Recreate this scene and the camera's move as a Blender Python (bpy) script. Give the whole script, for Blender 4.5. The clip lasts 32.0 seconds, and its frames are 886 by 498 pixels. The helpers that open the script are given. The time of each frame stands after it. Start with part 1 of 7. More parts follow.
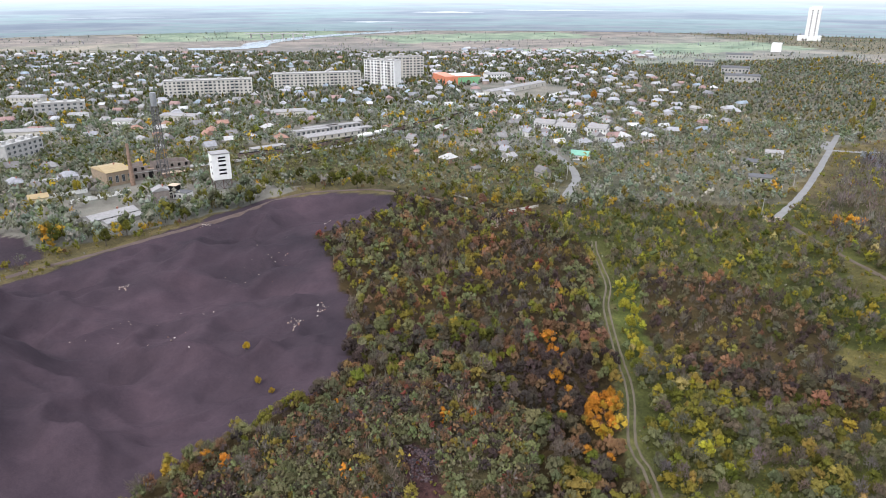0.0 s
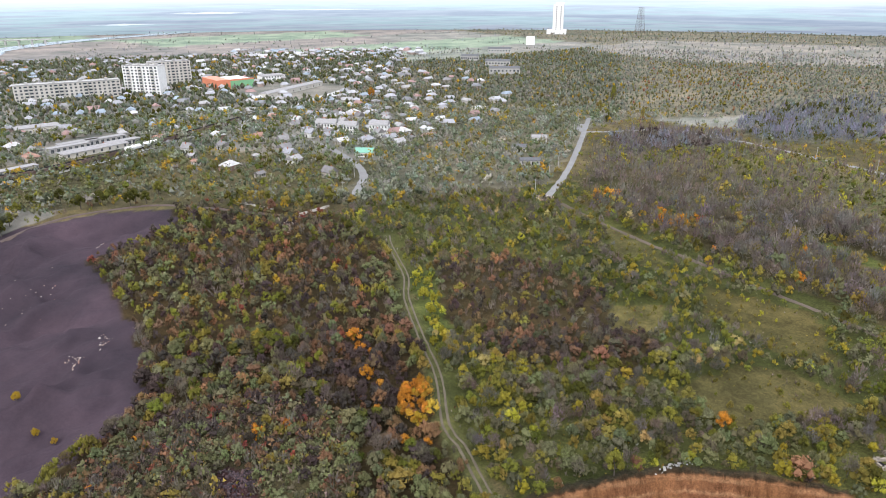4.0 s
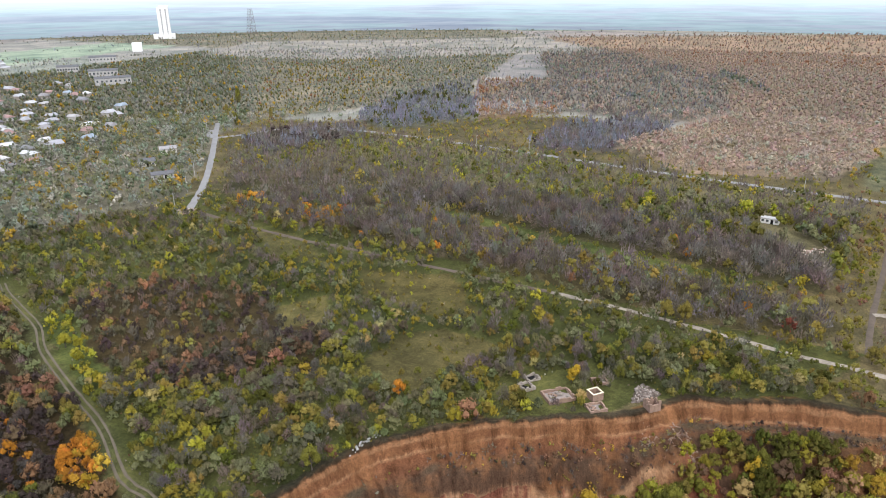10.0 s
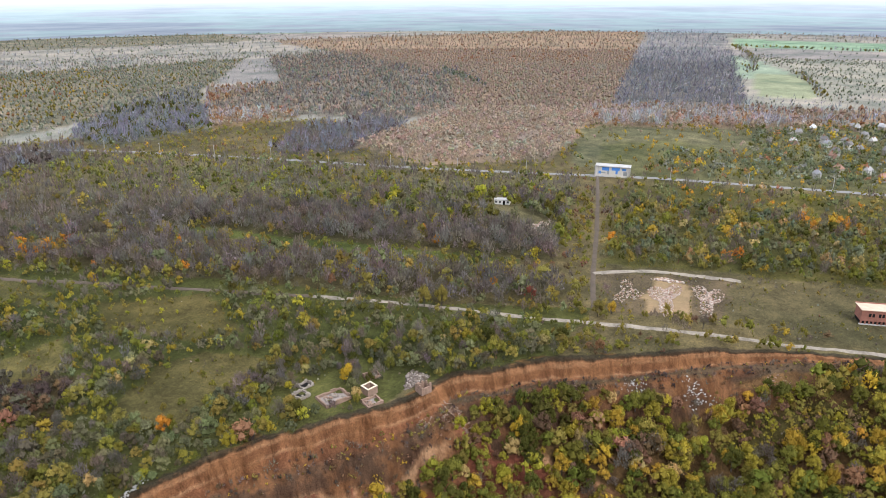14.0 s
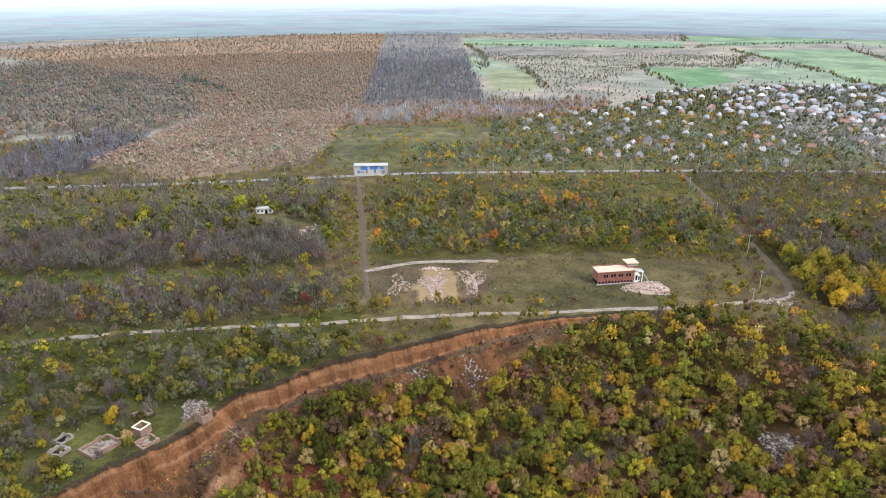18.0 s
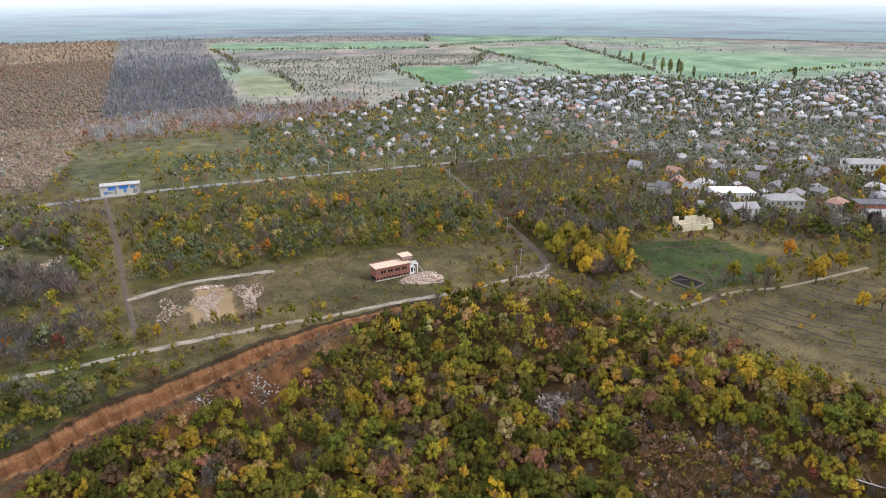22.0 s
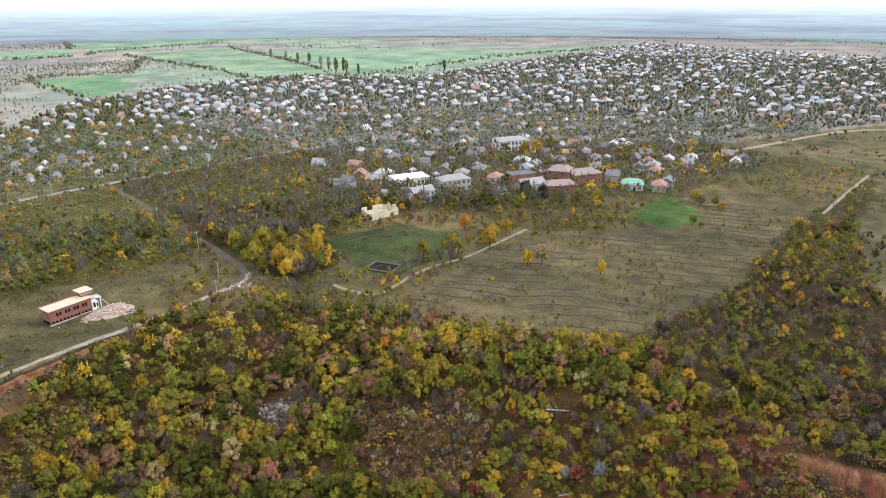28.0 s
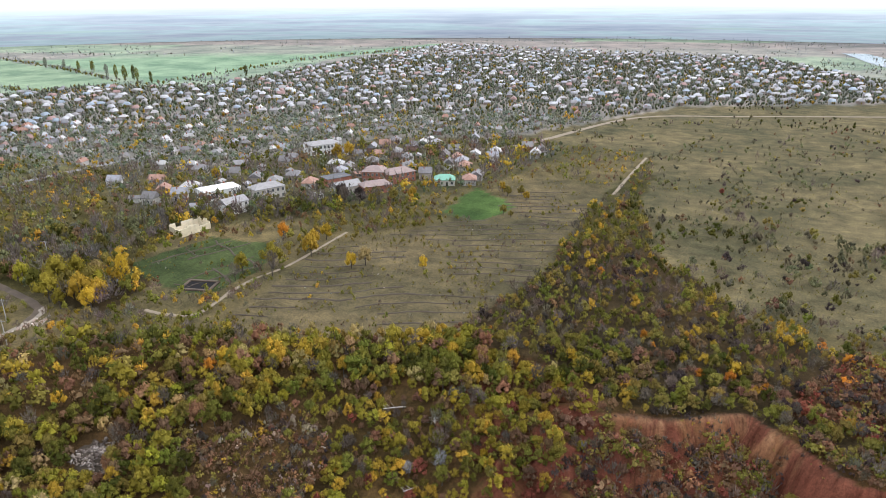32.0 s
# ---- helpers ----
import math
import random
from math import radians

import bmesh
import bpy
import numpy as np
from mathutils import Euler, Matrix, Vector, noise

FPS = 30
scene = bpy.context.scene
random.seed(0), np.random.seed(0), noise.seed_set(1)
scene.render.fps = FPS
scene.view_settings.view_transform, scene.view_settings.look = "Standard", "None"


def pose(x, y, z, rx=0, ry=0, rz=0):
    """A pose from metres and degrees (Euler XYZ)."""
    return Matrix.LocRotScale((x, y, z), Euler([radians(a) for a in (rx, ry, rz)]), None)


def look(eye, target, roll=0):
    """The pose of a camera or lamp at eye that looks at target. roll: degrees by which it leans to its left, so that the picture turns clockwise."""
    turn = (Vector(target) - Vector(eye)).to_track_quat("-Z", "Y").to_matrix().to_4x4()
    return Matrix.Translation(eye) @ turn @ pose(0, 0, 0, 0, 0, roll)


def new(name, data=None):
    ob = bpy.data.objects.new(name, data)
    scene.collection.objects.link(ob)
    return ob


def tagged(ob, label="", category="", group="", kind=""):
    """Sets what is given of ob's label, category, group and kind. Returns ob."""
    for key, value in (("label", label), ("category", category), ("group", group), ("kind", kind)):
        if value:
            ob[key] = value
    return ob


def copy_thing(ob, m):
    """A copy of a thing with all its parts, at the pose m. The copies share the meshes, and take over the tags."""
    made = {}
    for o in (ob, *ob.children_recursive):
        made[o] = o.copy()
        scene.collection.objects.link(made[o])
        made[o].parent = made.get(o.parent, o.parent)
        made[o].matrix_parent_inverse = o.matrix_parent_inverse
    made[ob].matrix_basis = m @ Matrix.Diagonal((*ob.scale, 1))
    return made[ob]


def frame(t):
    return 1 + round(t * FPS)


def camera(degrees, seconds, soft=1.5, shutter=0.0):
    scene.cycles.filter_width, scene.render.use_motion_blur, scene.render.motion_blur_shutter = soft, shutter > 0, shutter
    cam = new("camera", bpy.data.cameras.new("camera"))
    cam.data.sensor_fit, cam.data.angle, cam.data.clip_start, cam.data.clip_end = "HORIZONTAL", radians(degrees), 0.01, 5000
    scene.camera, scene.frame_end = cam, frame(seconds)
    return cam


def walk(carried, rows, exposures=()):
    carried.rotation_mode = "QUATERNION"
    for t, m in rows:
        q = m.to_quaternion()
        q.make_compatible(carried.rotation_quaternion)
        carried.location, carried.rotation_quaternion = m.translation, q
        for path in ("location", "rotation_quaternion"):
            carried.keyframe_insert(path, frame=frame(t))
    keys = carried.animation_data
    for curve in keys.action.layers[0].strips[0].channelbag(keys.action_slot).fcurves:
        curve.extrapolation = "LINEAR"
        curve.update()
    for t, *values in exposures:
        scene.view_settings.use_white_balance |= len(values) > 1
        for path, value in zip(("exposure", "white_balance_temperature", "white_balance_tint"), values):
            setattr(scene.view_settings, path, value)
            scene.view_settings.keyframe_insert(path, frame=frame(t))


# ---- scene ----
EYE = (0.0, 0.0, 100.0)


def aim(yaw, pitch, roll):
    """Pose at the hovering point: heading clockwise from +y, degrees below the horizon, lean."""
    a, b = radians(yaw), radians(pitch)
    way = Vector((math.sin(a) * math.cos(b), math.cos(a) * math.cos(b), -math.sin(b)))
    return look(EYE, Vector(EYE) + way, roll)


cam = camera(65.35, 32.0, soft=0.6)
PATH = [
    (0.0, 0.01, 20.92, 0.04),
    (0.5, 1.91, 20.94, -0.05),
    (1.0, 4.16, 20.95, -0.1),
    (1.5, 6.4, 20.96, -0.12),
    (2.0, 8.77, 20.97, -0.13),
    (2.5, 11.04, 20.97, -0.12),
    (3.0, 13.41, 20.98, -0.11),
    (3.5, 15.67, 20.98, -0.11),
    (4.2, 18.92, 20.99, -0.11),
    (4.9, 22.23, 20.99, -0.12),
    (5.5, 25.08, 20.99, -0.13),
    (6.0, 27.54, 21.0, -0.15),
    (6.5, 29.96, 21.0, -0.17),
    (7.0, 32.48, 21.0, -0.19),
    (7.5, 34.94, 21.0, -0.21),
    (8.0, 37.52, 20.99, -0.24),
    (8.5, 40.03, 20.99, -0.26),
    (9.0, 42.65, 20.99, -0.27),
    (9.5, 45.23, 20.98, -0.29),
    (10.0, 47.95, 20.97, -0.29),
    (10.5, 50.56, 20.96, -0.3),
    (11.0, 53.29, 20.95, -0.3),
    (11.5, 55.92, 20.94, -0.3),
    (12.0, 58.67, 20.93, -0.29),
    (12.5, 61.31, 20.92, -0.29),
    (13.0, 64.05, 20.9, -0.27),
    (13.5, 66.67, 20.89, -0.26),
    (14.0, 69.38, 20.87, -0.25),
    (14.5, 71.98, 20.85, -0.23),
    (15.2, 75.58, 20.82, -0.21),
    (15.9, 79.15, 20.79, -0.19),
    (16.5, 82.17, 20.77, -0.17),
    (17.0, 84.71, 20.74, -0.16),
    (17.5, 87.14, 20.72, -0.15),
    (18.0, 89.64, 20.69, -0.14),
    (18.5, 92.06, 20.67, -0.14),
    (19.0, 94.58, 20.64, -0.13),
    (19.5, 97.0, 20.62, -0.13),
    (20.0, 99.51, 20.59, -0.13),
    (20.5, 101.92, 20.57, -0.13),
    (21.0, 104.42, 20.55, -0.13),
    (21.5, 106.83, 20.53, -0.13),
    (22.0, 109.33, 20.52, -0.13),
    (22.5, 111.7, 20.5, -0.13),
    (23.0, 114.16, 20.49, -0.14),
    (23.5, 116.51, 20.48, -0.14),
    (24.0, 118.94, 20.48, -0.15),
    (24.5, 121.22, 20.48, -0.15),
    (25.0, 123.55, 20.48, -0.16),
    (25.5, 125.78, 20.48, -0.16),
    (26.2, 128.68, 20.48, -0.17),
    (26.9, 131.46, 20.49, -0.18),
    (27.5, 133.74, 20.5, -0.19),
    (28.0, 135.6, 20.5, -0.2),
    (28.5, 137.38, 20.49, -0.21),
    (29.0, 139.24, 20.49, -0.22),
    (29.5, 141.09, 20.47, -0.23),
    (30.0, 143.13, 20.46, -0.23),
    (30.5, 145.11, 20.43, -0.24),
    (31.0, 147.2, 20.41, -0.23),
    (31.5, 149.2, 20.38, -0.22),
    (32.0, 151.25, 20.36, -0.2),
]
walk(cam, [(t, aim(yaw, pitch, roll)) for t, yaw, pitch, roll in PATH], [(t, e, 5980.0, 12.0) for t, e in ((0.0, 0.44), (3.0, 0.54), (6.0, 0.5), (13.0, 0.48), (18.0, 0.46), (20.0, 0.24), (21.0, 0.17), (22.0, 0.23), (25.0, 0.34), (29.0, 0.48), (32.0, 0.42))])

# ------------------------------------------------------------------ light
SUN_AZ, SUN_EL = 215.0, 42.0
world = bpy.data.worlds.new("overcast_sky")
scene.world = world
world.use_nodes = True
wn, wl = world.node_tree.nodes, world.node_tree.links
wn.clear()
sky = wn.new("ShaderNodeTexSky")
sky.sky_type, sky.sun_disc = "NISHITA", False
sky.sun_elevation, sky.sun_rotation = radians(SUN_EL), radians(SUN_AZ)
sky.air_density, sky.dust_density, sky.ozone_density = 1.0, 4.0, 1.0
# a closed cloud cover: three times as bright overhead as at the skyline
up = wn.new("ShaderNodeSeparateXYZ")
wl.new(wn.new("ShaderNodeTexCoord").outputs["Generated"], up.inputs[0])
cloud = wn.new("ShaderNodeValToRGB")
cloud.color_ramp.elements[0].color = (0.37, 0.38, 0.395, 1)
cloud.color_ramp.elements[1].color = (1.0, 1.0, 1.02, 1)
wl.new(up.outputs[2], cloud.inputs[0])
bright = wn.new("ShaderNodeVectorMath")
bright.operation = "SCALE"
bright.inputs["Scale"].default_value = 17.5
wl.new(cloud.outputs[0], bright.inputs[0])
grey = wn.new("ShaderNodeMix")
grey.data_type = "RGBA"
grey.inputs[0].default_value = 0.85
wl.new(bright.outputs[0], grey.inputs[7])
wl.new(sky.outputs[0], grey.inputs[6])
back = wn.new("ShaderNodeBackground")
back.inputs[1].default_value = 0.107
wl.new(grey.outputs[2], back.inputs[0])
wl.new(back.outputs[0], wn.new("ShaderNodeOutputWorld").inputs[0])

sun = new("sun", bpy.data.lights.new("sun", "SUN"))
sun.data.energy, sun.data.angle, sun.data.color = 1.5, radians(14), (1.0, 0.95, 0.88)
sun.matrix_basis = look((math.sin(radians(SUN_AZ)) * 50, math.cos(radians(SUN_AZ)) * 50, 50 * math.tan(radians(SUN_EL))), (0, 0, 0))


# ------------------------------------------------------------------ materials
def nodes_of(name):
    m = bpy.data.materials.new(name)
    m.use_nodes = True
    nt = m.node_tree
    return m, nt, nt.nodes["Principled BSDF"]


def math_node(nt, op, a, b=0.5):
    n = nt.nodes.new("ShaderNodeMath")
    n.operation = op
    for i, v in enumerate((a, b)):
        if isinstance(v, (int, float)):
            n.inputs[i].default_value = v
        else:
            nt.links.new(v, n.inputs[i])
    return n.outputs[0]


def mix_node(nt, fac, a, b, blend="MIX"):
    n = nt.nodes.new("ShaderNodeMix")
    n.data_type, n.blend_type = "RGBA", blend
    for i, v in ((0, fac), (6, a), (7, b)):
        if isinstance(v, (int, float)):
            n.inputs[i].default_value = v
        elif isinstance(v, tuple):
            n.inputs[i].default_value = (*v, 1)
        else:
            nt.links.new(v, n.inputs[i])
    return n.outputs[2]


def noise_node(nt, scale, detail=4.0, rough=0.6, coords=None):
    n = nt.nodes.new("ShaderNodeTexNoise")
    n.inputs["Scale"].default_value, n.inputs["Detail"].default_value = scale, detail
    n.inputs["Roughness"].default_value = rough
    if coords is None:
        coords = nt.nodes.new("ShaderNodeTexCoord").outputs["Object"]
    nt.links.new(coords, n.inputs["Vector"])
    return n.outputs["Fac"]


def ramp_node(nt, fac, stops, mode="LINEAR"):
    n = nt.nodes.new("ShaderNodeValToRGB")
    n.color_ramp.interpolation = mode
    while len(n.color_ramp.elements) < len(stops):
        n.color_ramp.elements.new(1.0)
    for e, (p, c) in zip(n.color_ramp.elements, stops):
        e.position, e.color = p, (*c, 1)
    nt.links.new(fac, n.inputs[0])
    return n.outputs[0]


def bump_to(nt, bsdf, height, strength, distance):
    n = nt.nodes.new("ShaderNodeBump")
    n.inputs["Strength"].default_value, n.inputs["Distance"].default_value = strength, distance
    nt.links.new(height, n.inputs["Height"])
    nt.links.new(n.outputs[0], bsdf.inputs["Normal"])


def grain(name, color, rough=0.85, scale=0.8, amount=0.35, fine=6.0, bump=0.3, metal=0.0, vary=0.0):
    """A worn surface: one colour broken by stains and grain, with fine relief."""
    m, nt, b = nodes_of(name)
    big, small = noise_node(nt, scale), noise_node(nt, fine, 3.0)
    f = math_node(nt, "ADD", math_node(nt, "MULTIPLY", big, 0.65), math_node(nt, "MULTIPLY", small, 0.35))
    dark = tuple(c * (1 - amount) for c in color)
    lite = tuple(min(1, c * (1 + amount * 0.6)) for c in color)
    col = ramp_node(nt, f, [(0.3, dark), (0.55, color), (0.75, lite)])
    if vary:
        rnd = nt.nodes.new("ShaderNodeObjectInfo").outputs["Random"]
        fac = math_node(nt, "ADD", math_node(nt, "MULTIPLY", rnd, vary), 1 - vary / 2)
        col = mix_node(nt, 1.0, col, fac, "MULTIPLY")
    nt.links.new(col, b.inputs["Base Color"])
    b.inputs["Roughness"].default_value, b.inputs["Metallic"].default_value = rough, metal
    if bump:
        bump_to(nt, b, small, bump, 0.05)
    return m


def choice(name, colors, rough=0.8, source="object", scale=0.6, fine=4.0):
    """Alike pieces in several real colours, one picked for each object or island."""
    m, nt, b = nodes_of(name)
    if source == "object":
        rnd = nt.nodes.new("ShaderNodeObjectInfo").outputs["Random"]
    else:
        rnd = nt.nodes.new("ShaderNodeNewGeometry").outputs["Random Per Island"]
    stops = [(i / len(colors), c) for i, c in enumerate(colors)]
    col = ramp_node(nt, rnd, stops, "CONSTANT")
    n1 = noise_node(nt, scale)
    col = mix_node(nt, 1.0, col, ramp_node(nt, n1, [(0.25, (0.62, 0.6, 0.58)), (0.65, (1.05, 1.05, 1.05))]), "MULTIPLY")
    nt.links.new(col, b.inputs["Base Color"])
    b.inputs["Roughness"].default_value = rough
    bump_to(nt, b, noise_node(nt, fine, 3), 0.25, 0.05)
    return m


def foliage(name):
    """Leaves and twigs: the tint of each plant, broken leaf by leaf."""
    m, nt, b = nodes_of(name)
    at = nt.nodes.new("ShaderNodeAttribute")
    at.attribute_name = "tint"
    rnd = nt.nodes.new("ShaderNodeObjectInfo").outputs["Random"]
    isl = nt.nodes.new("ShaderNodeNewGeometry").outputs["Random Per Island"]
    k = math_node(nt, "MULTIPLY", math_node(nt, "ADD", math_node(nt, "MULTIPLY", rnd, 0.5), 0.75),
                  math_node(nt, "ADD", math_node(nt, "MULTIPLY", isl, 0.28), 0.86))
    col = mix_node(nt, 1.0, at.outputs["Color"], k, "MULTIPLY")
    nt.links.new(col, b.inputs["Base Color"])
    b.inputs["Roughness"].default_value = 0.75
    b.inputs["Specular IOR Level"].default_value = 0.06
    tr = nt.nodes.new("ShaderNodeBsdfTranslucent")
    nt.links.new(col, tr.inputs[0])
    mx = nt.nodes.new("ShaderNodeMixShader")
    mx.inputs[0].default_value = 0.3
    nt.links.new(b.outputs[0], mx.inputs[1])
    nt.links.new(tr.outputs[0], mx.inputs[2])
    nt.links.new(mx.outputs[0], nt.nodes["Material Output"].inputs[0])
    return m


def ground_material():
    """Soil by the map of soils; the cut banks show their layers."""
    m, nt, b = nodes_of("soil_and_grass")
    co = nt.nodes.new("ShaderNodeTexCoord").outputs["Object"]
    soil = nt.nodes.new("ShaderNodeAttribute")
    soil.attribute_name = "soil"
    cut = nt.nodes.new("ShaderNodeAttribute")
    cut.attribute_name = "cut"
    tuft, patch, wide = noise_node(nt, 1.1, 5, 0.7, co), noise_node(nt, 0.11, 5, 0.6, co), noise_node(nt, 0.017, 4, 0.6, co)
    wide2, fine = noise_node(nt, 0.06, 4, 0.6, co), noise_node(nt, 3.6, 3, 0.7, co)
    f = math_node(nt, "ADD", math_node(nt, "MULTIPLY", tuft, 0.3), math_node(nt, "ADD", math_node(nt, "MULTIPLY", patch, 0.35), math_node(nt, "MULTIPLY", fine, 0.35)))
    tone = ramp_node(nt, f, [(0.38, (0.34, 0.34, 0.32)), (0.5, (0.92, 0.92, 0.89)), (0.61, (1.7, 1.6, 1.42))])
    hue = nt.nodes.new("ShaderNodeSeparateColor")
    nt.links.new(soil.outputs["Color"], hue.inputs[0])
    slag = math_node(nt, "GREATER_THAN", hue.outputs[2], math_node(nt, "MULTIPLY", hue.outputs[1], 1.15))
    slag = math_node(nt, "MAXIMUM", slag, math_node(nt, "GREATER_THAN", hue.outputs[1], 0.17))
    tone = mix_node(nt, slag, tone, ramp_node(nt, f, [(0.38, (0.74, 0.74, 0.76)), (0.5, (0.96, 0.95, 0.95)), (0.6, (1.16, 1.12, 1.1))]))
    col = mix_node(nt, 1.0, soil.outputs["Color"], tone, "MULTIPLY")
    col = mix_node(nt, 1.0, col, ramp_node(nt, wide, [(0.35, (0.66, 0.7, 0.64)), (0.65, (1.3, 1.2, 1.08))]), "MULTIPLY")
    sep = nt.nodes.new("ShaderNodeSeparateColor")
    nt.links.new(cut.outputs["Color"], sep.inputs[0])
    mask, down, along = sep.outputs[0], sep.outputs[1], sep.outputs[2]
    flow = nt.nodes.new("ShaderNodeCombineXYZ")
    nt.links.new(math_node(nt, "MULTIPLY", along, 400.0), flow.inputs[0])
    nt.links.new(math_node(nt, "MULTIPLY", down, 28.0), flow.inputs[1])
    gully, block = noise_node(nt, 0.33, 6, 0.72, flow.outputs[0]), noise_node(nt, 0.06, 5, 0.7, flow.outputs[0])
    deep = math_node(nt, "ADD", down, math_node(nt, "ADD", math_node(nt, "MULTIPLY", math_node(nt, "SUBTRACT", gully, 0.5), 0.02), math_node(nt, "MULTIPLY", math_node(nt, "SUBTRACT", block, 0.5), 0.03)))
    strata = ramp_node(nt, deep, [(0.0, (0.0301, 0.0229, 0.0154)), (0.008, (0.0502, 0.0321, 0.0189)), (0.013, (0.18, 0.0918, 0.0455)), (0.022, (0.272, 0.156, 0.0841)), (0.027, (0.155, 0.0753, 0.0369)),
                                  (0.042, (0.151, 0.0716, 0.0361)), (0.047, (0.272, 0.156, 0.0858)), (0.054, (0.161, 0.0734, 0.0378)), (0.1, (0.13, 0.0624, 0.0343)), (0.13, (0.0703, 0.0459, 0.0309)), (0.19, (0.0854, 0.0505, 0.0326)),
                                  (0.2, (0.362, 0.225, 0.133)), (0.26, (0.272, 0.138, 0.073)), (0.31, (0.201, 0.0918, 0.0498)), (0.5, (0.14, 0.0734, 0.0404))])
    worn = math_node(nt, "MULTIPLY", math_node(nt, "GREATER_THAN", deep, 0.016), ramp_node(nt, patch, [(0.44, (0, 0, 0)), (0.58, (0.85, 0.85, 0.85))]))
    strata = mix_node(nt, worn, strata, (0.145, 0.072, 0.034))
    low = math_node(nt, "MULTIPLY", math_node(nt, "GREATER_THAN", deep, 0.195), ramp_node(nt, block, [(0.47, (0, 0, 0)), (0.55, (0.85, 0.85, 0.85))]))
    strata = mix_node(nt, low, strata, (0.15, 0.052, 0.036))
    strata = mix_node(nt, 1.0, strata, ramp_node(nt, gully, [(0.36, (0.5, 0.45, 0.42)), (0.5, (0.95, 0.93, 0.9)), (0.64, (1.3, 1.26, 1.2))]), "MULTIPLY")
    strata = mix_node(nt, 1.0, strata, ramp_node(nt, f, [(0.38, (0.5, 0.47, 0.45)), (0.5, (0.95, 0.93, 0.9)), (0.62, (1.4, 1.34, 1.26))]), "MULTIPLY")
    col = mix_node(nt, mask, col, strata)
    nt.links.new(col, b.inputs["Base Color"])
    b.inputs["Roughness"].default_value = 0.95
    b.inputs["Specular IOR Level"].default_value = 0.05
    bump_to(nt, b, f, 0.8, 0.6)
    return m


M_GROUND = ground_material()
M_LEAF = foliage("leaves_and_twigs")
M_BARK = grain("bark", (0.085, 0.07, 0.055), 0.9, 2.0, 0.4)
M_DEAD = grain("bleached_dead_wood", (0.52, 0.47, 0.42), 0.85, 1.5, 0.3)
M_DIRT = grain("pale_dirt_road", (0.27, 0.23, 0.18), 0.95, 0.16, 0.7, 1.4, 0.5)
M_TRAIL = grain("worn_earth_trail", (0.092, 0.068, 0.047), 0.95, 0.25, 0.45, 2.0, 0.5)
M_RUT = grain("bare_wheel_rut", (0.115, 0.094, 0.062), 0.95, 0.3, 0.35, 2.0, 0.5)
M_SCARP = grain("red_clay_scarp", (0.15, 0.055, 0.035), 0.95, 0.4, 0.4, 2.0, 0.5)
M_HAUL = grain("reddish_haul_road", (0.088, 0.06, 0.05), 0.95, 0.3, 0.4, 2.0, 0.5)
M_SAND = grain("sandy_track", (0.23, 0.185, 0.13), 0.95, 0.3, 0.35, 2.0, 0.5)
M_ASPH = grain("worn_asphalt", (0.2, 0.195, 0.19), 0.9, 0.15, 0.25, 3.0, 0.3)
M_WHITE = grain("whitewashed_wall", (0.78, 0.77, 0.74), 0.8, 0.5, 0.15)
# near-black: stands in for the shade inside openings; also black metal and water
M_DARK = grain("black_and_opening_shade", (0.014, 0.013, 0.013), 0.9, 2.0, 0.2, bump=0)
M_DARK.node_tree.nodes["Principled BSDF"].inputs["Specular IOR Level"].default_value = 0.1
M_GLASS = grain("window_glass", (0.06, 0.07, 0.08), 0.12, 2.0, 0.3, bump=0)
M_BRICK = grain("red_brick", (0.32, 0.13, 0.085), 0.9, 0.9, 0.35, 5.0)
M_YBRICK = grain("yellow_brick", (0.3, 0.23, 0.16), 0.9, 0.9, 0.35, 5.0)
M_CONC = grain("weathered_concrete", (0.4, 0.39, 0.37), 0.9, 0.5, 0.35)
M_PANEL = grain("panel_wall", (0.56, 0.53, 0.47), 0.85, 0.3, 0.25)
M_ROOFS = choice("slate_and_tin_roofs", [(0.24, 0.23, 0.225), (0.33, 0.32, 0.315), (0.17, 0.16, 0.155), (0.48, 0.47, 0.455), (0.33, 0.19, 0.14), (0.3, 0.3, 0.32), (0.2, 0.19, 0.19)])
M_WALLS = choice("plastered_walls", [(0.5, 0.48, 0.44), (0.38, 0.34, 0.29), (0.64, 0.63, 0.6), (0.3, 0.19, 0.15), (0.42, 0.38, 0.33), (0.46, 0.45, 0.43)])
M_FROOFS = choice("far_roofs", [(0.3, 0.3, 0.31), (0.4, 0.4, 0.41), (0.2, 0.2, 0.21), (0.5, 0.5, 0.5), (0.3, 0.19, 0.17), (0.36, 0.36, 0.38), (0.24, 0.23, 0.23), (0.27, 0.32, 0.37), (0.33, 0.32, 0.31)], 0.8, "island", 0.2)
M_FWALLS = choice("far_walls", [(0.46, 0.44, 0.4), (0.36, 0.32, 0.28), (0.46, 0.46, 0.44), (0.33, 0.26, 0.22)], 0.85, "island", 0.2)
M_WATER = grain("river_water", (0.5, 0.53, 0.55), 0.08, 0.02, 0.1, bump=0)
M_RUST = grain("rusty_steel", (0.17, 0.12, 0.1), 0.8, 1.5, 0.4, metal=0.3)
M_FRAME = grain("painted_window_frame", (0.4, 0.38, 0.35), 0.7, 1.0, 0.2, bump=0)
M_STEEL = grain("painted_steel", (0.3, 0.31, 0.32), 0.6, 1.5, 0.25, metal=0.4)


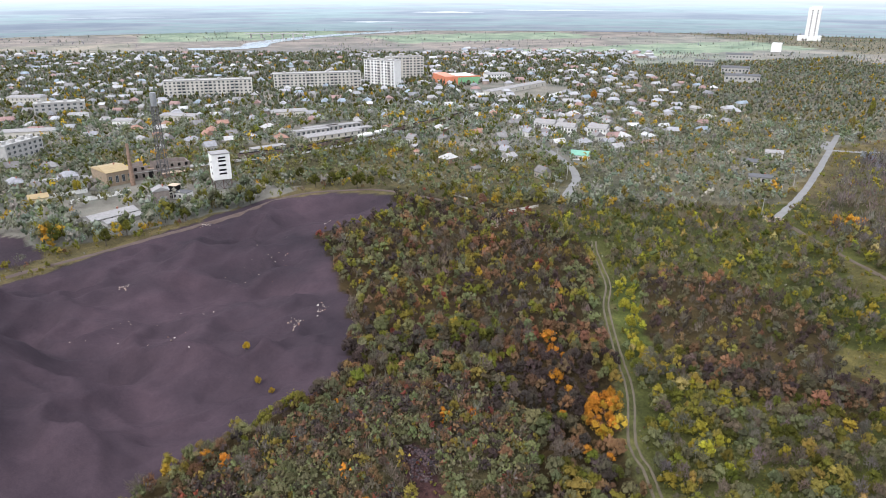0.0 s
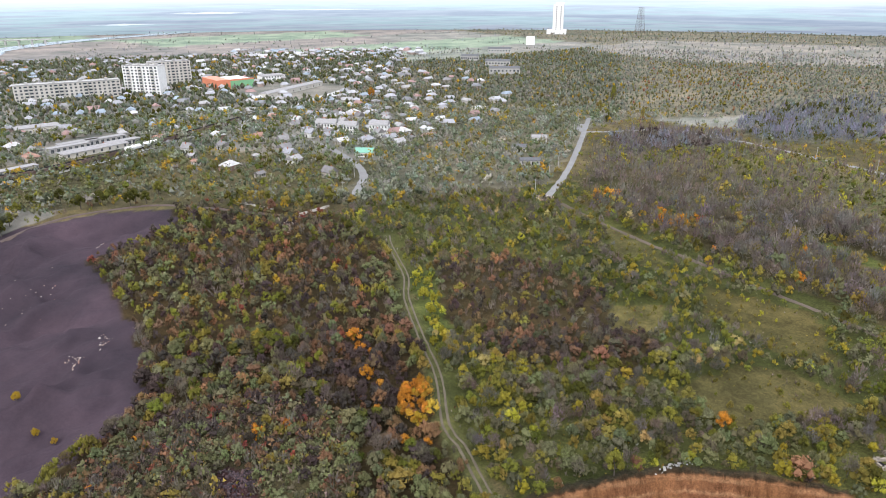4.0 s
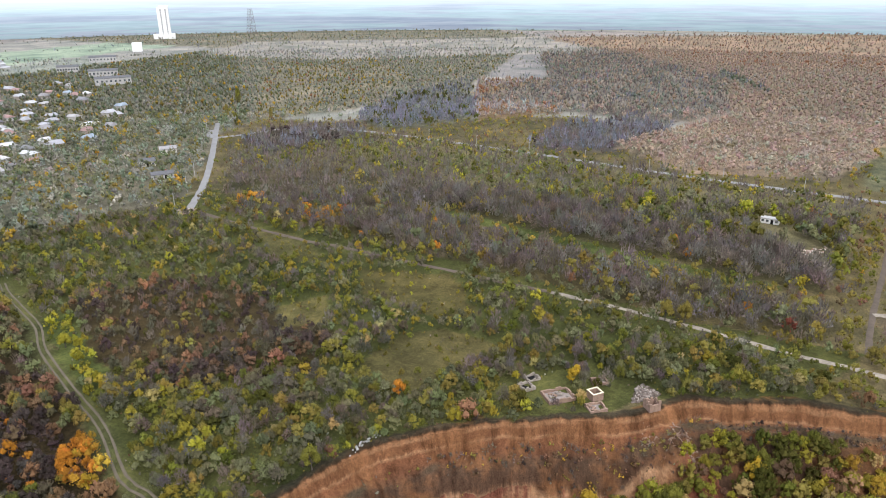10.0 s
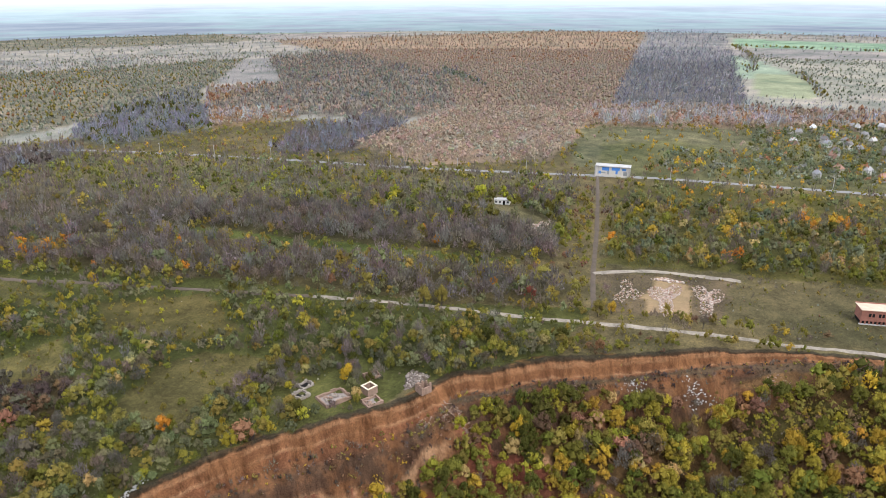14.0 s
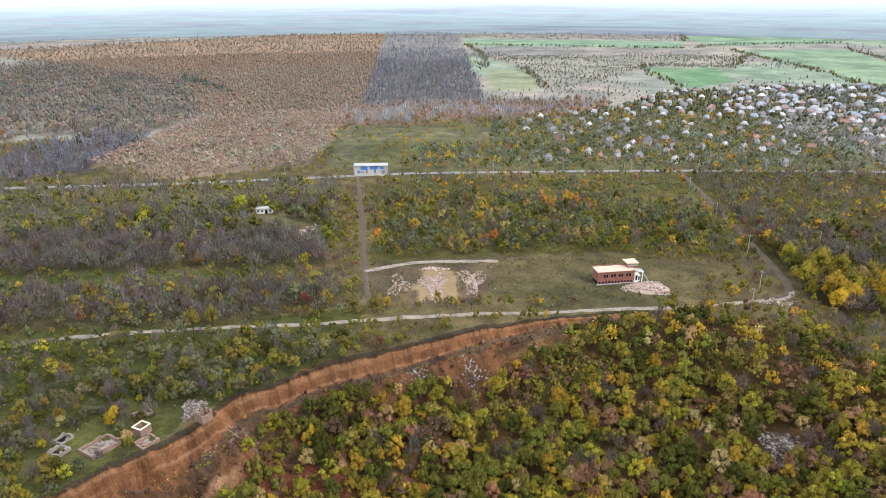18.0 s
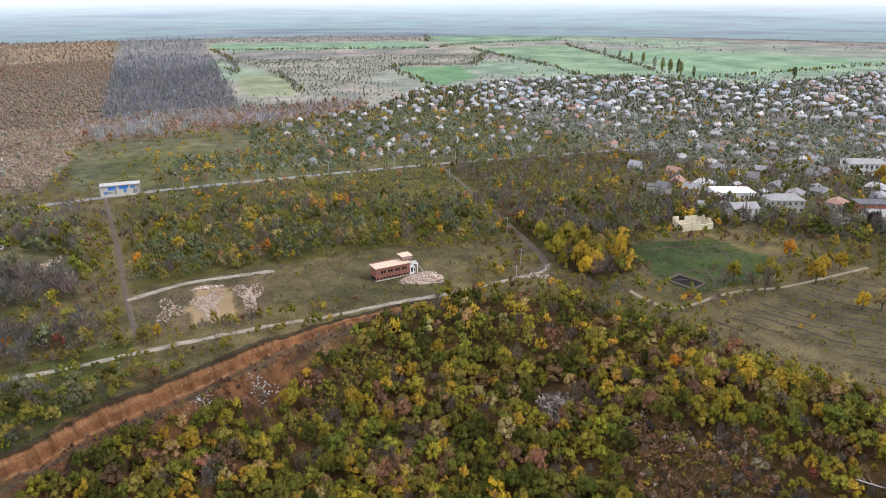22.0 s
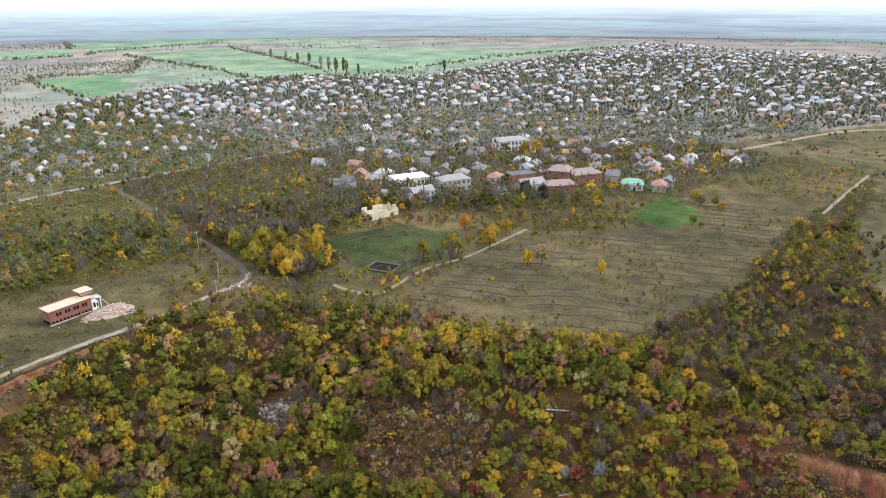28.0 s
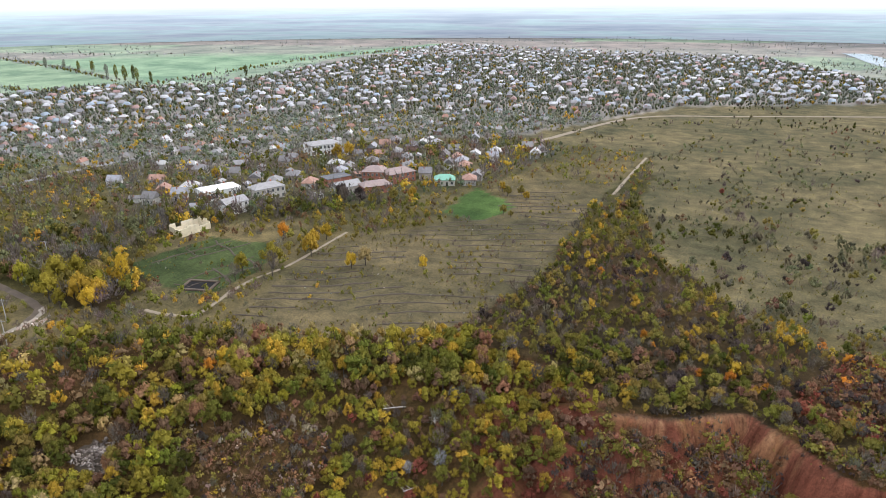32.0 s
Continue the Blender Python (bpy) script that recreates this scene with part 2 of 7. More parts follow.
# ------------------------------------------------------------------ building helpers
def mesh_from(name, verts, tris, mats=(), tint=None, smooth=False):
    """A mesh from arrays of points and triangles, with an optional tint for each point."""
    verts, tris = np.asarray(verts, np.float32).reshape(-1, 3), np.asarray(tris, np.int32).reshape(-1, 3)
    me = bpy.data.meshes.new(name)
    me.vertices.add(len(verts))
    me.vertices.foreach_set("co", verts.ravel())
    me.loops.add(tris.size)
    me.loops.foreach_set("vertex_index", tris.ravel())
    me.polygons.add(len(tris))
    me.polygons.foreach_set("loop_start", np.arange(0, tris.size, 3, dtype=np.int32))
    if smooth:
        me.polygons.foreach_set("use_smooth", np.ones(len(tris), bool))
    for m in mats:
        me.materials.append(m)
    if tint is not None:
        a = me.color_attributes.new("tint", "FLOAT_COLOR", "POINT")
        a.data.foreach_set("color", np.c_[np.asarray(tint, np.float32).reshape(-1, 3), np.ones(len(verts), np.float32)].ravel())
    me.update(calc_edges=True)
    return me


def part(name, bm, material, parent=None, label=""):
    """Links a bmesh as one mesh object, under a thing or a part."""
    me = bpy.data.meshes.new(name)
    bm.to_mesh(me)
    bm.free()
    me.materials.append(material)
    ob = new(name, me)
    ob.parent = parent
    return tagged(ob, label)


def share(name, src, parent, m):
    """Another piece on the mesh of src."""
    ob = new(name, src.data)
    ob.parent = parent
    ob.matrix_basis = m
    return ob


def box(x0, y0, z0, x1, y1, z1, bevel=0.0, bm=None):
    bm = bm or bmesh.new()
    r = bmesh.ops.create_cube(bm, size=1, matrix=Matrix.Translation(((x0 + x1) / 2, (y0 + y1) / 2, (z0 + z1) / 2)) @ Matrix.Diagonal((x1 - x0, y1 - y0, z1 - z0, 1)))
    if bevel:
        es = list({e for v in r["verts"] for e in v.link_edges})
        bmesh.ops.bevel(bm, geom=es, offset=bevel, segments=1, affect="EDGES")
    return bm


def rod(a, b, r0, r1=None, sides=6, bm=None):
    bm = bm or bmesh.new()
    a, b = Vector(a), Vector(b)
    d = b - a
    m = Matrix.Translation((a + b) / 2) @ d.to_track_quat("Z", "Y").to_matrix().to_4x4()
    bmesh.ops.create_cone(bm, cap_ends=True, segments=sides, radius1=r0, radius2=r0 if r1 is None else r1, depth=d.length, matrix=m)
    return bm


def gable(w, d, h, over=0.4, thick=0.18, bm=None, z=0.0, hip=0.0):
    """A pitched roof with its ridge along x: w long, d deep, h high, with real thickness."""
    bm = bm or bmesh.new()
    x, y = w / 2 + over, d / 2 + over
    top = []
    for dz in (0, thick):
        top.append([bm.verts.new(p) for p in ((-x, -y, z + dz), (x, -y, z + dz), (x, y, z + dz), (-x, y, z + dz), (-x + hip, 0, z + h + dz), (x - hip, 0, z + h + dz))])
    a, b = top
    for f in ((b[0], b[1], b[5], b[4]), (b[2], b[3], b[4], b[5]), (b[1], b[2], b[5]), (b[3], b[0], b[4]), (a[3], a[2], a[1], a[0]),
              (a[0], a[1], b[1], b[0]), (a[1], a[2], b[2], b[1]), (a[2], a[3], b[3], b[2]), (a[3], a[0], b[0], b[3])):
        bm.faces.new(f)
    return bm


def empty(name, label="", category="", group="", kind=""):
    return tagged(new(name), label, category, group, kind)


# ------------------------------------------------------------------ plan
def lattice(ix, iy, seed):
    h = (ix.astype(np.int64) * 374761393 + iy.astype(np.int64) * 668265263 + seed * 974711) & 0x7FFFFFFF
    h = ((h ^ (h >> 13)) * 1274126177) & 0x7FFFFFFF
    return ((h ^ (h >> 16)) & 0xFFFF) / 65535.0


def vnoise(x, y, size, seed=0, octaves=3):
    """Smooth noise from 0 to 1, with features of that size."""
    out, amp, tot = 0.0, 1.0, 0.0
    for k in range(octaves):
        u, v = x / size * 2 ** k + 1000.0, y / size * 2 ** k + 1000.0
        iu, iv = np.floor(u), np.floor(v)
        fu, fv = u - iu, v - iv
        fu, fv = fu * fu * (3 - 2 * fu), fv * fv * (3 - 2 * fv)
        a, b = lattice(iu, iv, seed + k), lattice(iu + 1, iv, seed + k)
        c, d = lattice(iu, iv + 1, seed + k), lattice(iu + 1, iv + 1, seed + k)
        out = out + amp * (a * (1 - fu) * (1 - fv) + b * fu * (1 - fv) + c * (1 - fu) * fv + d * fu * fv)
        tot += amp
        amp *= 0.5
    return out / tot


def inside(x, y, poly):
    r = np.zeros(np.shape(x), bool)
    for (ax, ay), (bx, by) in zip(poly, poly[1:] + poly[:1]):
        if ay != by:
            r ^= ((ay > y) != (by > y)) & (x < (bx - ax) * (y - ay) / (by - ay) + ax)
    return r


def away(x, y, line):
    """Distance to an open line."""
    best = np.full(np.shape(x), 1e9)
    for (ax, ay), (bx, by) in zip(line, line[1:]):
        dx, dy = bx - ax, by - ay
        k = np.clip(((x - ax) * dx + (y - ay) * dy) / (dx * dx + dy * dy), 0, 1)
        best = np.minimum(best, np.hypot(x - ax - k * dx, y - ay - k * dy))
    return best


def step(v, a, b):
    k = np.clip((v - a) / (b - a), 0, 1)
    return k * k * (3 - 2 * k)


# the sunken ground: steep banks to north and east, an easy ramp to the south-east
BANK = [(-20, 84), (20, 96), (52, 104), (69, 104), (85, 103), (104, 94), (112, 88), (126, 76), (136, 65), (146, 59), (155, 56), (173, 32), (184, 10), (195, -11), (203, -40), (206, -62)]


def wander(line, gap, amount):
    """The same line with rounded corners and small notches."""
    out = []
    for i in range(len(line) - 1):
        (ax, ay), (bx, by) = line[i], line[i + 1]
        n = max(1, int(math.hypot(bx - ax, by - ay) / gap))
        for k in range(n):
            s = math.sin(12.9 * i + 7.3 * k) * amount * (0 if i == 0 and k == 0 else 1)
            l = math.hypot(bx - ax, by - ay)
            out.append((ax + (bx - ax) * k / n - (by - ay) / l * s, ay + (by - ay) * k / n + (bx - ax) / l * s))
    return out + [line[-1]]


BANK = BANK[:2] + wander(BANK[2:], 5.5, 0.55)
RAMP = [(206, -62), (204, -85), (188, -112), (165, -126), (130, -146), (84, -168), (45, -166)]
BANK_S = [(45, -166), (38, -152), (22, -156), (14, -163), (4, -168), (-7, -160), (-18, -151), (-40, -148), (-70, -135)]
REST = [(-70, -135), (-110, -60), (-105, 20), (-70, 66), (-20, 84)]
PIT = BANK[:-1] + RAMP[:-1] + BANK_S[:-1] + REST[:-1]
SLAG = [(-330, 90), (-190, 160), (-156, 222), (-134, 262), (-86, 332), (-54, 344), (-26, 339), (-23, 313), (-54, 279), (-36, 228), (-27, 189), (-26, 172), (-30, 157), (-38, 151), (-51, 137), (-60, 125), (-66, 112), (-90, 70), (-200, 20)]
SLAG_B = [(-190, 279), (-170, 268), (-156, 250), (-166, 239), (-240, 200)]


def terrain(x, y):
    """Height of the ground."""
    x, y = np.asarray(x, float), np.asarray(y, float)
    pit = inside(x, y, PIT)
    wob = (vnoise(x, y, 14, 5) - 0.5) * 9
    dn, ds, dr, do = away(x, y, BANK), away(x, y, BANK_S), away(x, y, RAMP), away(x, y, REST)
    dn = np.maximum(dn + wob * step(dn, 3, 12), 0)
    west = 1 - step(x, 134, 150)
    prof = west * (0.19 * step(dn, 0, 3.5) + 0.12 * np.clip((dn - 3) / 5.5, 0, 1) + 0.33 * step(dn, 7.8, 12.5) + 0.36 * step(dn, 11, 32))
    prof = prof + (1 - west) * (0.18 * step(dn, 0, 3.5) + 0.28 * step(dn, 4, 16) + 0.54 * step(dn, 10, 36))
    prof = prof * (0.5 * step(ds, 0, 6) + 0.5 * step(ds, 4, 34)) * step(dr, 0, 85) * step(do, 0, 50)
    z = np.where(pit, -26.0 * prof + (vnoise(x, y, 22, 9) - 0.5) * 5 * prof, 0.0)
    edge = pit * prof * (1 - prof) * 4
    z = z + edge * ((vnoise(x, y, 8, 13) - 0.5) * (5.0 + 4.0 * (ds < 30)) + (vnoise(x, y, 3, 15) - 0.5) * 2.0) * step(dn, 3.5, 9)
    gully = (1 - np.abs(vnoise(x, y, 9, 17, 2) - 0.5) * 2) ** 3
    z = z - np.where(pit & (ds < 40), step(ds, 1, 6) * (1 - step(ds, 24, 40)), 0.0) * gully * 4.5
    slag = inside(x, y, SLAG)
    rim = away(x, y, SLAG + SLAG[:1])
    low = np.where(slag, step(rim, 0, 26), 0.0)
    ridge = np.abs(vnoise(x, y, 46, 21) - 0.5) * 2
    z = z - 7.0 * low + low * ((0.6 - ridge) * 13 + (vnoise(x, y, 15, 23) - 0.5) * 4.5 + (vnoise(x, y, 5, 25) - 0.5) * 1.6)
    crest = (1 - np.abs(vnoise(x + 9 * vnoise(x, y, 30, 35), y, 27, 29, 2) - 0.5) * 2) ** 4
    rill = (1 - np.abs(vnoise(x, y, 10, 37, 2) - 0.5) * 2) ** 4
    z = z + low * (crest * 5.0 - 1.5 + rill * 1.1)
    z = z + np.where(slag, step(rim, 3, 7) * (1 - step(rim, 16, 24)), 0.0) * (vnoise(x, y, 5, 27, 2) - 0.5) * 3.2
    for mx, my, r, h in ((-8, 126, 24, 7), (-158, 196, 15, 18), (-130, 150, 22, 20), (-112, 118, 22, 17), (-160, 110, 40, 22), (-78, 128, 10, 5)):
        z = z + h * np.exp(-((x - mx) ** 2 + (y - my) ** 2) / (r * r)) * np.where(slag, 1.0, 0.4)
    hill = np.exp(-((x - 0) ** 2 + (y - 170) ** 2) / (45.0 ** 2))
    flat = step(np.hypot(x, y), 200, 400)
    z = z + np.where(pit | slag, 0.0, 3.0 * hill * step(rim, 0, 30) + (vnoise(x, y, 30, 3) - 0.5) * 1.6 * (1 - flat))
    z = z + (vnoise(x, y, 3.2, 4, 2) - 0.5) * 0.7 * (1 - flat)
    return z


def tz(x, y):
    return float(terrain(np.array([x]), np.array([y]))[0])

# willow, sage, hay, fawn, ash, slate: paled and greyed, distance haze put into the tint
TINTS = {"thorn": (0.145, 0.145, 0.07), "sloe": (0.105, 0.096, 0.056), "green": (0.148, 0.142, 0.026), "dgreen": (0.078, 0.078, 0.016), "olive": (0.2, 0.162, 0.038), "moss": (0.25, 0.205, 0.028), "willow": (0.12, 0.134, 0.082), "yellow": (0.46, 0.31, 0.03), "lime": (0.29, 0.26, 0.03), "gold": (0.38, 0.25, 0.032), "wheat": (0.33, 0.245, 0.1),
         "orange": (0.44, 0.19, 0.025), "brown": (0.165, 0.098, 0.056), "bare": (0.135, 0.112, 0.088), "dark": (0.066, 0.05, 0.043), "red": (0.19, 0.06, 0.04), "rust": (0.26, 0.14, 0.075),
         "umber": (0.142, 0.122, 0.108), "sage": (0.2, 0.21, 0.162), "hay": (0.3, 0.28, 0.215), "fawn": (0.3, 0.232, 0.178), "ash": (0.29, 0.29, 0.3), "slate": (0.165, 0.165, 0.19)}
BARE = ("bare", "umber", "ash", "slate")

# LITTER and dense-scrub soils: leaf litter, darkened for the shade between plants
LUSH, LITTER, PLAIN, CROP = (0.068, 0.083, 0.028), (0.044, 0.033, 0.018), (0.225, 0.23, 0.21), (0.19, 0.28, 0.2)
NOWHERE = [(0, 0), (0, 0), (0, 0)]
# outline, soil, share of the ground with plants, height of the plants, kinds
ZONES = []


def zone(outline, soil, share, height, kinds):
    ZONES.append((outline, soil, share, height, kinds))


# far zones: soils and kinds paled and greyed, haze painted into the colours
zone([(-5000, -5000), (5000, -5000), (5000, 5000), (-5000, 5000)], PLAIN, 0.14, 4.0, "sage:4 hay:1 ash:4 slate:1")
zone([(-300, 60), (-100, 480), (300, 480), (480, 300), (470, -200), (300, -480), (-100, -480), (-300, -200)], (0.105, 0.09, 0.05), 0.62, 3.4, "olive:4 green:3 bare:2 brown:1 gold:0.6")
zone([(200, -465), (119, -669), (-60, -780), (-500, -900), (-700, -500), (-60, -470), (94, -450)], (0.105, 0.094, 0.056), 0.1, 3.8, "dgreen:2 sloe:3 thorn:3 dark:1.5 olive:1 brown:1 bare:1")
zone([(-1500, 1139), (-250, 1113), (287, 1116), (237, 858), (90, 508), (93, 405), (50, 334), (5, 344), (-25, 349), (-75, 352), (-92, 322), (-150, 266), (-242, 232), (-700, 200), (-1500, 500)], (0.184, 0.182, 0.169), 0.88, 6.4, "dgreen:2 willow:7 sage:6 green:1 thorn:2 gold:0.3")
zone([(-240, 420), (-75, 352), (-25, 349), (60, 310), (140, 330), (60, 430), (-60, 480)], (0.1, 0.09, 0.055), 0.9, 5.6, "dgreen:2.5 willow:6 thorn:4 green:1.5 sage:2 olive:1 gold:0.3")
zone([(194, 918), (665, 1072), (433, 453), (304, 469), (260, 451), (165, 324), (57, 306), (50, 334), (93, 405), (90, 508)], (0.128, 0.123, 0.098), 0.9, 5.6, "sage:6 willow:4 thorn:3 olive:1.5 hay:1 gold:0.35")
zone([(300, 470), (433, 453), (604, 493), (1216, 822), (1700, 1700), (500, 1700), (665, 1072)], (0.151, 0.144, 0.118), 0.85, 4.6, "sage:6 hay:2 olive:1 thorn:1 fawn:0.6")
zone([(300, 470), (420, 470), (560, 560), (700, 760), (560, 800), (420, 640)], (0.153, 0.143, 0.113), 0.7, 4.5, "hay:2 olive:3 rust:0.7 sage:4 thorn:2 gold:0.4")
zone([(45, 313), (165, 324), (185, 320), (163, 285), (181, 208), (193, 124), (197, 72), (211, 26), (173, 32), (155, 56), (126, 76), (104, 94), (52, 104), (44, 120), (60, 257)], (0.062, 0.068, 0.025), 0.84, 3.6, "thorn:6 green:4 olive:3 sloe:3 lime:0.7 moss:1 bare:3 umber:2 wheat:0.4 dgreen:2")
zone([(-23, 345), (-54, 279), (-36, 228), (-27, 172), (-38, 151), (-66, 112), (-20, 84), (44, 90), (44, 125), (53, 206), (60, 257), (45, 313)], LITTER, 0.92, 3.8, "thorn:5 green:2 olive:2 sloe:3 dgreen:1 dark:3 bare:3 brown:4 rust:0.4 gold:0.3 red:0.1")
zone([(-40, 140), (-60, 112), (-20, 84), (15, 100), (22, 130), (12, 150), (-12, 160)], (0.084, 0.074, 0.044), 0.93, 2.7, "thorn:5 olive:1 bare:3 brown:3 red:0.4 dark:3 sloe:3 orange:0.1")
zone([(-10, 126), (-6, 128), (0, 118), (2, 106), (-3, 108)], (0.05, 0.028, 0.03), 0.3, 1.6, "dark:3 red:1 brown:1")
zone([(-34, 108), (-22, 112), (-16, 100), (-24, 92)], (0.075, 0.03, 0.024), 0.4, 1.6, "red:2 brown:2 orange:0.4 olive:1")
zone([(18, 140), (40, 140), (44, 165), (30, 180), (14, 165)], LITTER, 0.95, 3.6, "dark:4 brown:1 orange:0.5")
zone([(32, 129), (41, 127), (47, 150), (38, 153)], LITTER, 0.95, 3.5, "orange:3 gold:2 rust:1.5 brown:1")
zone([(72, 237), (105, 233), (119, 194), (117, 151), (100, 138), (90, 146), (67, 158), (62, 180), (67, 211)], (0.047, 0.038, 0.021), 0.97, 3.4, "dark:4 bare:3 brown:2.5 sloe:4 olive:1 dgreen:1 rust:0.5")
zone([(60, 225), (66, 228), (66, 205), (60, 170), (54, 175), (56, 205)], LUSH, 0.7, 3.4, "lime:4 green:1")
zone([(158, 186), (175, 155), (159, 125), (146, 138), (144, 170)], (0.081, 0.071, 0.03), 0.34, 1.7, "olive:3 lime:1")
zone([(130, 137), (145, 128), (147, 107), (129, 106), (110, 109), (105, 129)], (0.078, 0.07, 0.031), 0.34, 1.7, "olive:2 green:2")
zone([(156, 252), (166, 232), (152, 192), (145, 223)], (0.104, 0.092, 0.04), 0.3, 2.0, "olive:2 green:2")
zone([(117, 183), (133, 174), (121, 156), (109, 167)], (0.104, 0.094, 0.04), 0.28, 1.9, "olive:2 green:2")
zone([(234, 393), (325, 363), (352, 243), (362, 148), (368, 62), (261, 46), (245, 53), (243, 114), (220, 214), (187, 322)], (0.12, 0.11, 0.065), 0.98, 5.4, "thorn:5 green:3 dgreen:2 olive:1 lime:0.8 bare:3 umber:4")
zone([(205, 350), (252, 325), (278, 160), (266, 116), (284, 78), (279, 54), (247, 47), (239, 107), (231, 191), (204, 267), (184, 318)], (0.072, 0.066, 0.036), 0.98, 5.4, "bare:5 umber:6 olive:1")
zone([(179, 310), (218, 247), (222, 129), (230, 45), (211, 37), (197, 72), (193, 124), (181, 208), (163, 285)], (0.072, 0.063, 0.034), 0.95, 5.2, "bare:4 umber:5 olive:2 thorn:1.5 red:0.04 orange:0.05")
zone([(222, 262), (226, 180), (232, 100), (238, 60), (244, 60), (240, 120), (236, 195), (228, 262)], LUSH, 0.25, 3.0, "green:2 olive:2")
zone([(255, 416), (311, 428), (341, 390), (326, 367), (264, 365), (240, 375)], (0.08, 0.07, 0.065), 1.0, 6.0, "dark:2 umber:3 slate:2")
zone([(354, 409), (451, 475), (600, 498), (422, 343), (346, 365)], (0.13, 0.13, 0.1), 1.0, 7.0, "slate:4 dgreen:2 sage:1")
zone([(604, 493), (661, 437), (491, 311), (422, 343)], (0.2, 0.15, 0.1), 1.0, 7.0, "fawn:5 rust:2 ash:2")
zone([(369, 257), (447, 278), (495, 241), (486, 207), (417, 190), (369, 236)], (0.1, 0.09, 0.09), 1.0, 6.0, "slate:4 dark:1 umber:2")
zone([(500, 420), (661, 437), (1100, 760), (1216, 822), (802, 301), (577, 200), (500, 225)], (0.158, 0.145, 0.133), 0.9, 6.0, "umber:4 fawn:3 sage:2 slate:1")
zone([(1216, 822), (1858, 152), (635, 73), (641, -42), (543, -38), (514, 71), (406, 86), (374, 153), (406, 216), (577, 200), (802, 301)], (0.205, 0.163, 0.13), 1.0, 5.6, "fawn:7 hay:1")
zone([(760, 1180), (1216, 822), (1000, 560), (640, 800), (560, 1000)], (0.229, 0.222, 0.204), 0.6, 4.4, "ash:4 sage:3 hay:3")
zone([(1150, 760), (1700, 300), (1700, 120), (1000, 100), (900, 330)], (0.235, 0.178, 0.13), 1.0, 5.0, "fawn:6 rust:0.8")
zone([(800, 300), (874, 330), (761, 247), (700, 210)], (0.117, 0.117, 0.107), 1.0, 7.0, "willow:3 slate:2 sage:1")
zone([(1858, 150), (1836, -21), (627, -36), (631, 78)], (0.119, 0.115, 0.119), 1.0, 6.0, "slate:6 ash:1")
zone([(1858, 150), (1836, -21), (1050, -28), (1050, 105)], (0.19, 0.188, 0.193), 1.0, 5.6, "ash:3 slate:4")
zone([(615, 93), (647, 48), (655, -36), (672, -156), (592, -136), (553, -40), (501, -32), (525, 82)], (0.21, 0.158, 0.118), 1.0, 6.5, "fawn:4 rust:0.7 ash:3")
zone([(400, 70), (525, 86), (560, -45), (395, -45)], (0.11, 0.11, 0.07), 0.25, 4.6, "gold:1 olive:2 thorn:2 fawn:1")
zone([(385, 55), (470, 60), (500, 20), (470, -20), (392, -10)], (0.092, 0.096, 0.05), 0.2, 4.6, "gold:1 olive:2 green:1")
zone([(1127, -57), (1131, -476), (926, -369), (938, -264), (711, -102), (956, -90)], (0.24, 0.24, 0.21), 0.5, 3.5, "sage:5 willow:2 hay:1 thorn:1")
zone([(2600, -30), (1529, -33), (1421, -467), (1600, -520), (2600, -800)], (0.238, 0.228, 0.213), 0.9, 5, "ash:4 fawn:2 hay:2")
zone([(1529, -33), (1421, -467), (1252, -411), (1337, -40)], CROP, 0.0, 1, "olive:1")
zone([(1603, -520), (1641, -858), (1363, -741), (1312, -477)], CROP, 0.0, 1, "olive:1")
zone([(1218, -481), (1242, -688), (898, -604), (752, -558), (746, -454), (873, -467)], (0.19, 0.27, 0.19), 0.0, 1, "olive:1")
zone([(954, -263), (942, -358), (795, -324), (744, -249)], (0.13, 0.23, 0.135), 0.0, 1, "olive:1")
zone([(1150, -680), (801, -985), (729, -1332), (684, -1230), (730, -899), (691, -562), (883, -632)], (0.19, 0.285, 0.2), 0.0, 1, "olive:1")
zone([(925, -49), (933, -103), (738, -104), (723, -46)], (0.22, 0.25, 0.17), 0.0, 1, "olive:1")
zone([(553, -40), (606, -140), (727, -230), (728, -339), (510, -346), (408, -278), (384, -203), (400, -132), (393, -49), (397, 28), (454, 21), (465, -28)], (0.11, 0.11, 0.06), 0.95, 4.8, "willow:5 dgreen:2 sage:4 thorn:3 olive:1.5 gold:1.4 rust:0.5")
zone([(366, 39), (379, -17), (388, -130), (329, -135), (256, -127), (262, -70), (259, -15), (251, 29)], (0.089, 0.084, 0.032), 0.72, 4.6, "thorn:7 willow:2 green:3 dgreen:1.5 olive:2.5 wheat:1 bare:3 rust:0.5 gold:1.2 yellow:0.2 orange:0.2")
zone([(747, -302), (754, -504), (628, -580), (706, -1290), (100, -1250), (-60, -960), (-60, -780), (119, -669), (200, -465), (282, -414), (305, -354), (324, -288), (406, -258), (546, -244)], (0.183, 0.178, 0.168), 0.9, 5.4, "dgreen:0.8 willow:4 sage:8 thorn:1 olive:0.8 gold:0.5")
zone([(393, -203), (395, -135), (297, -129), (240, -124), (225, -140), (248, -198), (324, -288), (384, -260)], (0.076, 0.066, 0.027), 0.9, 5.2, "thorn:5 olive:3 bare:5 umber:3 gold:0.8 green:2 dgreen:1.5 orange:0.1 rust:0.4 brown:1")
zone([(248, -145), (226, -128), (200, -128), (205, -150), (230, -165)], LITTER, 0.75, 6.0, "gold:2 olive:4 lime:1 green:1.5 bare:1")
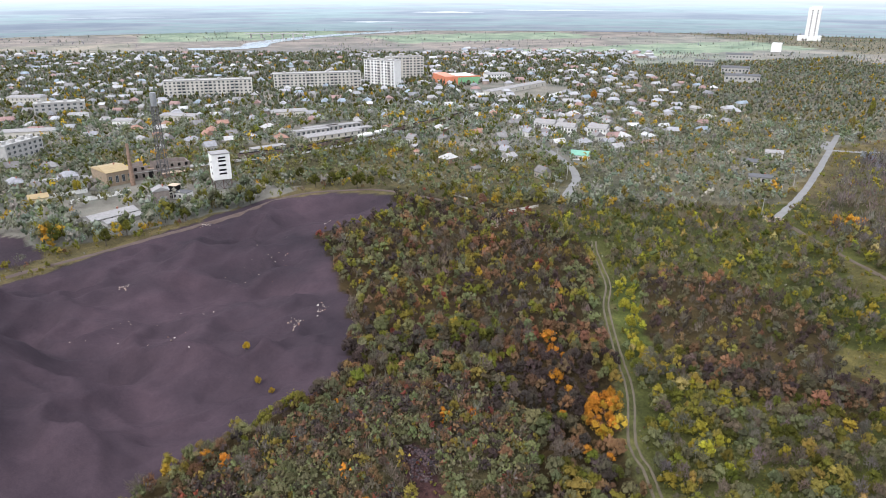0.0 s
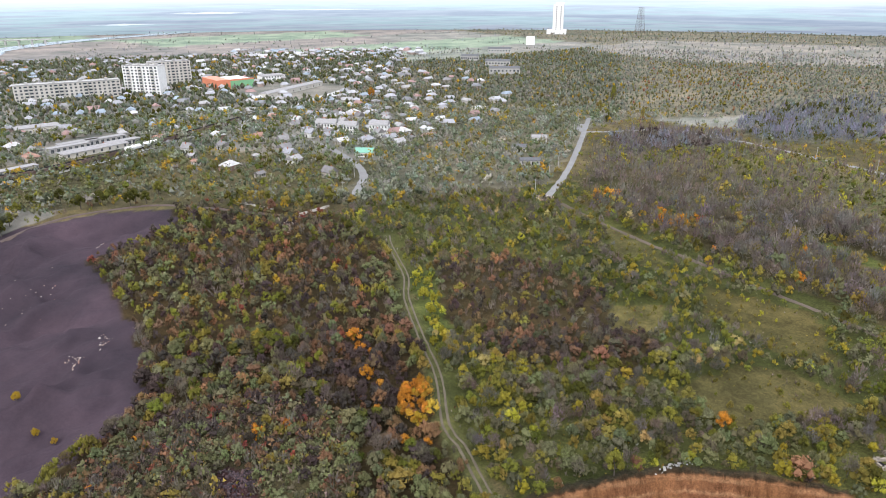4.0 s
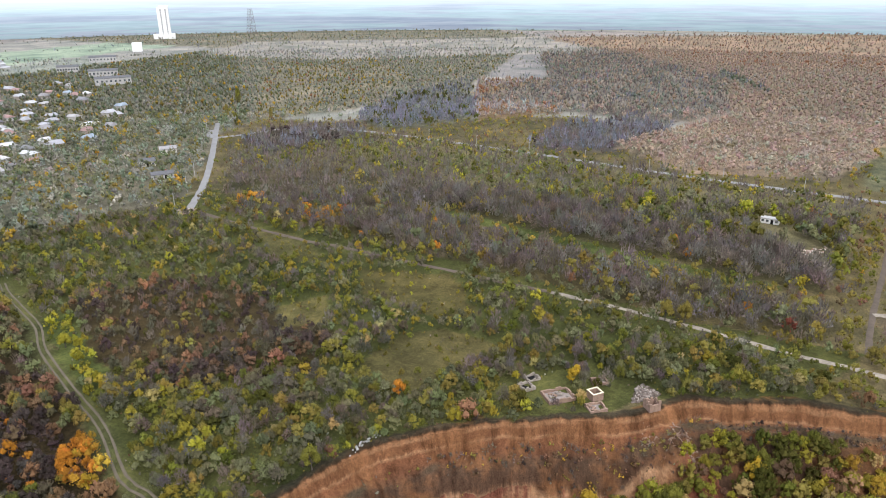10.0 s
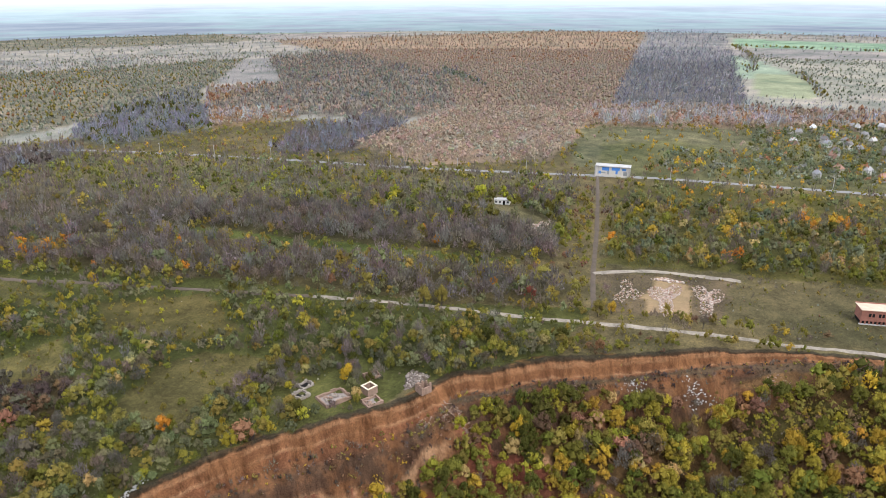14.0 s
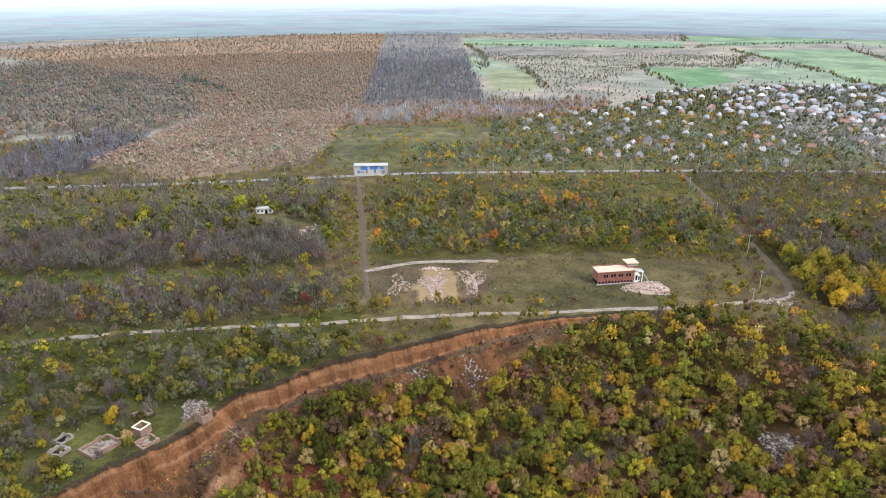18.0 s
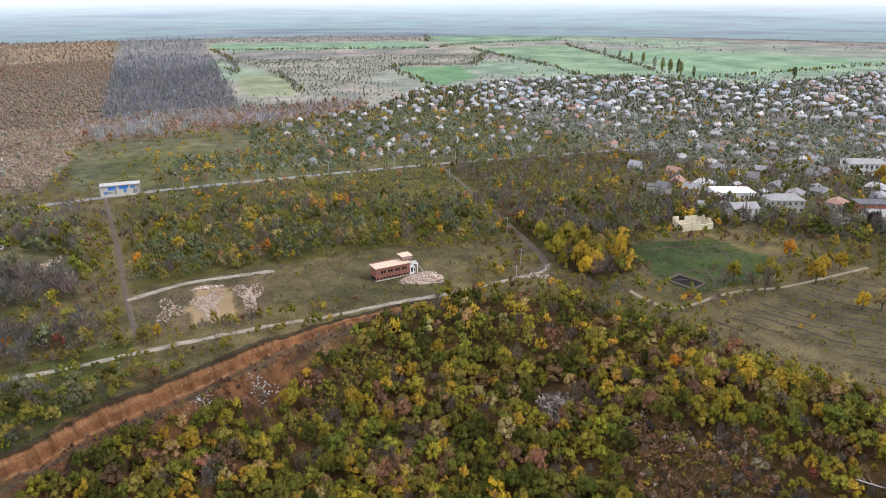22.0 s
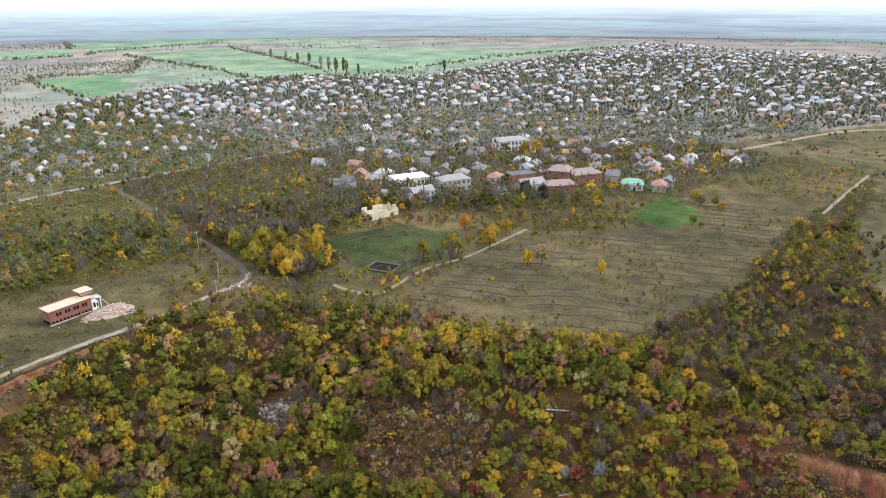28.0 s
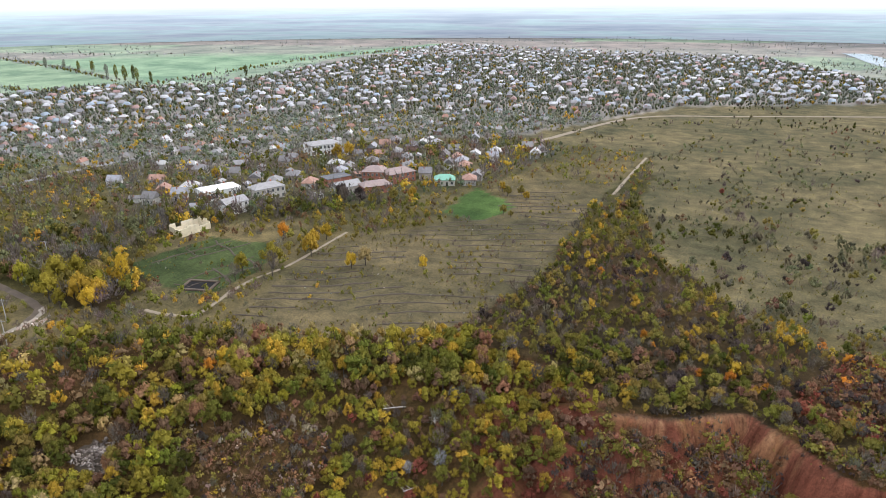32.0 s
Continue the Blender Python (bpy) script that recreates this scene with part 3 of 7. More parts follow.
zone([(351, -222), (324, -288), (305, -354), (196, -456), (142, -440), (157, -338), (203, -253), (248, -198)], (0.085, 0.08, 0.045), 0.82, 6.2, "green:2 willow:2 dgreen:2 bare:3 umber:3 brown:1 olive:2 gold:0.8 yellow:0.3")
zone([(210, -70), (256, -127), (240, -124), (262, -60), (259, -15), (251, 29), (215, -8)], (0.088, 0.078, 0.044), 0.12, 1.7, "olive:3 green:2 bare:3")
zone([(162, -146), (176, -212), (147, -266), (138, -372), (93, -355), (90, -292), (84, -233), (85, -188), (100, -153), (143, -147)], (0.1, 0.086, 0.052), 0.13, 1.9, "bare:2 olive:4 green:2 gold:0.5")
zone([(156, -279), (159, -329), (125, -308), (133, -279)], (0.058, 0.1, 0.032), 0.0, 1, "olive:1")
zone([(231, -159), (226, -200), (197, -207), (179, -182), (182, -155), (208, -154)], (0.044, 0.062, 0.026), 0.1, 1.7, "bare:2 brown:2 olive:2 green:2")
zone([(96, -300), (94, -436), (77, -515), (-60, -760), (-600, -700), (-200, -200), (-29, -230), (15, -226), (40, -226)], (0.105, 0.094, 0.056), 0.2, 3.8, "dgreen:2 sloe:3 thorn:3 dark:1.5 olive:1 brown:1 bare:1")
zone([(84, -233), (92, -313), (95, -430), (86, -432), (72, -335), (55, -285)], (0.06, 0.054, 0.022), 0.92, 3.8, "olive:3 green:2 gold:1 bare:2 dgreen:1.5 brown:1")
zone([(90, -165), (84, -233), (80, -285), (60, -285), (45, -262), (30, -250), (5, -218), (-25, -212), (-60, -205), (-60, -140)], LITTER, 0.9, 3.6, "green:3 olive:4 bare:2.5 dark:1 brown:1.5 orange:0.15 gold:0.7 dgreen:1")
zone([(-5, -172), (-45, -160), (-50, -215), (-20, -214), (-8, -190)], (0.072, 0.034, 0.018), 0.85, 2.8, "brown:3 dark:3 red:1 rust:1.2 olive:2 orange:0.2")
zone(PIT, (0.072, 0.046, 0.022), 0.92, 5.0, "dgreen:4 green:7 olive:2 lime:0.8 moss:5 gold:1.6 wheat:0.8 yellow:0.3 bare:1 brown:2 rust:0.8")
zone([(60, -70), (120, -130), (45, -160), (-60, -140), (-40, -60)], (0.072, 0.049, 0.022), 0.88, 3.8, "brown:2.5 bare:2 moss:5 green:4 orange:0.12 gold:1.4 red:0.1")
zone([(52, 104), (85, 103), (112, 88), (136, 65), (150, 57), (141, 55), (127, 62), (116, 66), (100, 58), (60, 66), (0, 70)], (0.142, 0.08, 0.036), 0.16, 1.9, "bare:3 dark:3 olive:1 brown:1")
zone([(95, 97), (112, 88), (120, 80), (112, 74), (98, 84)], (0.085, 0.059, 0.032), 0.75, 1.6, "dark:3 bare:3 olive:1")
zone([(155, 56), (173, 32), (184, 10), (195, -11), (203, -40), (206, -58), (197, -44), (187, -32), (179, -10), (175, 5), (168, 27), (162, 42)], (0.123, 0.075, 0.036), 0.3, 2.0, "bare:3 brown:3 olive:2")
zone([(168, -12), (172, -33), (176, -56), (184, -46), (179, -20)], (0.053, 0.047, 0.018), 0.85, 2.5, "olive:3 brown:2 moss:2 green:1")
zone([(138, -101), (108, -124), (94, -117), (98, -103), (110, -91)], (0.085, 0.055, 0.026), 0.97, 2.4, "brown:4 dark:1.5 rust:1.5 fawn:1 olive:2 bare:2 gold:0.3")
zone([(37, -151), (16, -161), (-7, -166), (-30, -158), (-20, -130), (10, -125), (43, -126)], (0.085, 0.049, 0.022), 0.9, 2.9, "olive:3 bare:2 green:1.5 brown:4 dark:2 rust:1 red:0.4")
zone([(241, 29), (254, -20), (216, -14), (209, 21)], (0.095, 0.077, 0.053), 0.06, 1.2, "bare:2 dark:1")
zone([(243, 11), (242, -2), (213, -2), (215, 10)], (0.257, 0.193, 0.119), 0.0, 1, "olive:1")
zone(NOWHERE, (0.12, 0.07, 0.045), 0.02, 1.0, "olive:1")
zone(NOWHERE, (0.075, 0.055, 0.038), 0.75, 1.5, "dark:3 bare:3 brown:2 olive:1 gold:0.4")
zone(SLAG, (0.054, 0.041, 0.055), 0.0, 1, "yellow:1")
zone(SLAG_B, (0.05, 0.038, 0.05), 0.0, 1, "yellow:1")


VERGES = [(0.082, 0.085, 0.038)]


def zone_of(x, y):
    z = np.zeros(np.shape(x), int)
    wx, wy = x + (vnoise(x, y, 9, 31) - 0.5) * 7, y + (vnoise(x, y, 9, 33) - 0.5) * 7
    for i, (poly, *_r) in enumerate(ZONES):
        z[inside(wx, wy, poly)] = i
    d, s, pit = away(x, y, BANK), away(x, y, BANK_S), inside(x, y, PIT)
    shelf = pit & (((d > 3.8) & (d < 8.2) & (x > 40)))
    bare = pit & (((d <= 3.8) & (x > 0)) | ((d >= 8.2) & (d < 13) & (x > 20) & (x < 142)) | ((s < 5) & (x < 34)))
    bushy = bare & (d > 3.8) & (vnoise(x, y, 7, 71) > 0.5)
    z[bare], z[shelf | bushy] = len(ZONES) - 4, len(ZONES) - 3
    return z


HIGHWAY = [(263, 467), (252, 440), (308, 427), (332, 385), (344, 330), (356, 246), (366, 150), (381, 62), (388, 20), (391, -40), (393, -90), (394, -150), (393, -203), (389, -265), (380, -330)]
TRAIL = [(62, 270), (60, 257), (58, 226), (53, 206), (50, 179), (48, 155), (43, 133), (44, 125), (44, 108)]
ROADS = []


def road(line, width, material, name, label):
    ROADS.append((line, width, material, name, label))


road([(153, 301), (185, 342), (228, 406), (255, 448), (281, 488)], 3.6, M_ASPH, "road_north", "pale broken asphalt road between autumn shrubs")
road(HIGHWAY, 4.6, M_ASPH, "road_east", "narrow grey asphalt road past the plantation")
road([(153, 301), (160, 240), (172, 190), (180, 150), (187, 118)], 2.4, M_TRAIL, "muddy_lane", "muddy lane between scrub and plantation")
road([(187, 118), (193, 78), (195, 64), (199, 26), (203, -1), (207, -39), (210, -78), (216, -114), (222, -121)], 2.3, M_DIRT, "dirt_road", "pale dirt road along the edge of the pit")
road([(216, -112), (222, -120), (242, -124), (297, -129), (375, -134), (394, -136)], 2.8, M_TRAIL, "lane_east", "brown dirt lane through dry scrub")
road([(388, 52), (302, 39), (240, 31), (210, 26)], 1.9, M_TRAIL, "lane_site", "straight brown dirt lane beside bare trees")
road([(240, 31), (250, 11), (252, -20)], 3.0, M_DIRT, "lane_rubble", "pale track along the rubble yard")
road([(190, -137), (180.5, -138.7), (173.5, -141.4), (171.8, -147), (176, -168), (174, -194), (175.7, -217), (178, -235)], 1.6, M_SAND, "lane_pond", "sandy track beside yellow trees")
road([(90, -350), (93, -400), (95, -445)], 1.8, M_SAND, "lane_field", "pale field track along scrub")
road(TRAIL, 0.65, M_RUT, "trail_rut", "worn wheel rut across the shrubby hill")
road([(x + 1.7, y) for x, y in TRAIL], 0.65, M_RUT, "trail_rut_2", "worn wheel rut beside the first")
road([(24, -182), (20, -184), (8, -183), (-3, -181), (-14, -176)], 1.3, M_SCARP, "clay_scarp", "thin dark red clay scarp above the pit")
road([(-161, 230), (-141, 253), (-100, 302), (-76, 337), (-50, 347), (-24, 344), (31, 308), (45, 313)], 3.0, M_HAUL, "haul_road", "reddish earth road round the slag dump")
road([(254, -414), (188, -432), (140, -589), (60, -640), (-47, -693), (-150, -740)], 5.0, M_SAND, "road_south", "pale road across the dry steppe")
road([(60, 330), (75, 380), (68, 440), (45, 500), (10, 560), (-60, 640)], 4.5, M_ASPH, "street_north", "grey street through the cottage quarter")


def curve_points(line, gap):
    p = [Vector((*q, 0)) for q in line]
    p = [p[0] * 2 - p[1]] + p + [p[-1] * 2 - p[-2]]
    out = []
    for i in range(1, len(p) - 2):
        n = max(2, int((p[i + 1] - p[i]).length / gap))
        for k in range(n):
            t = k / n
            out.append(0.5 * (2 * p[i] + (p[i + 1] - p[i - 1]) * t + (2 * p[i - 1] - 5 * p[i] + 4 * p[i + 1] - p[i + 2]) * t * t + (3 * p[i] - p[i - 1] - 3 * p[i + 1] + p[i + 2]) * t ** 3))
    return out + [p[-2]]


def ribbon(line, width, material, name, label, lift=0.1, kind="structure"):
    """A road that lies on the ground, with ragged edges and a shallow crown."""
    pts = curve_points(line, 3.0)
    c = np.array([(p.x, p.y) for p in pts])
    d = np.gradient(c, axis=0)
    n = np.c_[-d[:, 1], d[:, 0]] / np.maximum(np.hypot(d[:, 0], d[:, 1]), 1e-6)[:, None]
    rows, rng = [], np.random.default_rng(len(pts))
    for k in (-1.0, -0.5, 0.0, 0.5, 1.0):
        w = width / 2 * k * (1 + (rng.random(len(pts)) - 0.5) * 0.3 * (abs(k) == 1))
        q = c + n * w[:, None] if np.ndim(w) else c + n * w
        far = np.hypot(q[:, 0], q[:, 1])
        z = terrain(q[:, 0], q[:, 1]) + lift + 0.25 * step(far, 250, 700) + (0.06 if abs(k) < 1 else -0.08)
        rows.append(np.c_[q, z])
    m = len(pts)
    v = np.concatenate(rows)
    t = []
    for r in range(4):
        a = np.arange(m - 1) + r * m
        t += [np.c_[a, a + 1, a + m], np.c_[a + 1, a + m + 1, a + m]]
    return tagged(new(name, mesh_from(name, v, np.concatenate(t)[:, ::-1], [material], smooth=True)), label, "road", kind=kind)


# ------------------------------------------------------------------ ground
def build_ground():
    az = np.concatenate([np.arange(-42, 193, 0.45), np.arange(200, 315, 5.0)])
    rad = np.concatenate([[0.0], np.arange(12, 96, 6.0), np.arange(96, 215, 0.95), np.arange(215, 300, 1.4), np.arange(300, 420, 2.6), 420 * 1.022 ** np.arange(0, 115)])
    a, r = np.meshgrid(np.radians(az), rad)
    x, y = r * np.sin(a), r * np.cos(a)
    z = terrain(x, y)
    n, m = x.shape
    i = np.arange(n - 1)[:, None] * m + np.arange(m)[None]
    j = np.arange(n - 1)[:, None] * m + (np.arange(m)[None] + 1) % m
    tris = np.concatenate([np.stack([i, j + m, j], -1).reshape(-1, 3), np.stack([i, i + m, j + m], -1).reshape(-1, 3)])
    me = mesh_from("ground", np.stack([x, y, z], -1).reshape(-1, 3), tris[:, ::-1], [M_GROUND], smooth=True)
    zo = zone_of(x, y)
    soil = np.array([q[1] for q in ZONES])[zo]
    far = np.hypot(x, y)
    u, v = (x * 0.94 + y * 0.34) + vnoise(x, y, 400, 61) * 120, (y * 0.94 - x * 0.34) + vnoise(x, y, 400, 63) * 120
    pick = (lattice(np.floor(u / 420), np.floor(v / 190), 5) * 5.999).astype(int)
    # far field colours greyed, with haze put into them
    hazy_crops = np.array([(0.23, 0.23, 0.22), (0.22, 0.28, 0.22), (0.2, 0.195, 0.195), (0.26, 0.25, 0.225), (0.22, 0.24, 0.215), (0.23, 0.215, 0.21)])[pick]
    open_ = ((zo == 0) & (far > 700))[..., None]
    soil = np.where(open_, hazy_crops, soil)
    humus = (away(x, y, BANK) < 1.5) & (vnoise(x, y, 6, 51) > 0.3)
    soil = np.where(humus[..., None], np.array((0.045, 0.038, 0.027)), soil)
    verge = 1 - step(away(x, y, TRAIL) + (vnoise(x, y, 5, 8) - 0.5) * 2.5, 1.2, 3.6)
    soil = soil * (1 - verge[..., None]) + np.array(VERGES[0]) * verge[..., None]
    e = 1.5
    slope = np.hypot(terrain(x + e, y) - terrain(x - e, y), terrain(x, y + e) - terrain(x, y - e)) / (2 * e)
    pit = inside(x, y, PIT)
    dn, ds = away(x, y, BANK), away(x, y, BANK_S)
    best, along, run = np.full(x.shape, 1e9), np.zeros(x.shape), 0.0
    for (ax, ay), (bx, by) in zip(BANK + BANK_S, (BANK + BANK_S)[1:]):
        l2 = (bx - ax) ** 2 + (by - ay) ** 2 + 1e-9
        k = np.clip(((x - ax) * (bx - ax) + (y - ay) * (by - ay)) / l2, 0, 1)
        d = np.hypot(x - ax - k * (bx - ax), y - ay - k * (by - ay))
        along, best = np.where(d < best, run + k * math.sqrt(l2), along), np.minimum(d, best)
        run += math.sqrt(l2)
    down = np.where(dn < ds, np.where(x > 146, np.minimum(dn * 0.8, 6.0 + dn * 0.2), dn), ds * 0.7 + 10.6) / 50
    near_n = np.where(x > 150, away(x, y, BANK) * 1.9, away(x, y, BANK))
    near = np.minimum(near_n, away(x, y, BANK_S) * 0.8) + (vnoise(x, y, 10, 57) - 0.5) * 14
    cut = np.where(pit, np.maximum(step(slope, 0.3, 0.6) * (1 - step(near, 24, 36)), 1 - step(dn, 3.0, 4.5)), 0.0)
    cut = np.stack([cut, down, along / 400], -1)
    for name, arr in (("soil", soil), ("cut", cut)):
        at = me.color_attributes.new(name, "FLOAT_COLOR", "POINT")
        at.data.foreach_set("color", np.concatenate([arr, np.ones(arr.shape[:2] + (1,))], -1).astype(np.float32).ravel())
    return tagged(new("ground", me), "dry autumn grass, litter, red pit banks and dark slag", "ground", kind="structure")


build_ground()
for line, width, material, name, label in ROADS:
    ribbon(line, width, material, name, label)

# distance: a glowing ring painted with hazy plains and sky beyond the fields
def build_backdrop():
    m, nt, b = nodes_of("hazy_distance")
    co = nt.nodes.new("ShaderNodeTexCoord").outputs["Object"]
    sep = nt.nodes.new("ShaderNodeSeparateXYZ")
    nt.links.new(co, sep.inputs[0])
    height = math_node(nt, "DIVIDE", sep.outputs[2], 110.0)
    turn = math_node(nt, "MULTIPLY", math_node(nt, "ARCTAN2", sep.outputs[0], sep.outputs[1]), 57.2958)
    mp = nt.nodes.new("ShaderNodeMapping")
    mp.inputs["Scale"].default_value = (0.0022, 0.0022, 0.085)
    nt.links.new(co, mp.inputs[0])
    mp2 = nt.nodes.new("ShaderNodeMapping")
    mp2.inputs["Scale"].default_value = (0.012, 0.012, 0.25)
    nt.links.new(co, mp2.inputs[0])
    band, strip = noise_node(nt, 1.0, 4, 0.55, mp.outputs[0]), noise_node(nt, 1.0, 5, 0.65, mp2.outputs[0])
    # haze as an emitted gradient, paler with height
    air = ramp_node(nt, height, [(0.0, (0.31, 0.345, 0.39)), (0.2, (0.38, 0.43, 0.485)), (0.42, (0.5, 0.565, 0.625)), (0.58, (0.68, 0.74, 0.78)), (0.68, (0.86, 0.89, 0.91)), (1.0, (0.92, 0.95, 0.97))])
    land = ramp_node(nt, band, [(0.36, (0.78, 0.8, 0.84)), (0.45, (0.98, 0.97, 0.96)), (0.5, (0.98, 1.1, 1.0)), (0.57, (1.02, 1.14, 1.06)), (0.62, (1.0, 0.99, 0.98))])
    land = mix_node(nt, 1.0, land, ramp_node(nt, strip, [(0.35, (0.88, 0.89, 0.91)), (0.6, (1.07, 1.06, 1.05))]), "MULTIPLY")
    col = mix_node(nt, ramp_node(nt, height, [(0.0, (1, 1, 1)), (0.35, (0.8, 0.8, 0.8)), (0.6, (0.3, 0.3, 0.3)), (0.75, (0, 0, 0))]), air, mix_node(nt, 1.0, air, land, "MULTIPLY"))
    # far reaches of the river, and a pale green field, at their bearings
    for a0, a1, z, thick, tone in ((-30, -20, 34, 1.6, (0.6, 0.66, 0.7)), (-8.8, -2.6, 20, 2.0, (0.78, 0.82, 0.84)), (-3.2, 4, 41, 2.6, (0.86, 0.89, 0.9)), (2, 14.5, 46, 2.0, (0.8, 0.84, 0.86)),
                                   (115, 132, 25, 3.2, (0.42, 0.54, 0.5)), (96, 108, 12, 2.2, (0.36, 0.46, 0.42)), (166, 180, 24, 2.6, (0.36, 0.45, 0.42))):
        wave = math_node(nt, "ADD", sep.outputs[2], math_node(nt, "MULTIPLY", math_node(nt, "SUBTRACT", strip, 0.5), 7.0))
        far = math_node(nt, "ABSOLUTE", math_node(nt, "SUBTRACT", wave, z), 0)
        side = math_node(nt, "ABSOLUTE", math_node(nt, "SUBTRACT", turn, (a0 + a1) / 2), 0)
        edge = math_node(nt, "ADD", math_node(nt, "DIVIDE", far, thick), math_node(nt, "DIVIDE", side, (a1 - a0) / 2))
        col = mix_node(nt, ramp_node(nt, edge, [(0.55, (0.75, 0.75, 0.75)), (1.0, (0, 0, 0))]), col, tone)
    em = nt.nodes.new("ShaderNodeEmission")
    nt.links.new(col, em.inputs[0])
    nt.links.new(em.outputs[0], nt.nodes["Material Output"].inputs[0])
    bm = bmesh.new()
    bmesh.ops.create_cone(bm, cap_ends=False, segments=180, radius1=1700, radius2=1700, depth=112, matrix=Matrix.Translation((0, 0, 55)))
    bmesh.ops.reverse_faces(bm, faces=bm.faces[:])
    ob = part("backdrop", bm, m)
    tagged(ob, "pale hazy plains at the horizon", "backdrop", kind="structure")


build_backdrop()

# ------------------------------------------------------------------ plants
def crown(n, seed, tall=1.0, lobes=9, leaf=0.3, twig=False, column=False, lift=0.35, shoots=0.15, boughs=0):
    """Leaf clumps of one crown of unit half-width: n triangles on the outside of uneven boughs, with gaps."""
    rng = np.random.default_rng(seed)
    dz = np.linspace(-0.55, 0.95, lobes) + rng.uniform(-0.15, 0.15, lobes)
    a = np.arange(lobes) * 2.4 + rng.uniform(-0.5, 0.5, lobes)
    r = np.sqrt(np.clip(1 - dz * dz, 0.05, 1)) * rng.uniform(0.42, 0.8, lobes) * (1.05 - 0.25 * np.maximum(dz, 0))
    c = np.c_[r * np.cos(a), r * np.sin(a), tall * (1.02 + 0.52 * dz)] + rng.normal(0, 0.06, (lobes, 3))
    s = rng.uniform(0.28, 0.5, lobes)
    if lobes == 1:
        c, s = np.array([(0.0, 0.0, 0.95 * tall)]), np.array([0.85])
    if column:
        z = np.linspace(0.3, 2 * tall - 0.3, lobes)
        c, s = np.c_[rng.normal(0, 0.1, (lobes, 2)), z], 0.55 * np.sin(np.linspace(0.5, 2.8, lobes)) + 0.15
    m = n * 4
    k = rng.choice(lobes, m, p=s ** 2 / (s ** 2).sum())
    d = rng.normal(size=(m, 3))
    d[:, 2] = np.where(d[:, 2] < -0.5, -d[:, 2] * 0.6, d[:, 2])
    d /= np.linalg.norm(d, axis=1)[:, None]
    p = c[k] + d * (s[k] * (rng.uniform(0.45, 1.25, m) if twig else rng.uniform(0.75, 1.1, m)))[:, None] * (1, 1, tall)
    deep = (np.linalg.norm((p[:, None] - c[None]) / (1, 1, tall), axis=2) / s[None]).min(1)
    keep = np.argsort(np.where(deep > (0.3 if twig else 0.7), 0, 1), kind="stable")[:n]
    p, d, k = p[keep], d[keep], k[keep]
    p[:, 2] = np.maximum(p[:, 2], 0.1)
    nrm = d + rng.normal(0, 0.4, (n, 3)) + (0, 0, lift)
    nrm /= np.linalg.norm(nrm, axis=1)[:, None]
    u = np.cross(nrm, rng.normal(size=(n, 3)))
    u /= np.linalg.norm(u, axis=1)[:, None]
    v = np.cross(nrm, u)
    sz = leaf * rng.uniform(0.6, 1.4, n)[:, None]
    tri = np.stack([p - u * sz - v * sz * 0.6, p + u * sz - v * sz * 0.5, p + v * sz * 1.1], 1)
    thin = rng.random(n) < ((0.7 if n > 20 else 0.35) if twig else shoots)  # twigs that fan outwards and up
    w = (p - (0, 0, 0.5 * tall)) * (1, 1, 0.7) + rng.normal(0, 0.25, (n, 3)) + (0, 0, 0.5)
    w /= np.linalg.norm(w, axis=1)[:, None]
    q = np.cross(w, rng.normal(size=(n, 3)))
    q *= (0.2 if twig else 0.4) / np.linalg.norm(q, axis=1)[:, None]
    tri[thin] = np.stack([p - q * sz - w * sz * 0.9, p + q * sz - w * sz * 0.9, p + w * sz * 1.9], 1)[thin]
    if twig:
        tri[~thin] = p[~thin][:, None] + (tri[~thin] - p[~thin][:, None]) * 0.6
    shade = rng.uniform(0.78, 1.22, (n, 1, 1)) * rng.uniform(0.82, 1.18, lobes)[k][:, None, None] * np.ones((1, 3, 1))
    if boughs and not twig:  # dense inner leafage of the largest boughs
        octa = np.array([(1, 0, 0), (0, 1, 0), (-1, 0, 0), (0, -1, 0), (0, 0, 1), (0, 0, -1)], float)
        face = np.array([(0, 1, 4), (1, 2, 4), (2, 3, 4), (3, 0, 4), (1, 0, 5), (2, 1, 5), (3, 2, 5), (0, 3, 5)])
        for i in np.argsort(-s)[:boughs]:
            t = rng.uniform(0, 1.57)
            q = octa * rng.uniform(0.7, 1.1, (6, 1)) * s[i] * 0.9 * (1, 1, tall)
            q = np.c_[q[:, 0] * math.cos(t) - q[:, 1] * math.sin(t), q[:, 0] * math.sin(t) + q[:, 1] * math.cos(t), q[:, 2]] + c[i]
            tri = np.concatenate([tri, q[face]])
            # inner faces tinted darker on average: inner crown shade put into the colour
            shade = np.concatenate([shade, rng.uniform(0.75, 1.1, (8, 1, 1)) * np.ones((1, 3, 1))])
    return tri, shade


LODS = {}


def template(kind, lod, i):
    key = (kind, lod, i)
    if key not in LODS:
        n, leaf = {0: (200, 0.08), 1: (52, 0.138), 2: (15, 0.2), 3: (2, 0.36), 4: (2, 0.5)}[lod]
        twig = kind == "bare"
        n, leaf = (round(n * 1.5), leaf) if twig and lod < 2 else ((0, 0, 27, 6, 6)[lod], leaf * 1.3) if twig else (n, leaf)
        LODS[key] = crown(n, 100 * lod + i + (50 if twig else 0), 1.15 if twig else 1.0, 10 if lod < 2 else (7 if lod < 3 else 4 if twig else 1), leaf * (1.7 if twig and lod < 2 else 1.3 if twig else 1), twig, lift=(0.3, 0.35, 0.5, 1.6, 2.0)[lod], shoots=(0.15, 0.12, 0.1, 0.1, 0.5)[lod], boughs=(8, 4, 2, 1, 1)[lod])
    return LODS[key]


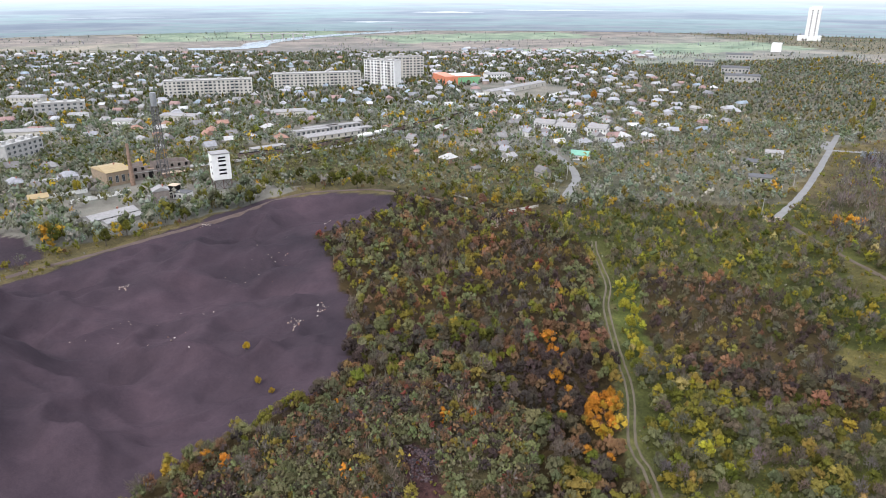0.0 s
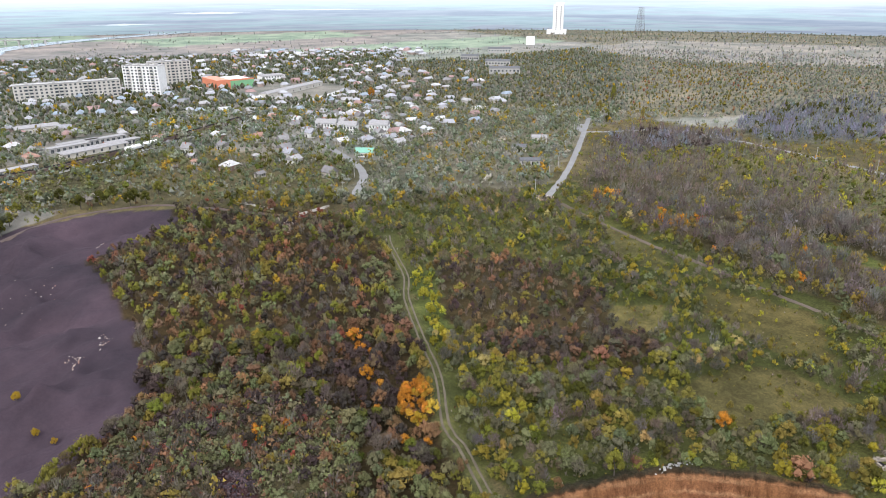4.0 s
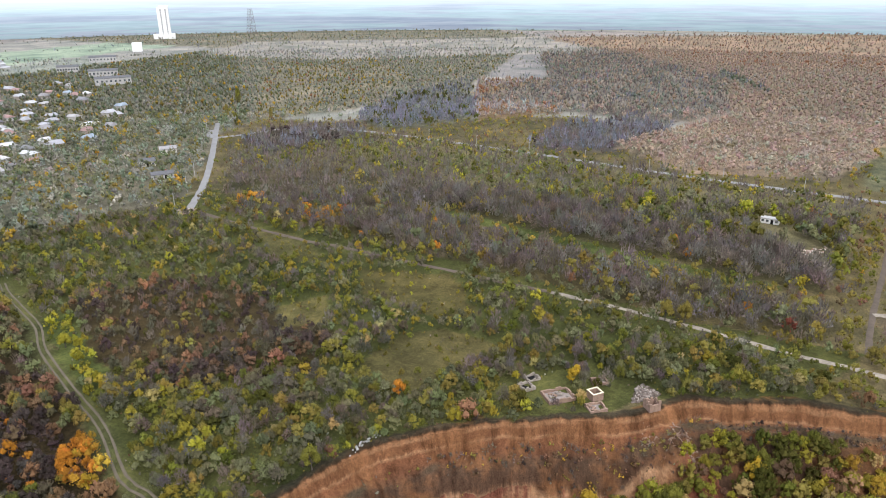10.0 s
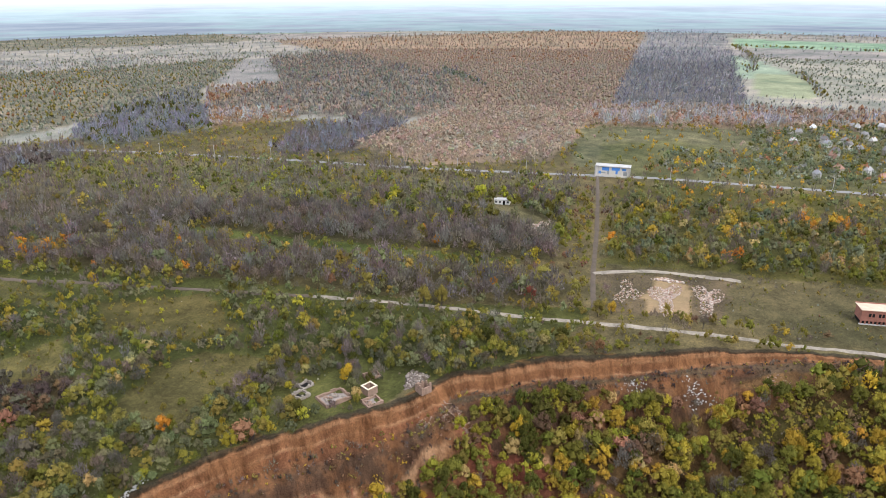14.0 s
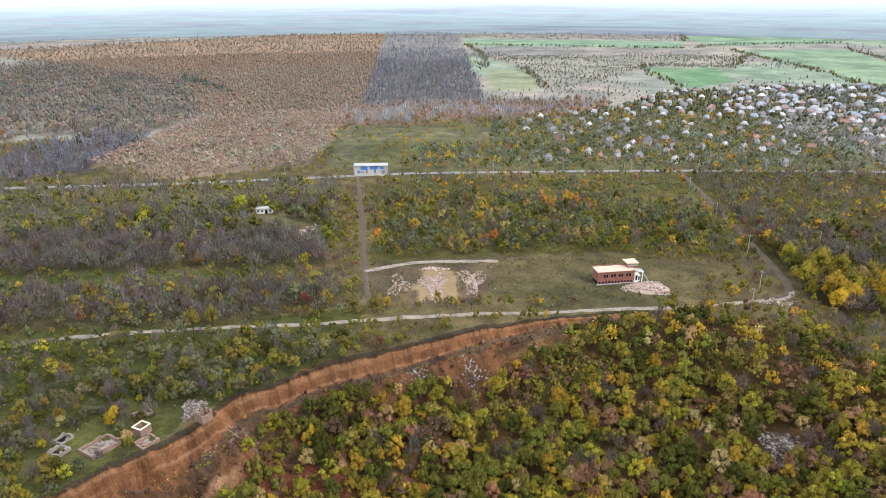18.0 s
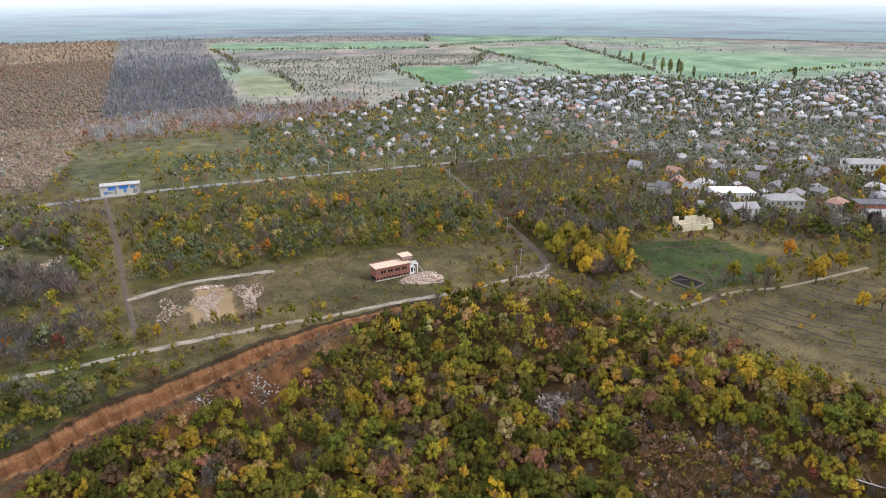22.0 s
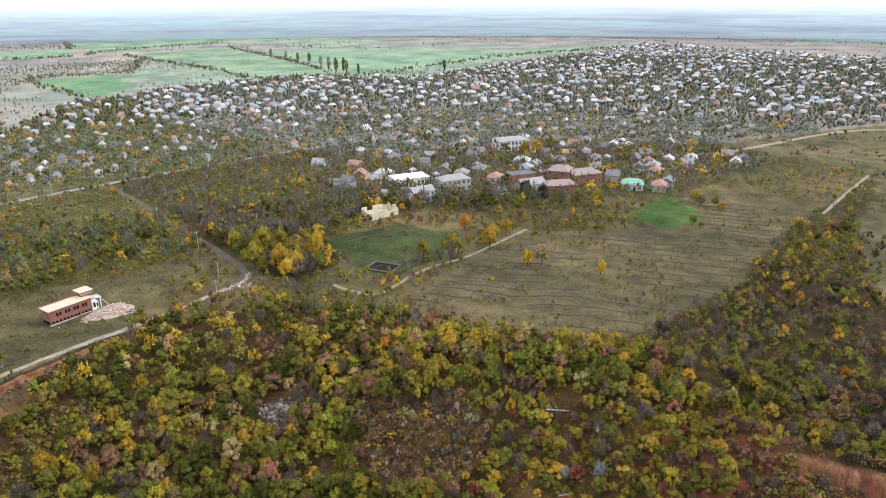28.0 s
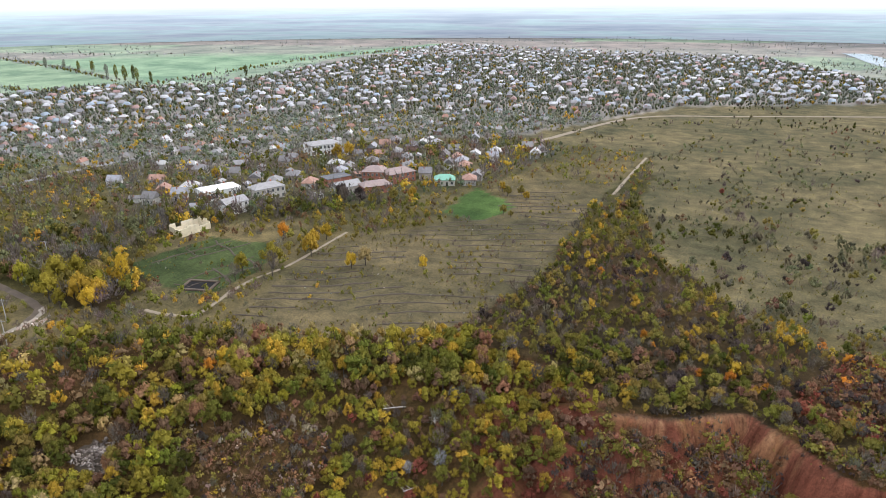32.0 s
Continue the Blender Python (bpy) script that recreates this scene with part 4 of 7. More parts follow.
def plant_cloud(name, px, py, hh, kinds, lod, label, seed):
    """Many plants that nobody could count, as one mesh."""
    rng = np.random.default_rng(seed)
    pz = terrain(px, py)
    tri, tint = [], []
    isbare = np.isin(kinds, BARE)
    var = rng.integers(0, 6, len(px))
    for b in (False, True):
        for i in range(6):
            s = np.where((isbare == b) & (var == i))[0]
            if not len(s):
                continue
            t, sh = template("bare" if b else "leaf", lod, i)
            a = rng.uniform(0, 6.28, len(s))
            ca, sa = np.cos(a)[:, None, None], np.sin(a)[:, None, None]
            w = (hh[s] * rng.uniform(0.29, 0.46, len(s)))[:, None, None]
            h = (hh[s] * 0.5)[:, None, None]
            X = (t[None, ..., 0] * ca - t[None, ..., 1] * sa) * w + px[s][:, None, None]
            Y = (t[None, ..., 0] * sa + t[None, ..., 1] * ca) * w + py[s][:, None, None]
            Z = t[None, ..., 2] * h + pz[s][:, None, None] - 0.1
            tri.append(np.stack([X, Y, Z], -1).reshape(-1, 3))
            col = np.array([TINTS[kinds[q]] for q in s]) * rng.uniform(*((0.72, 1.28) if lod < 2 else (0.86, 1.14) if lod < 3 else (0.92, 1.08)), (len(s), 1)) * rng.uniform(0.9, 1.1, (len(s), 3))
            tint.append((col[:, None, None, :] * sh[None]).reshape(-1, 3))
    v = np.concatenate(tri)
    me = mesh_from(name, v, np.arange(len(v)), [M_LEAF], np.concatenate(tint))
    return tagged(new(name, me), label, "vegetation", kind="stuff")


def pick_kinds(zo, rng, x, y):
    """Kinds by the zone's shares; the same kind tends to stand in drifts."""
    out = np.empty(len(zo), object)
    drift = vnoise(x, y, 16, 91, 2)
    for z in np.unique(zo):
        names, w = zip(*[(q.split(":")[0], float(q.split(":")[1])) for q in ZONES[z][4].split()])
        s = np.where(zo == z)[0]
        u = np.argsort(np.argsort(drift[s])) / max(1, len(s))
        u = np.where(rng.random(len(s)) < 0.4, np.clip(u + rng.normal(0, 0.06, len(s)), 0, 0.9999), rng.random(len(s)))
        out[s] = np.array(names, object)[np.searchsorted(np.cumsum(w) / sum(w), u)]
    return out


KEEP_OUT = [(-111, 339, 10), (-134, 318, 7), (-150, 292, 12)]  # x, y, radius


def scatter(r0, r1, gap, seed, az0=-40, az1=190):
    rng = np.random.default_rng(seed)
    g = np.arange(-r1, r1, gap)
    x, y = np.meshgrid(g, g)
    x, y = (x + rng.uniform(-0.46, 0.46, x.shape) * gap).ravel(), (y + rng.uniform(-0.46, 0.46, y.shape) * gap).ravel()
    r, a = np.hypot(x, y), np.degrees(np.arctan2(x, y))
    a = np.where(a < -120, a + 360, a)
    s = (r >= r0) & (r < r1) & (a > az0) & (a < az1)
    if r0 == 112:
        s &= (r > 134) | ~inside(x, y, PIT)
    x, y = x[s], y[s]
    zo = zone_of(x, y)
    dens = np.array([q[2] for q in ZONES])[zo]
    clump = vnoise(x, y, 14 if r1 < 700 else 60, 77, 2)
    s = rng.random(len(x)) < np.clip(dens + (clump - 0.5) * 1.6 * (1 - dens) * (dens > 0.03), 0, 1)
    for line, width, *_r in ROADS:
        s &= away(x, y, line) > width / 2 + 1.2
    for kx, ky, kr in KEEP_OUT:
        s &= np.hypot(x - kx, y - ky) > kr
    x, y, zo = x[s], y[s], zo[s]
    h = np.array([q[3] for q in ZONES])[zo] * (0.5 + 1.1 * rng.beta(1.7, 2.2, len(x)))
    return x, y, h, pick_kinds(zo, rng, x, y), rng


# ------------------------------------------------------------------ buildings
def front(left, right, z=None):
    """Pose with x along the front from left to right, y into the depth; and the front's length."""
    (ax, ay), (bx, by) = left, right
    a = math.degrees(math.atan2(by - ay, bx - ax))
    cx, cy = (ax + bx) / 2, (ay + by) / 2
    return pose(cx, cy, tz(cx, cy) - 0.1 if z is None else z, 0, 0, a), math.hypot(bx - ax, by - ay)


def windows(root, proto_bm, xs, zs, y, name="window", glass=M_GLASS, skip=lambda i, j: False):
    """A row and column of window pieces on one shared mesh, set into the wall plane y."""
    first = inner = None
    for j, z in enumerate(zs):
        for i, x in enumerate(xs):
            if skip(i, j):
                continue
            m = Matrix.Translation((x, y, z))
            if first is None:
                if name == "window":
                    w, h = (max(v.co.x for v in proto_bm.verts), max(v.co.z for v in proto_bm.verts))
                    bm = box(-w - 0.1, -0.13, -0.1, w + 0.1, -0.02, 0.0)
                    for q in ((-w - 0.1, 0, -w, h), (w, 0, w + 0.1, h), (-w - 0.1, h, w + 0.1, h + 0.1), (-0.04, 0, 0.04, h)):
                        box(q[0], -0.14, q[1], q[2], -0.02, q[3], 0, bm)
                    first = part(name, bm, M_FRAME, root)
                    inner = part("pane", proto_bm, glass, first)
                else:
                    first, inner = part(name, proto_bm, glass, root), None
                first.matrix_basis = m
            else:
                ob = share(name, first, root, m)
                if inner:
                    share("pane", inner, ob, Matrix())


def pane(w, h, d=0.12):
    return box(-w / 2, -d, 0, w / 2, d * 0.4, h, 0.03)


def apartment_block(left, right, depth, storeys, label, wall, bays, high=2.9, balconies=()):
    m, w = front(left, right)
    root = empty("apartment_block", label, "apartment block", "apartment blocks of the town")
    root.matrix_basis = m
    h = storeys * high + 1.2
    part("wall", box(-w / 2, 0, 0, w / 2, depth, h), wall, root)
    bm = box(-w / 2 - 0.3, -0.3, h, w / 2 + 0.3, depth + 0.3, h + 0.35)
    box(-w / 2 - 0.3, -0.3, h + 0.35, w / 2 + 0.3, 0.05, h + 0.9, 0, bm)
    box(-w / 2 - 0.3, depth - 0.05, h + 0.35, w / 2 + 0.3, depth + 0.3, h + 0.9, 0, bm)
    for k in range(4):
        x = -w / 2 + w * (k + 0.5) / 4
        box(x - 1.4, depth / 2 - 1.2, h + 0.35, x + 1.4, depth / 2 + 1.2, h + 2.2, 0, bm)
    part("roof", bm, M_CONC, root)
    gap = w / bays
    xs = [-w / 2 + gap * (i + 0.5) for i in range(bays)]
    zs = [1.9 + high * j for j in range(storeys)]
    windows(root, pane(gap * 0.42, 1.5), xs, zs, -0.03, skip=lambda i, j: i in balconies)
    if balconies:
        bm = box(-gap * 0.44, -1.1, 0, gap * 0.44, 0, 1.05, 0.05)
        windows(root, bm, [xs[i] for i in balconies], [z - 0.9 for z in zs], -0.02, "balcony", M_PANEL)
        windows(root, pane(gap * 0.7, 1.4), [xs[i] for i in balconies], [z + 0.15 for z in zs], -0.9, "balcony_window")
    return root


apartment_block((-261, 656), (-183, 674), 12, 5, "long five-storey beige panel block among trees", M_PANEL, 20, balconies=(3, 4, 9, 10, 15, 16))
apartment_block((-171, 712), (-85, 733), 12, 5, "long five-storey cream panel block with balconies", M_PANEL, 22, balconies=(2, 3, 8, 9, 14, 15, 20))
apartment_block((-83, 746), (-50, 728), 13, 9, "tall nine-storey white panel block", M_WHITE, 9, balconies=(1, 4, 7))
apartment_block((-62, 795), (-22, 806), 12, 8, "tall pale panel block behind the white one", M_PANEL, 10, balconies=(2, 5, 8))
apartment_block((-252, 392), (-246, 420), 10, 4, "four-storey grey brick block with flat roof", M_CONC, 7)
apartment_block((-330, 560), (-296, 575), 12, 3, "three-storey grey public building in the town", M_CONC, 8)


def plain_building(name, left, right, depth, h, roof_h, label, category, wall, roof, cols=5, rows=1, wsize=(1.1, 1.3), hip=0.0, door=True, sill_z=1.0, flat=False, turn=False, group=""):
    """Walls, a roof with eaves, and window openings towards the front and one end."""
    m, w = front(left, right)
    root = empty(name, label, category, group)
    root.matrix_basis = m
    bm = box(-w / 2, 0, 0, w / 2, depth, h)
    if not flat and not hip and not turn:
        for x in (-w / 2, w / 2):
            s = 0.2 if x < 0 else -0.2
            v = [bm.verts.new(p) for p in ((x, 0, h), (x, depth, h), (x, depth / 2, h + roof_h * 0.96), (x + s, 0, h), (x + s, depth, h), (x + s, depth / 2, h + roof_h * 0.96))]
            for f in ((0, 1, 2), (5, 4, 3), (0, 2, 5, 3), (2, 1, 4, 5)):
                bm.faces.new([v[i] for i in f])
    part("wall", bm, wall, root)
    if flat:
        bm = box(-w / 2 - 0.25, -0.25, h, w / 2 + 0.25, depth + 0.25, h + 0.3, 0.05)
    else:
        bm = gable(w, depth, roof_h, hip=hip) if not turn else gable(depth, w, roof_h, hip=hip)
        if turn:
            bmesh.ops.rotate(bm, verts=bm.verts[:], matrix=Matrix.Rotation(radians(90), 3, "Z"))
        bmesh.ops.translate(bm, verts=bm.verts[:], vec=(0, depth / 2, h))
    part("roof", bm, roof, root)
    xs = [-w / 2 + w * (i + 0.5) / cols for i in range(cols)]
    zs = [sill_z + (h / rows) * j for j in range(rows)]
    windows(root, pane(*wsize), xs, zs, -0.02, skip=lambda i, j: door and j == 0 and i == cols // 2)
    if door:
        part("door", box(xs[cols // 2] - 0.55, -0.08, 0, xs[cols // 2] + 0.55, 0.05, 2.1, 0.03), M_DARK, root)
    if not flat:
        part("chimney", box(w * 0.18 - 0.35, depth * 0.6 - 0.35, h + roof_h * 0.3, w * 0.18 + 0.35, depth * 0.6 + 0.35, h + roof_h + 0.8, 0.04), M_BRICK, root)
    KEEP_OUT.append((m.translation.x + (m.to_3x3() @ Vector((0, depth / 2, 0))).x, m.translation.y + (m.to_3x3() @ Vector((0, depth / 2, 0))).y, max(w, depth) * 0.55 + 1.5))
    return root


M_RGREY = grain("grey_slate_roof", (0.28, 0.268, 0.26), 0.8, 0.7, 0.3)
M_RDARK = grain("dark_felt_roof", (0.1, 0.1, 0.105), 0.8, 0.7, 0.3)
M_RPINK = grain("weathered_tile_roof", (0.27, 0.205, 0.185), 0.85, 0.7, 0.3)
M_RGREEN = grain("green_tin_roof", (0.16, 0.36, 0.26), 0.45, 0.5, 0.15)
M_RTAN = grain("tan_flat_roof", (0.55, 0.42, 0.31), 0.9, 0.4, 0.2)
M_RYEL = grain("ochre_tin_roof", (0.34, 0.25, 0.12), 0.6, 0.5, 0.25)
M_ORANGE = grain("orange_cladding", (0.62, 0.22, 0.12), 0.5, 0.5, 0.1)
M_GREEN = grain("green_cladding", (0.2, 0.42, 0.22), 0.5, 0.5, 0.1)
M_BLUE = grain("blue_paint", (0.07, 0.22, 0.6), 0.5, 0.6, 0.2)
M_STONE = choice("broken_stone", [(0.46, 0.37, 0.3), (0.33, 0.26, 0.21), (0.58, 0.52, 0.46), (0.33, 0.18, 0.13), (0.48, 0.35, 0.27), (0.4, 0.33, 0.28)], 0.95, "island", 1.0)
M_OLDGREY = grain("sooty_plaster", (0.25, 0.21, 0.185), 0.95, 0.4, 0.5, 4.0)
M_OLD = grain("weathered_brick", (0.27, 0.18, 0.13), 0.95, 0.9, 0.5, 4.0)
M_GRIT = grain("brick_grit", (0.36, 0.27, 0.21), 0.95, 0.5, 0.5, 3.0, 0.6)
M_HEAP = choice("dark_broken_stone", [(0.3, 0.25, 0.21), (0.16, 0.13, 0.11), (0.4, 0.35, 0.31), (0.12, 0.09, 0.07), (0.22, 0.18, 0.15)], 0.95, "island", 1.0)
M_SCREE = choice("purple_slag_rock", [(0.05, 0.032, 0.038), (0.07, 0.045, 0.05), (0.035, 0.026, 0.03), (0.09, 0.055, 0.055)], 0.95, "island", 1.0)
M_LIME = grain("flaking_limewash", (0.28, 0.24, 0.2), 0.95, 0.8, 0.5, 4.0)
M_HALL = grain("dusty_red_brick", (0.27, 0.115, 0.08), 0.92, 0.5, 0.4, 7.0)
M_FURROW = grain("dark_turned_earth", (0.055, 0.04, 0.025), 0.95, 0.4, 0.4, 3.0, 0.6)
M_CREAM = grain("cream_plaster", (0.68, 0.6, 0.42), 0.9, 0.6, 0.3)

# village on the far side of the pond field
plain_building("assembly_hall", (269, -239), (262, -257), 11, 5.2, 1.5, "long white hall with arched windows", "hall", M_WHITE, M_WHITE, 8, 1, (1.1, 2.6), hip=3, sill_z=1.2)
plain_building("two_storey_house", (246, -251), (240, -266.5), 9, 6.2, 2.2, "pale two-storey house with grey slate roof", "house", M_PANEL, M_RGREY, 6, 2, (1.0, 1.4), hip=4)
plain_building("two_storey_house", (241.5, -226.5), (239, -238.5), 8, 5.6, 2.2, "white two-storey house with worn slate roof", "house", M_WHITE, M_RGREY, 4, 2, (1.0, 1.3))
plain_building("boiler_house", (216.5, -281.5), (211, -294.5), 10, 3.6, 2.4, "low house with broad grey roof", "house", M_PANEL, M_RGREY, 5, 1)
plain_building("long_shed", (232, -292), (226, -306), 9, 4.2, 0.6, "dark flat-roofed shed between brick houses", "shed", M_BRICK, M_RDARK, 4, 1, flat=True)
plain_building("brick_house", (221, -309), (210, -313.5), 11, 6.2, 2.6, "two-storey red brick house with hipped pinkish roof", "house", M_BRICK, M_RPINK, 5, 2, (1.0, 1.4), hip=4.5)
plain_building("brick_house", (204.5, -311.5), (197, -327), 11, 5.6, 2.4, "red brick house with hipped weathered roof", "house", M_BRICK, M_RPINK, 5, 2, (1.0, 1.4), hip=4.5)
plain_building("brick_house", (205, -288), (196, -301), 9, 4.2, 2.2, "old brick house with brown slate roof", "house", M_BRICK, M_RPINK, 4, 1, hip=3)
plain_building("green_roofed_house", (182, -322), (172, -327), 9, 3.2, 2.4, "cottage with bright green tin roof", "house", M_PANEL, M_RGREEN, 4, 1, hip=3.5)
plain_building("school", (289, -349), (279, -368), 14, 6.4, 1.8, "white two-storey school with grey roof", "school", M_WHITE, M_RGREY, 8, 2, (1.2, 1.6), hip=5)
plain_building("garden_shed", (222, -270), (220.5, -273.5), 3.5, 3, 0.5, "small pale green flat-roofed shed", "shed", M_WHITE, M_RGREY, 1, 1, flat=True, door=False)
# ruined cottages by the north road
plain_building("derelict_cottage", (200, 421), (209, 417), 7, 3.2, 1.4, "derelict pale cottage with sagging grey roof", "cottage", M_PANEL, M_RGREY, 3, 1, (1.0, 1.4))
plain_building("derelict_cottage", (176, 399), (184, 395), 6, 3.2, 1.4, "derelict pale cottage beside a yellow tree", "cottage", M_PANEL, M_RDARK, 3, 1, (1.0, 1.4))
plain_building("derelict_cottage", (167, 366), (178, 362), 6, 2.6, 1.2, "low ruined cottage with broken roof", "cottage", M_CONC, M_RDARK, 4, 1, (0.9, 1.2))
plain_building("white_shed", (312, 90.5), (313, 83), 3.5, 2.3, 0.4, "long white flat shed in the plantation", "shed", M_WHITE, M_CONC, 4, 1, (0.9, 0.9), flat=True)
KEEP_OUT += [(303, 84, 8), (297, 76, 7), (294, 66, 6), (287, 60, 8)]
# works below the white headframe
plain_building("workshop", (-176.8, 352.9), (-167.6, 362.9), 20, 7.4, 1.4, "yellow brick workshop with ochre roof and tall windows", "workshop", M_YBRICK, M_RYEL, 4, 1, (1.5, 3.6), door=False, sill_z=1.8, hip=1)


def gutted_hall(left, right, depth, h, bays):
    """A roofless two-storey shell: broken wall tops, empty windows, a dark floor within."""
    rng = np.random.default_rng(31)
    m, w = front(left, right)
    root = empty("ruined_workshop", "roofless grey brick workshop with empty windows", "workshop")
    root.matrix_basis = m
    gap = w / bays
    for y0, y1 in ((0, 0.5), (depth - 0.5, depth)):
        for i in range(bays):
            top = h * (0.66 if i == 2 else rng.uniform(0.9, 1.0))
            part("wall", box(-w / 2 + gap * i, y0, 0, -w / 2 + gap * (i + 1) - 0.004, y1, top), M_OLDGREY, root)
    for x0, x1 in ((-w / 2, -w / 2 + 0.5), (-0.25, 0.25), (w / 2 - 0.5, w / 2)):
        part("cross_wall", box(x0, 0.51, 0, x1, depth - 0.51, h * rng.uniform(0.8, 0.97)), M_OLDGREY, root)
    part("floor", box(-w / 2 + 0.5, 0.5, 3.6, w / 2 - 0.5, depth - 0.5, 3.9), M_OLD, root, "bare upper floor with rubble")
    part("ledge", box(-w / 2, -0.2, 4.2, w / 2, -0.01, 4.5), M_CONC, root)
    xs = [-w / 2 + gap * (i + 0.5) for i in range(bays)]
    # near-black slabs painted for the shade behind the empty windows and doorway
    windows(root, pane(1.5, 1.7), xs, [5.3], -0.03, "opening", M_DARK, lambda i, j: i == 2)
    windows(root, pane(1.3, 2.2), xs, [1.2], -0.03, "opening", M_DARK, lambda i, j: i in (2, 5))
    part("doorway", box(xs[2] - 1.3, -0.12, 0, xs[2] + 1.3, 0.05, 4.6), M_DARK, root)
    shed = part("lean_to", box(-w * 0.02, -4.0, 0, w / 2, -0.22, 2.6), M_OLD, root, "low brick lean-to")
    part("lean_to_roof", box(-w * 0.02 - 0.2, -4.2, 2.6, w / 2 + 0.2, -0.22, 2.85), M_RTAN, shed)
    KEEP_OUT.extend([(m.translation.x + k, m.translation.y + k * 0.66, 9) for k in (-9, 0, 9)])


gutted_hall((-168.9, 365.2), (-143.2, 382.2), 10, 8.2, 8)
plain_building("pump_house", (-140.5, 322.5), (-134, 326), 6, 6.2, 1.8, "grey plastered pump house with pent roof", "shed", M_OLDGREY, M_RGREY, 2, 1, (0.8, 1.2), turn=True)
plain_building("lean_to_shed", (-144.6, 325), (-140.7, 322.5), 6, 3.4, 0.8, "low grey shed beside the pump house", "shed", M_CONC, M_RGREY, 2, 1, (0.7, 0.9), door=False, flat=True)
plain_building("annexe", (-135, 332), (-127, 329.5), 5, 3.4, 0.4, "low white annexe with flat roof", "shed", M_WHITE, M_RDARK, 3, 1, flat=True, door=False)
plain_building("coal_bunker", (-137.5, 334), (-133.5, 333), 4, 6.2, 0.4, "black open coal bunker on a white base", "bunker", M_DARK, M_RTAN, 2, 1, (0.6, 0.6), flat=True, door=False)
plain_building("long_store", (-155.2, 290), (-141.9, 306.8), 9, 2.0, 1.5, "long store under a holed grey slate roof", "store", M_CONC, M_RGREY, 6, 1, (0.8, 1.0))
plain_building("long_store", (-147.5, 287.5), (-137.6, 301.5), 5.5, 1.8, 1.0, "narrow store under a ribbed grey roof", "store", M_CONC, M_RGREY, 6, 1, (0.8, 1.0))
KEEP_OUT += [(-172 + 4 * k, 330 + 4 * k, 4) for k in range(4)] + [(-180, 333, 6), (-170, 345, 5), (-160, 350, 6), (-150, 362, 6), (-182, 320, 4), (-175, 326, 4), (-168, 334, 4), (-160, 318, 6), (-168, 312, 6)]
plain_building("yellow_house", (-197, 315), (-190, 319.5), 6, 4.5, 1.6, "small yellow plaster house with tin roof", "house", M_CREAM, M_RYEL, 3, 1)
plain_building("long_house", (66.5, 504), (80, 498), 9, 6.0, 2.6, "long white two-storey house with dark windows", "house", M_WHITE, M_RGREY, 7, 2, (1.0, 1.4))
plain_building("long_house", (80, 490), (92, 484), 9, 6.0, 2.6, "white two-storey house with grey slate roof", "house", M_WHITE, M_RGREY, 6, 2, (1.0, 1.4))
plain_building("long_house", (102, 486), (114, 480), 9, 6.0, 2.6, "white two-storey house among dark trees", "house", M_WHITE, M_RGREY, 6, 2, (1.0, 1.4))
plain_building("green_roofed_house", (78, 416), (88, 412), 8, 3.0, 2.2, "white cottage with dull green roof", "house", M_WHITE, M_RGREEN, 4, 1)


for l, r in (((-104, 486), (-82, 501)), ((-100, 498), (-78, 513)), ((-84, 506), (-62, 521)), ((-70, 494), (-52, 506)), ((-120, 430), (-102, 444))):
    plain_building("garage_row", l, r, 6, 2.8, 0.4, "long low row of grey garages by the railway", "garages", M_CONC, M_RGREY, 7, 1, (1.9, 2.2), flat=True, door=False, sill_z=0.1, group="garage rows")
for l, r, dp in (((330, 935), (352, 925), 14), ((408, 1030), (440, 1016), 16), ((338, 862), (366, 848), 14), ((312, 782), (346, 770), 12)):
    plain_building("factory_shed", l, r, dp, 7.0, 1.8, "long pale factory shed with low roof", "shed", M_CONC, M_RDARK, 8, 1, (1.8, 2.0), door=False, sill_z=3.0, group="factory sheds")


for l, r, dp, h, words in (((-387, 619), (-357, 619), 12, 6.5, "long grey public building with flat roof"), ((-306, 473), (-272, 482), 9, 4.5, "long grey terrace under slate roofs"),
                           ((-246, 513), (-231, 513), 9, 5.5, "white gabled house in the town"), ((-223, 545), (-193, 540), 9, 4.0, "low brown store with grey roof"), ((-296, 545), (-282, 550), 8, 4.0, "low white warehouse in the town"),
                           ((51, 794), (76, 804), 14, 6.0, "white market hall with flat roof"), ((47, 676), (109, 748), 10, 4.0, "long grey market sheds"), ((-137, 555), (-110, 565), 10, 4.5, "broad grey slate-roofed house"),
                           ((-92, 465), (-58, 492), 9, 3.0, "grey slate-roofed depot by the railway")):
    plain_building("town_building", l, r, dp, h, 1.6, words, "building", M_WHITE if "white" in words else M_PANEL, M_RGREY, 8, 1 if h < 6 else 2, (1.2, 1.5), hip=2, door=False)


def shopping_hall():
    m, w = front((3, 750), (40, 764))
    root = empty("shopping_hall", "shopping hall with orange and green cladding, white roof", "shop")
    root.matrix_basis = m
    part("wall", box(-w / 2, 0, 0, w / 2, 40, 7), M_WHITE, root)
    part("facade", box(-w * 0.15, -0.3, 0, w / 2 + 0.2, -0.02, 7.6), M_GREEN, root, "green metal cladding")
    part("facade", box(-w / 2 - 0.4, -0.3, 0, -w * 0.15, 40, 9), M_ORANGE, root, "orange metal cladding")
    part("parapet", box(-w / 2 - 0.3, -0.4, 7.7, w / 2 + 0.3, 0.4, 9.2), M_ORANGE, root, "orange parapet")
    part("roof", box(-w * 0.15, 0.4, 7.0, w / 2, 40, 7.7), M_WHITE, root)


shopping_hall()


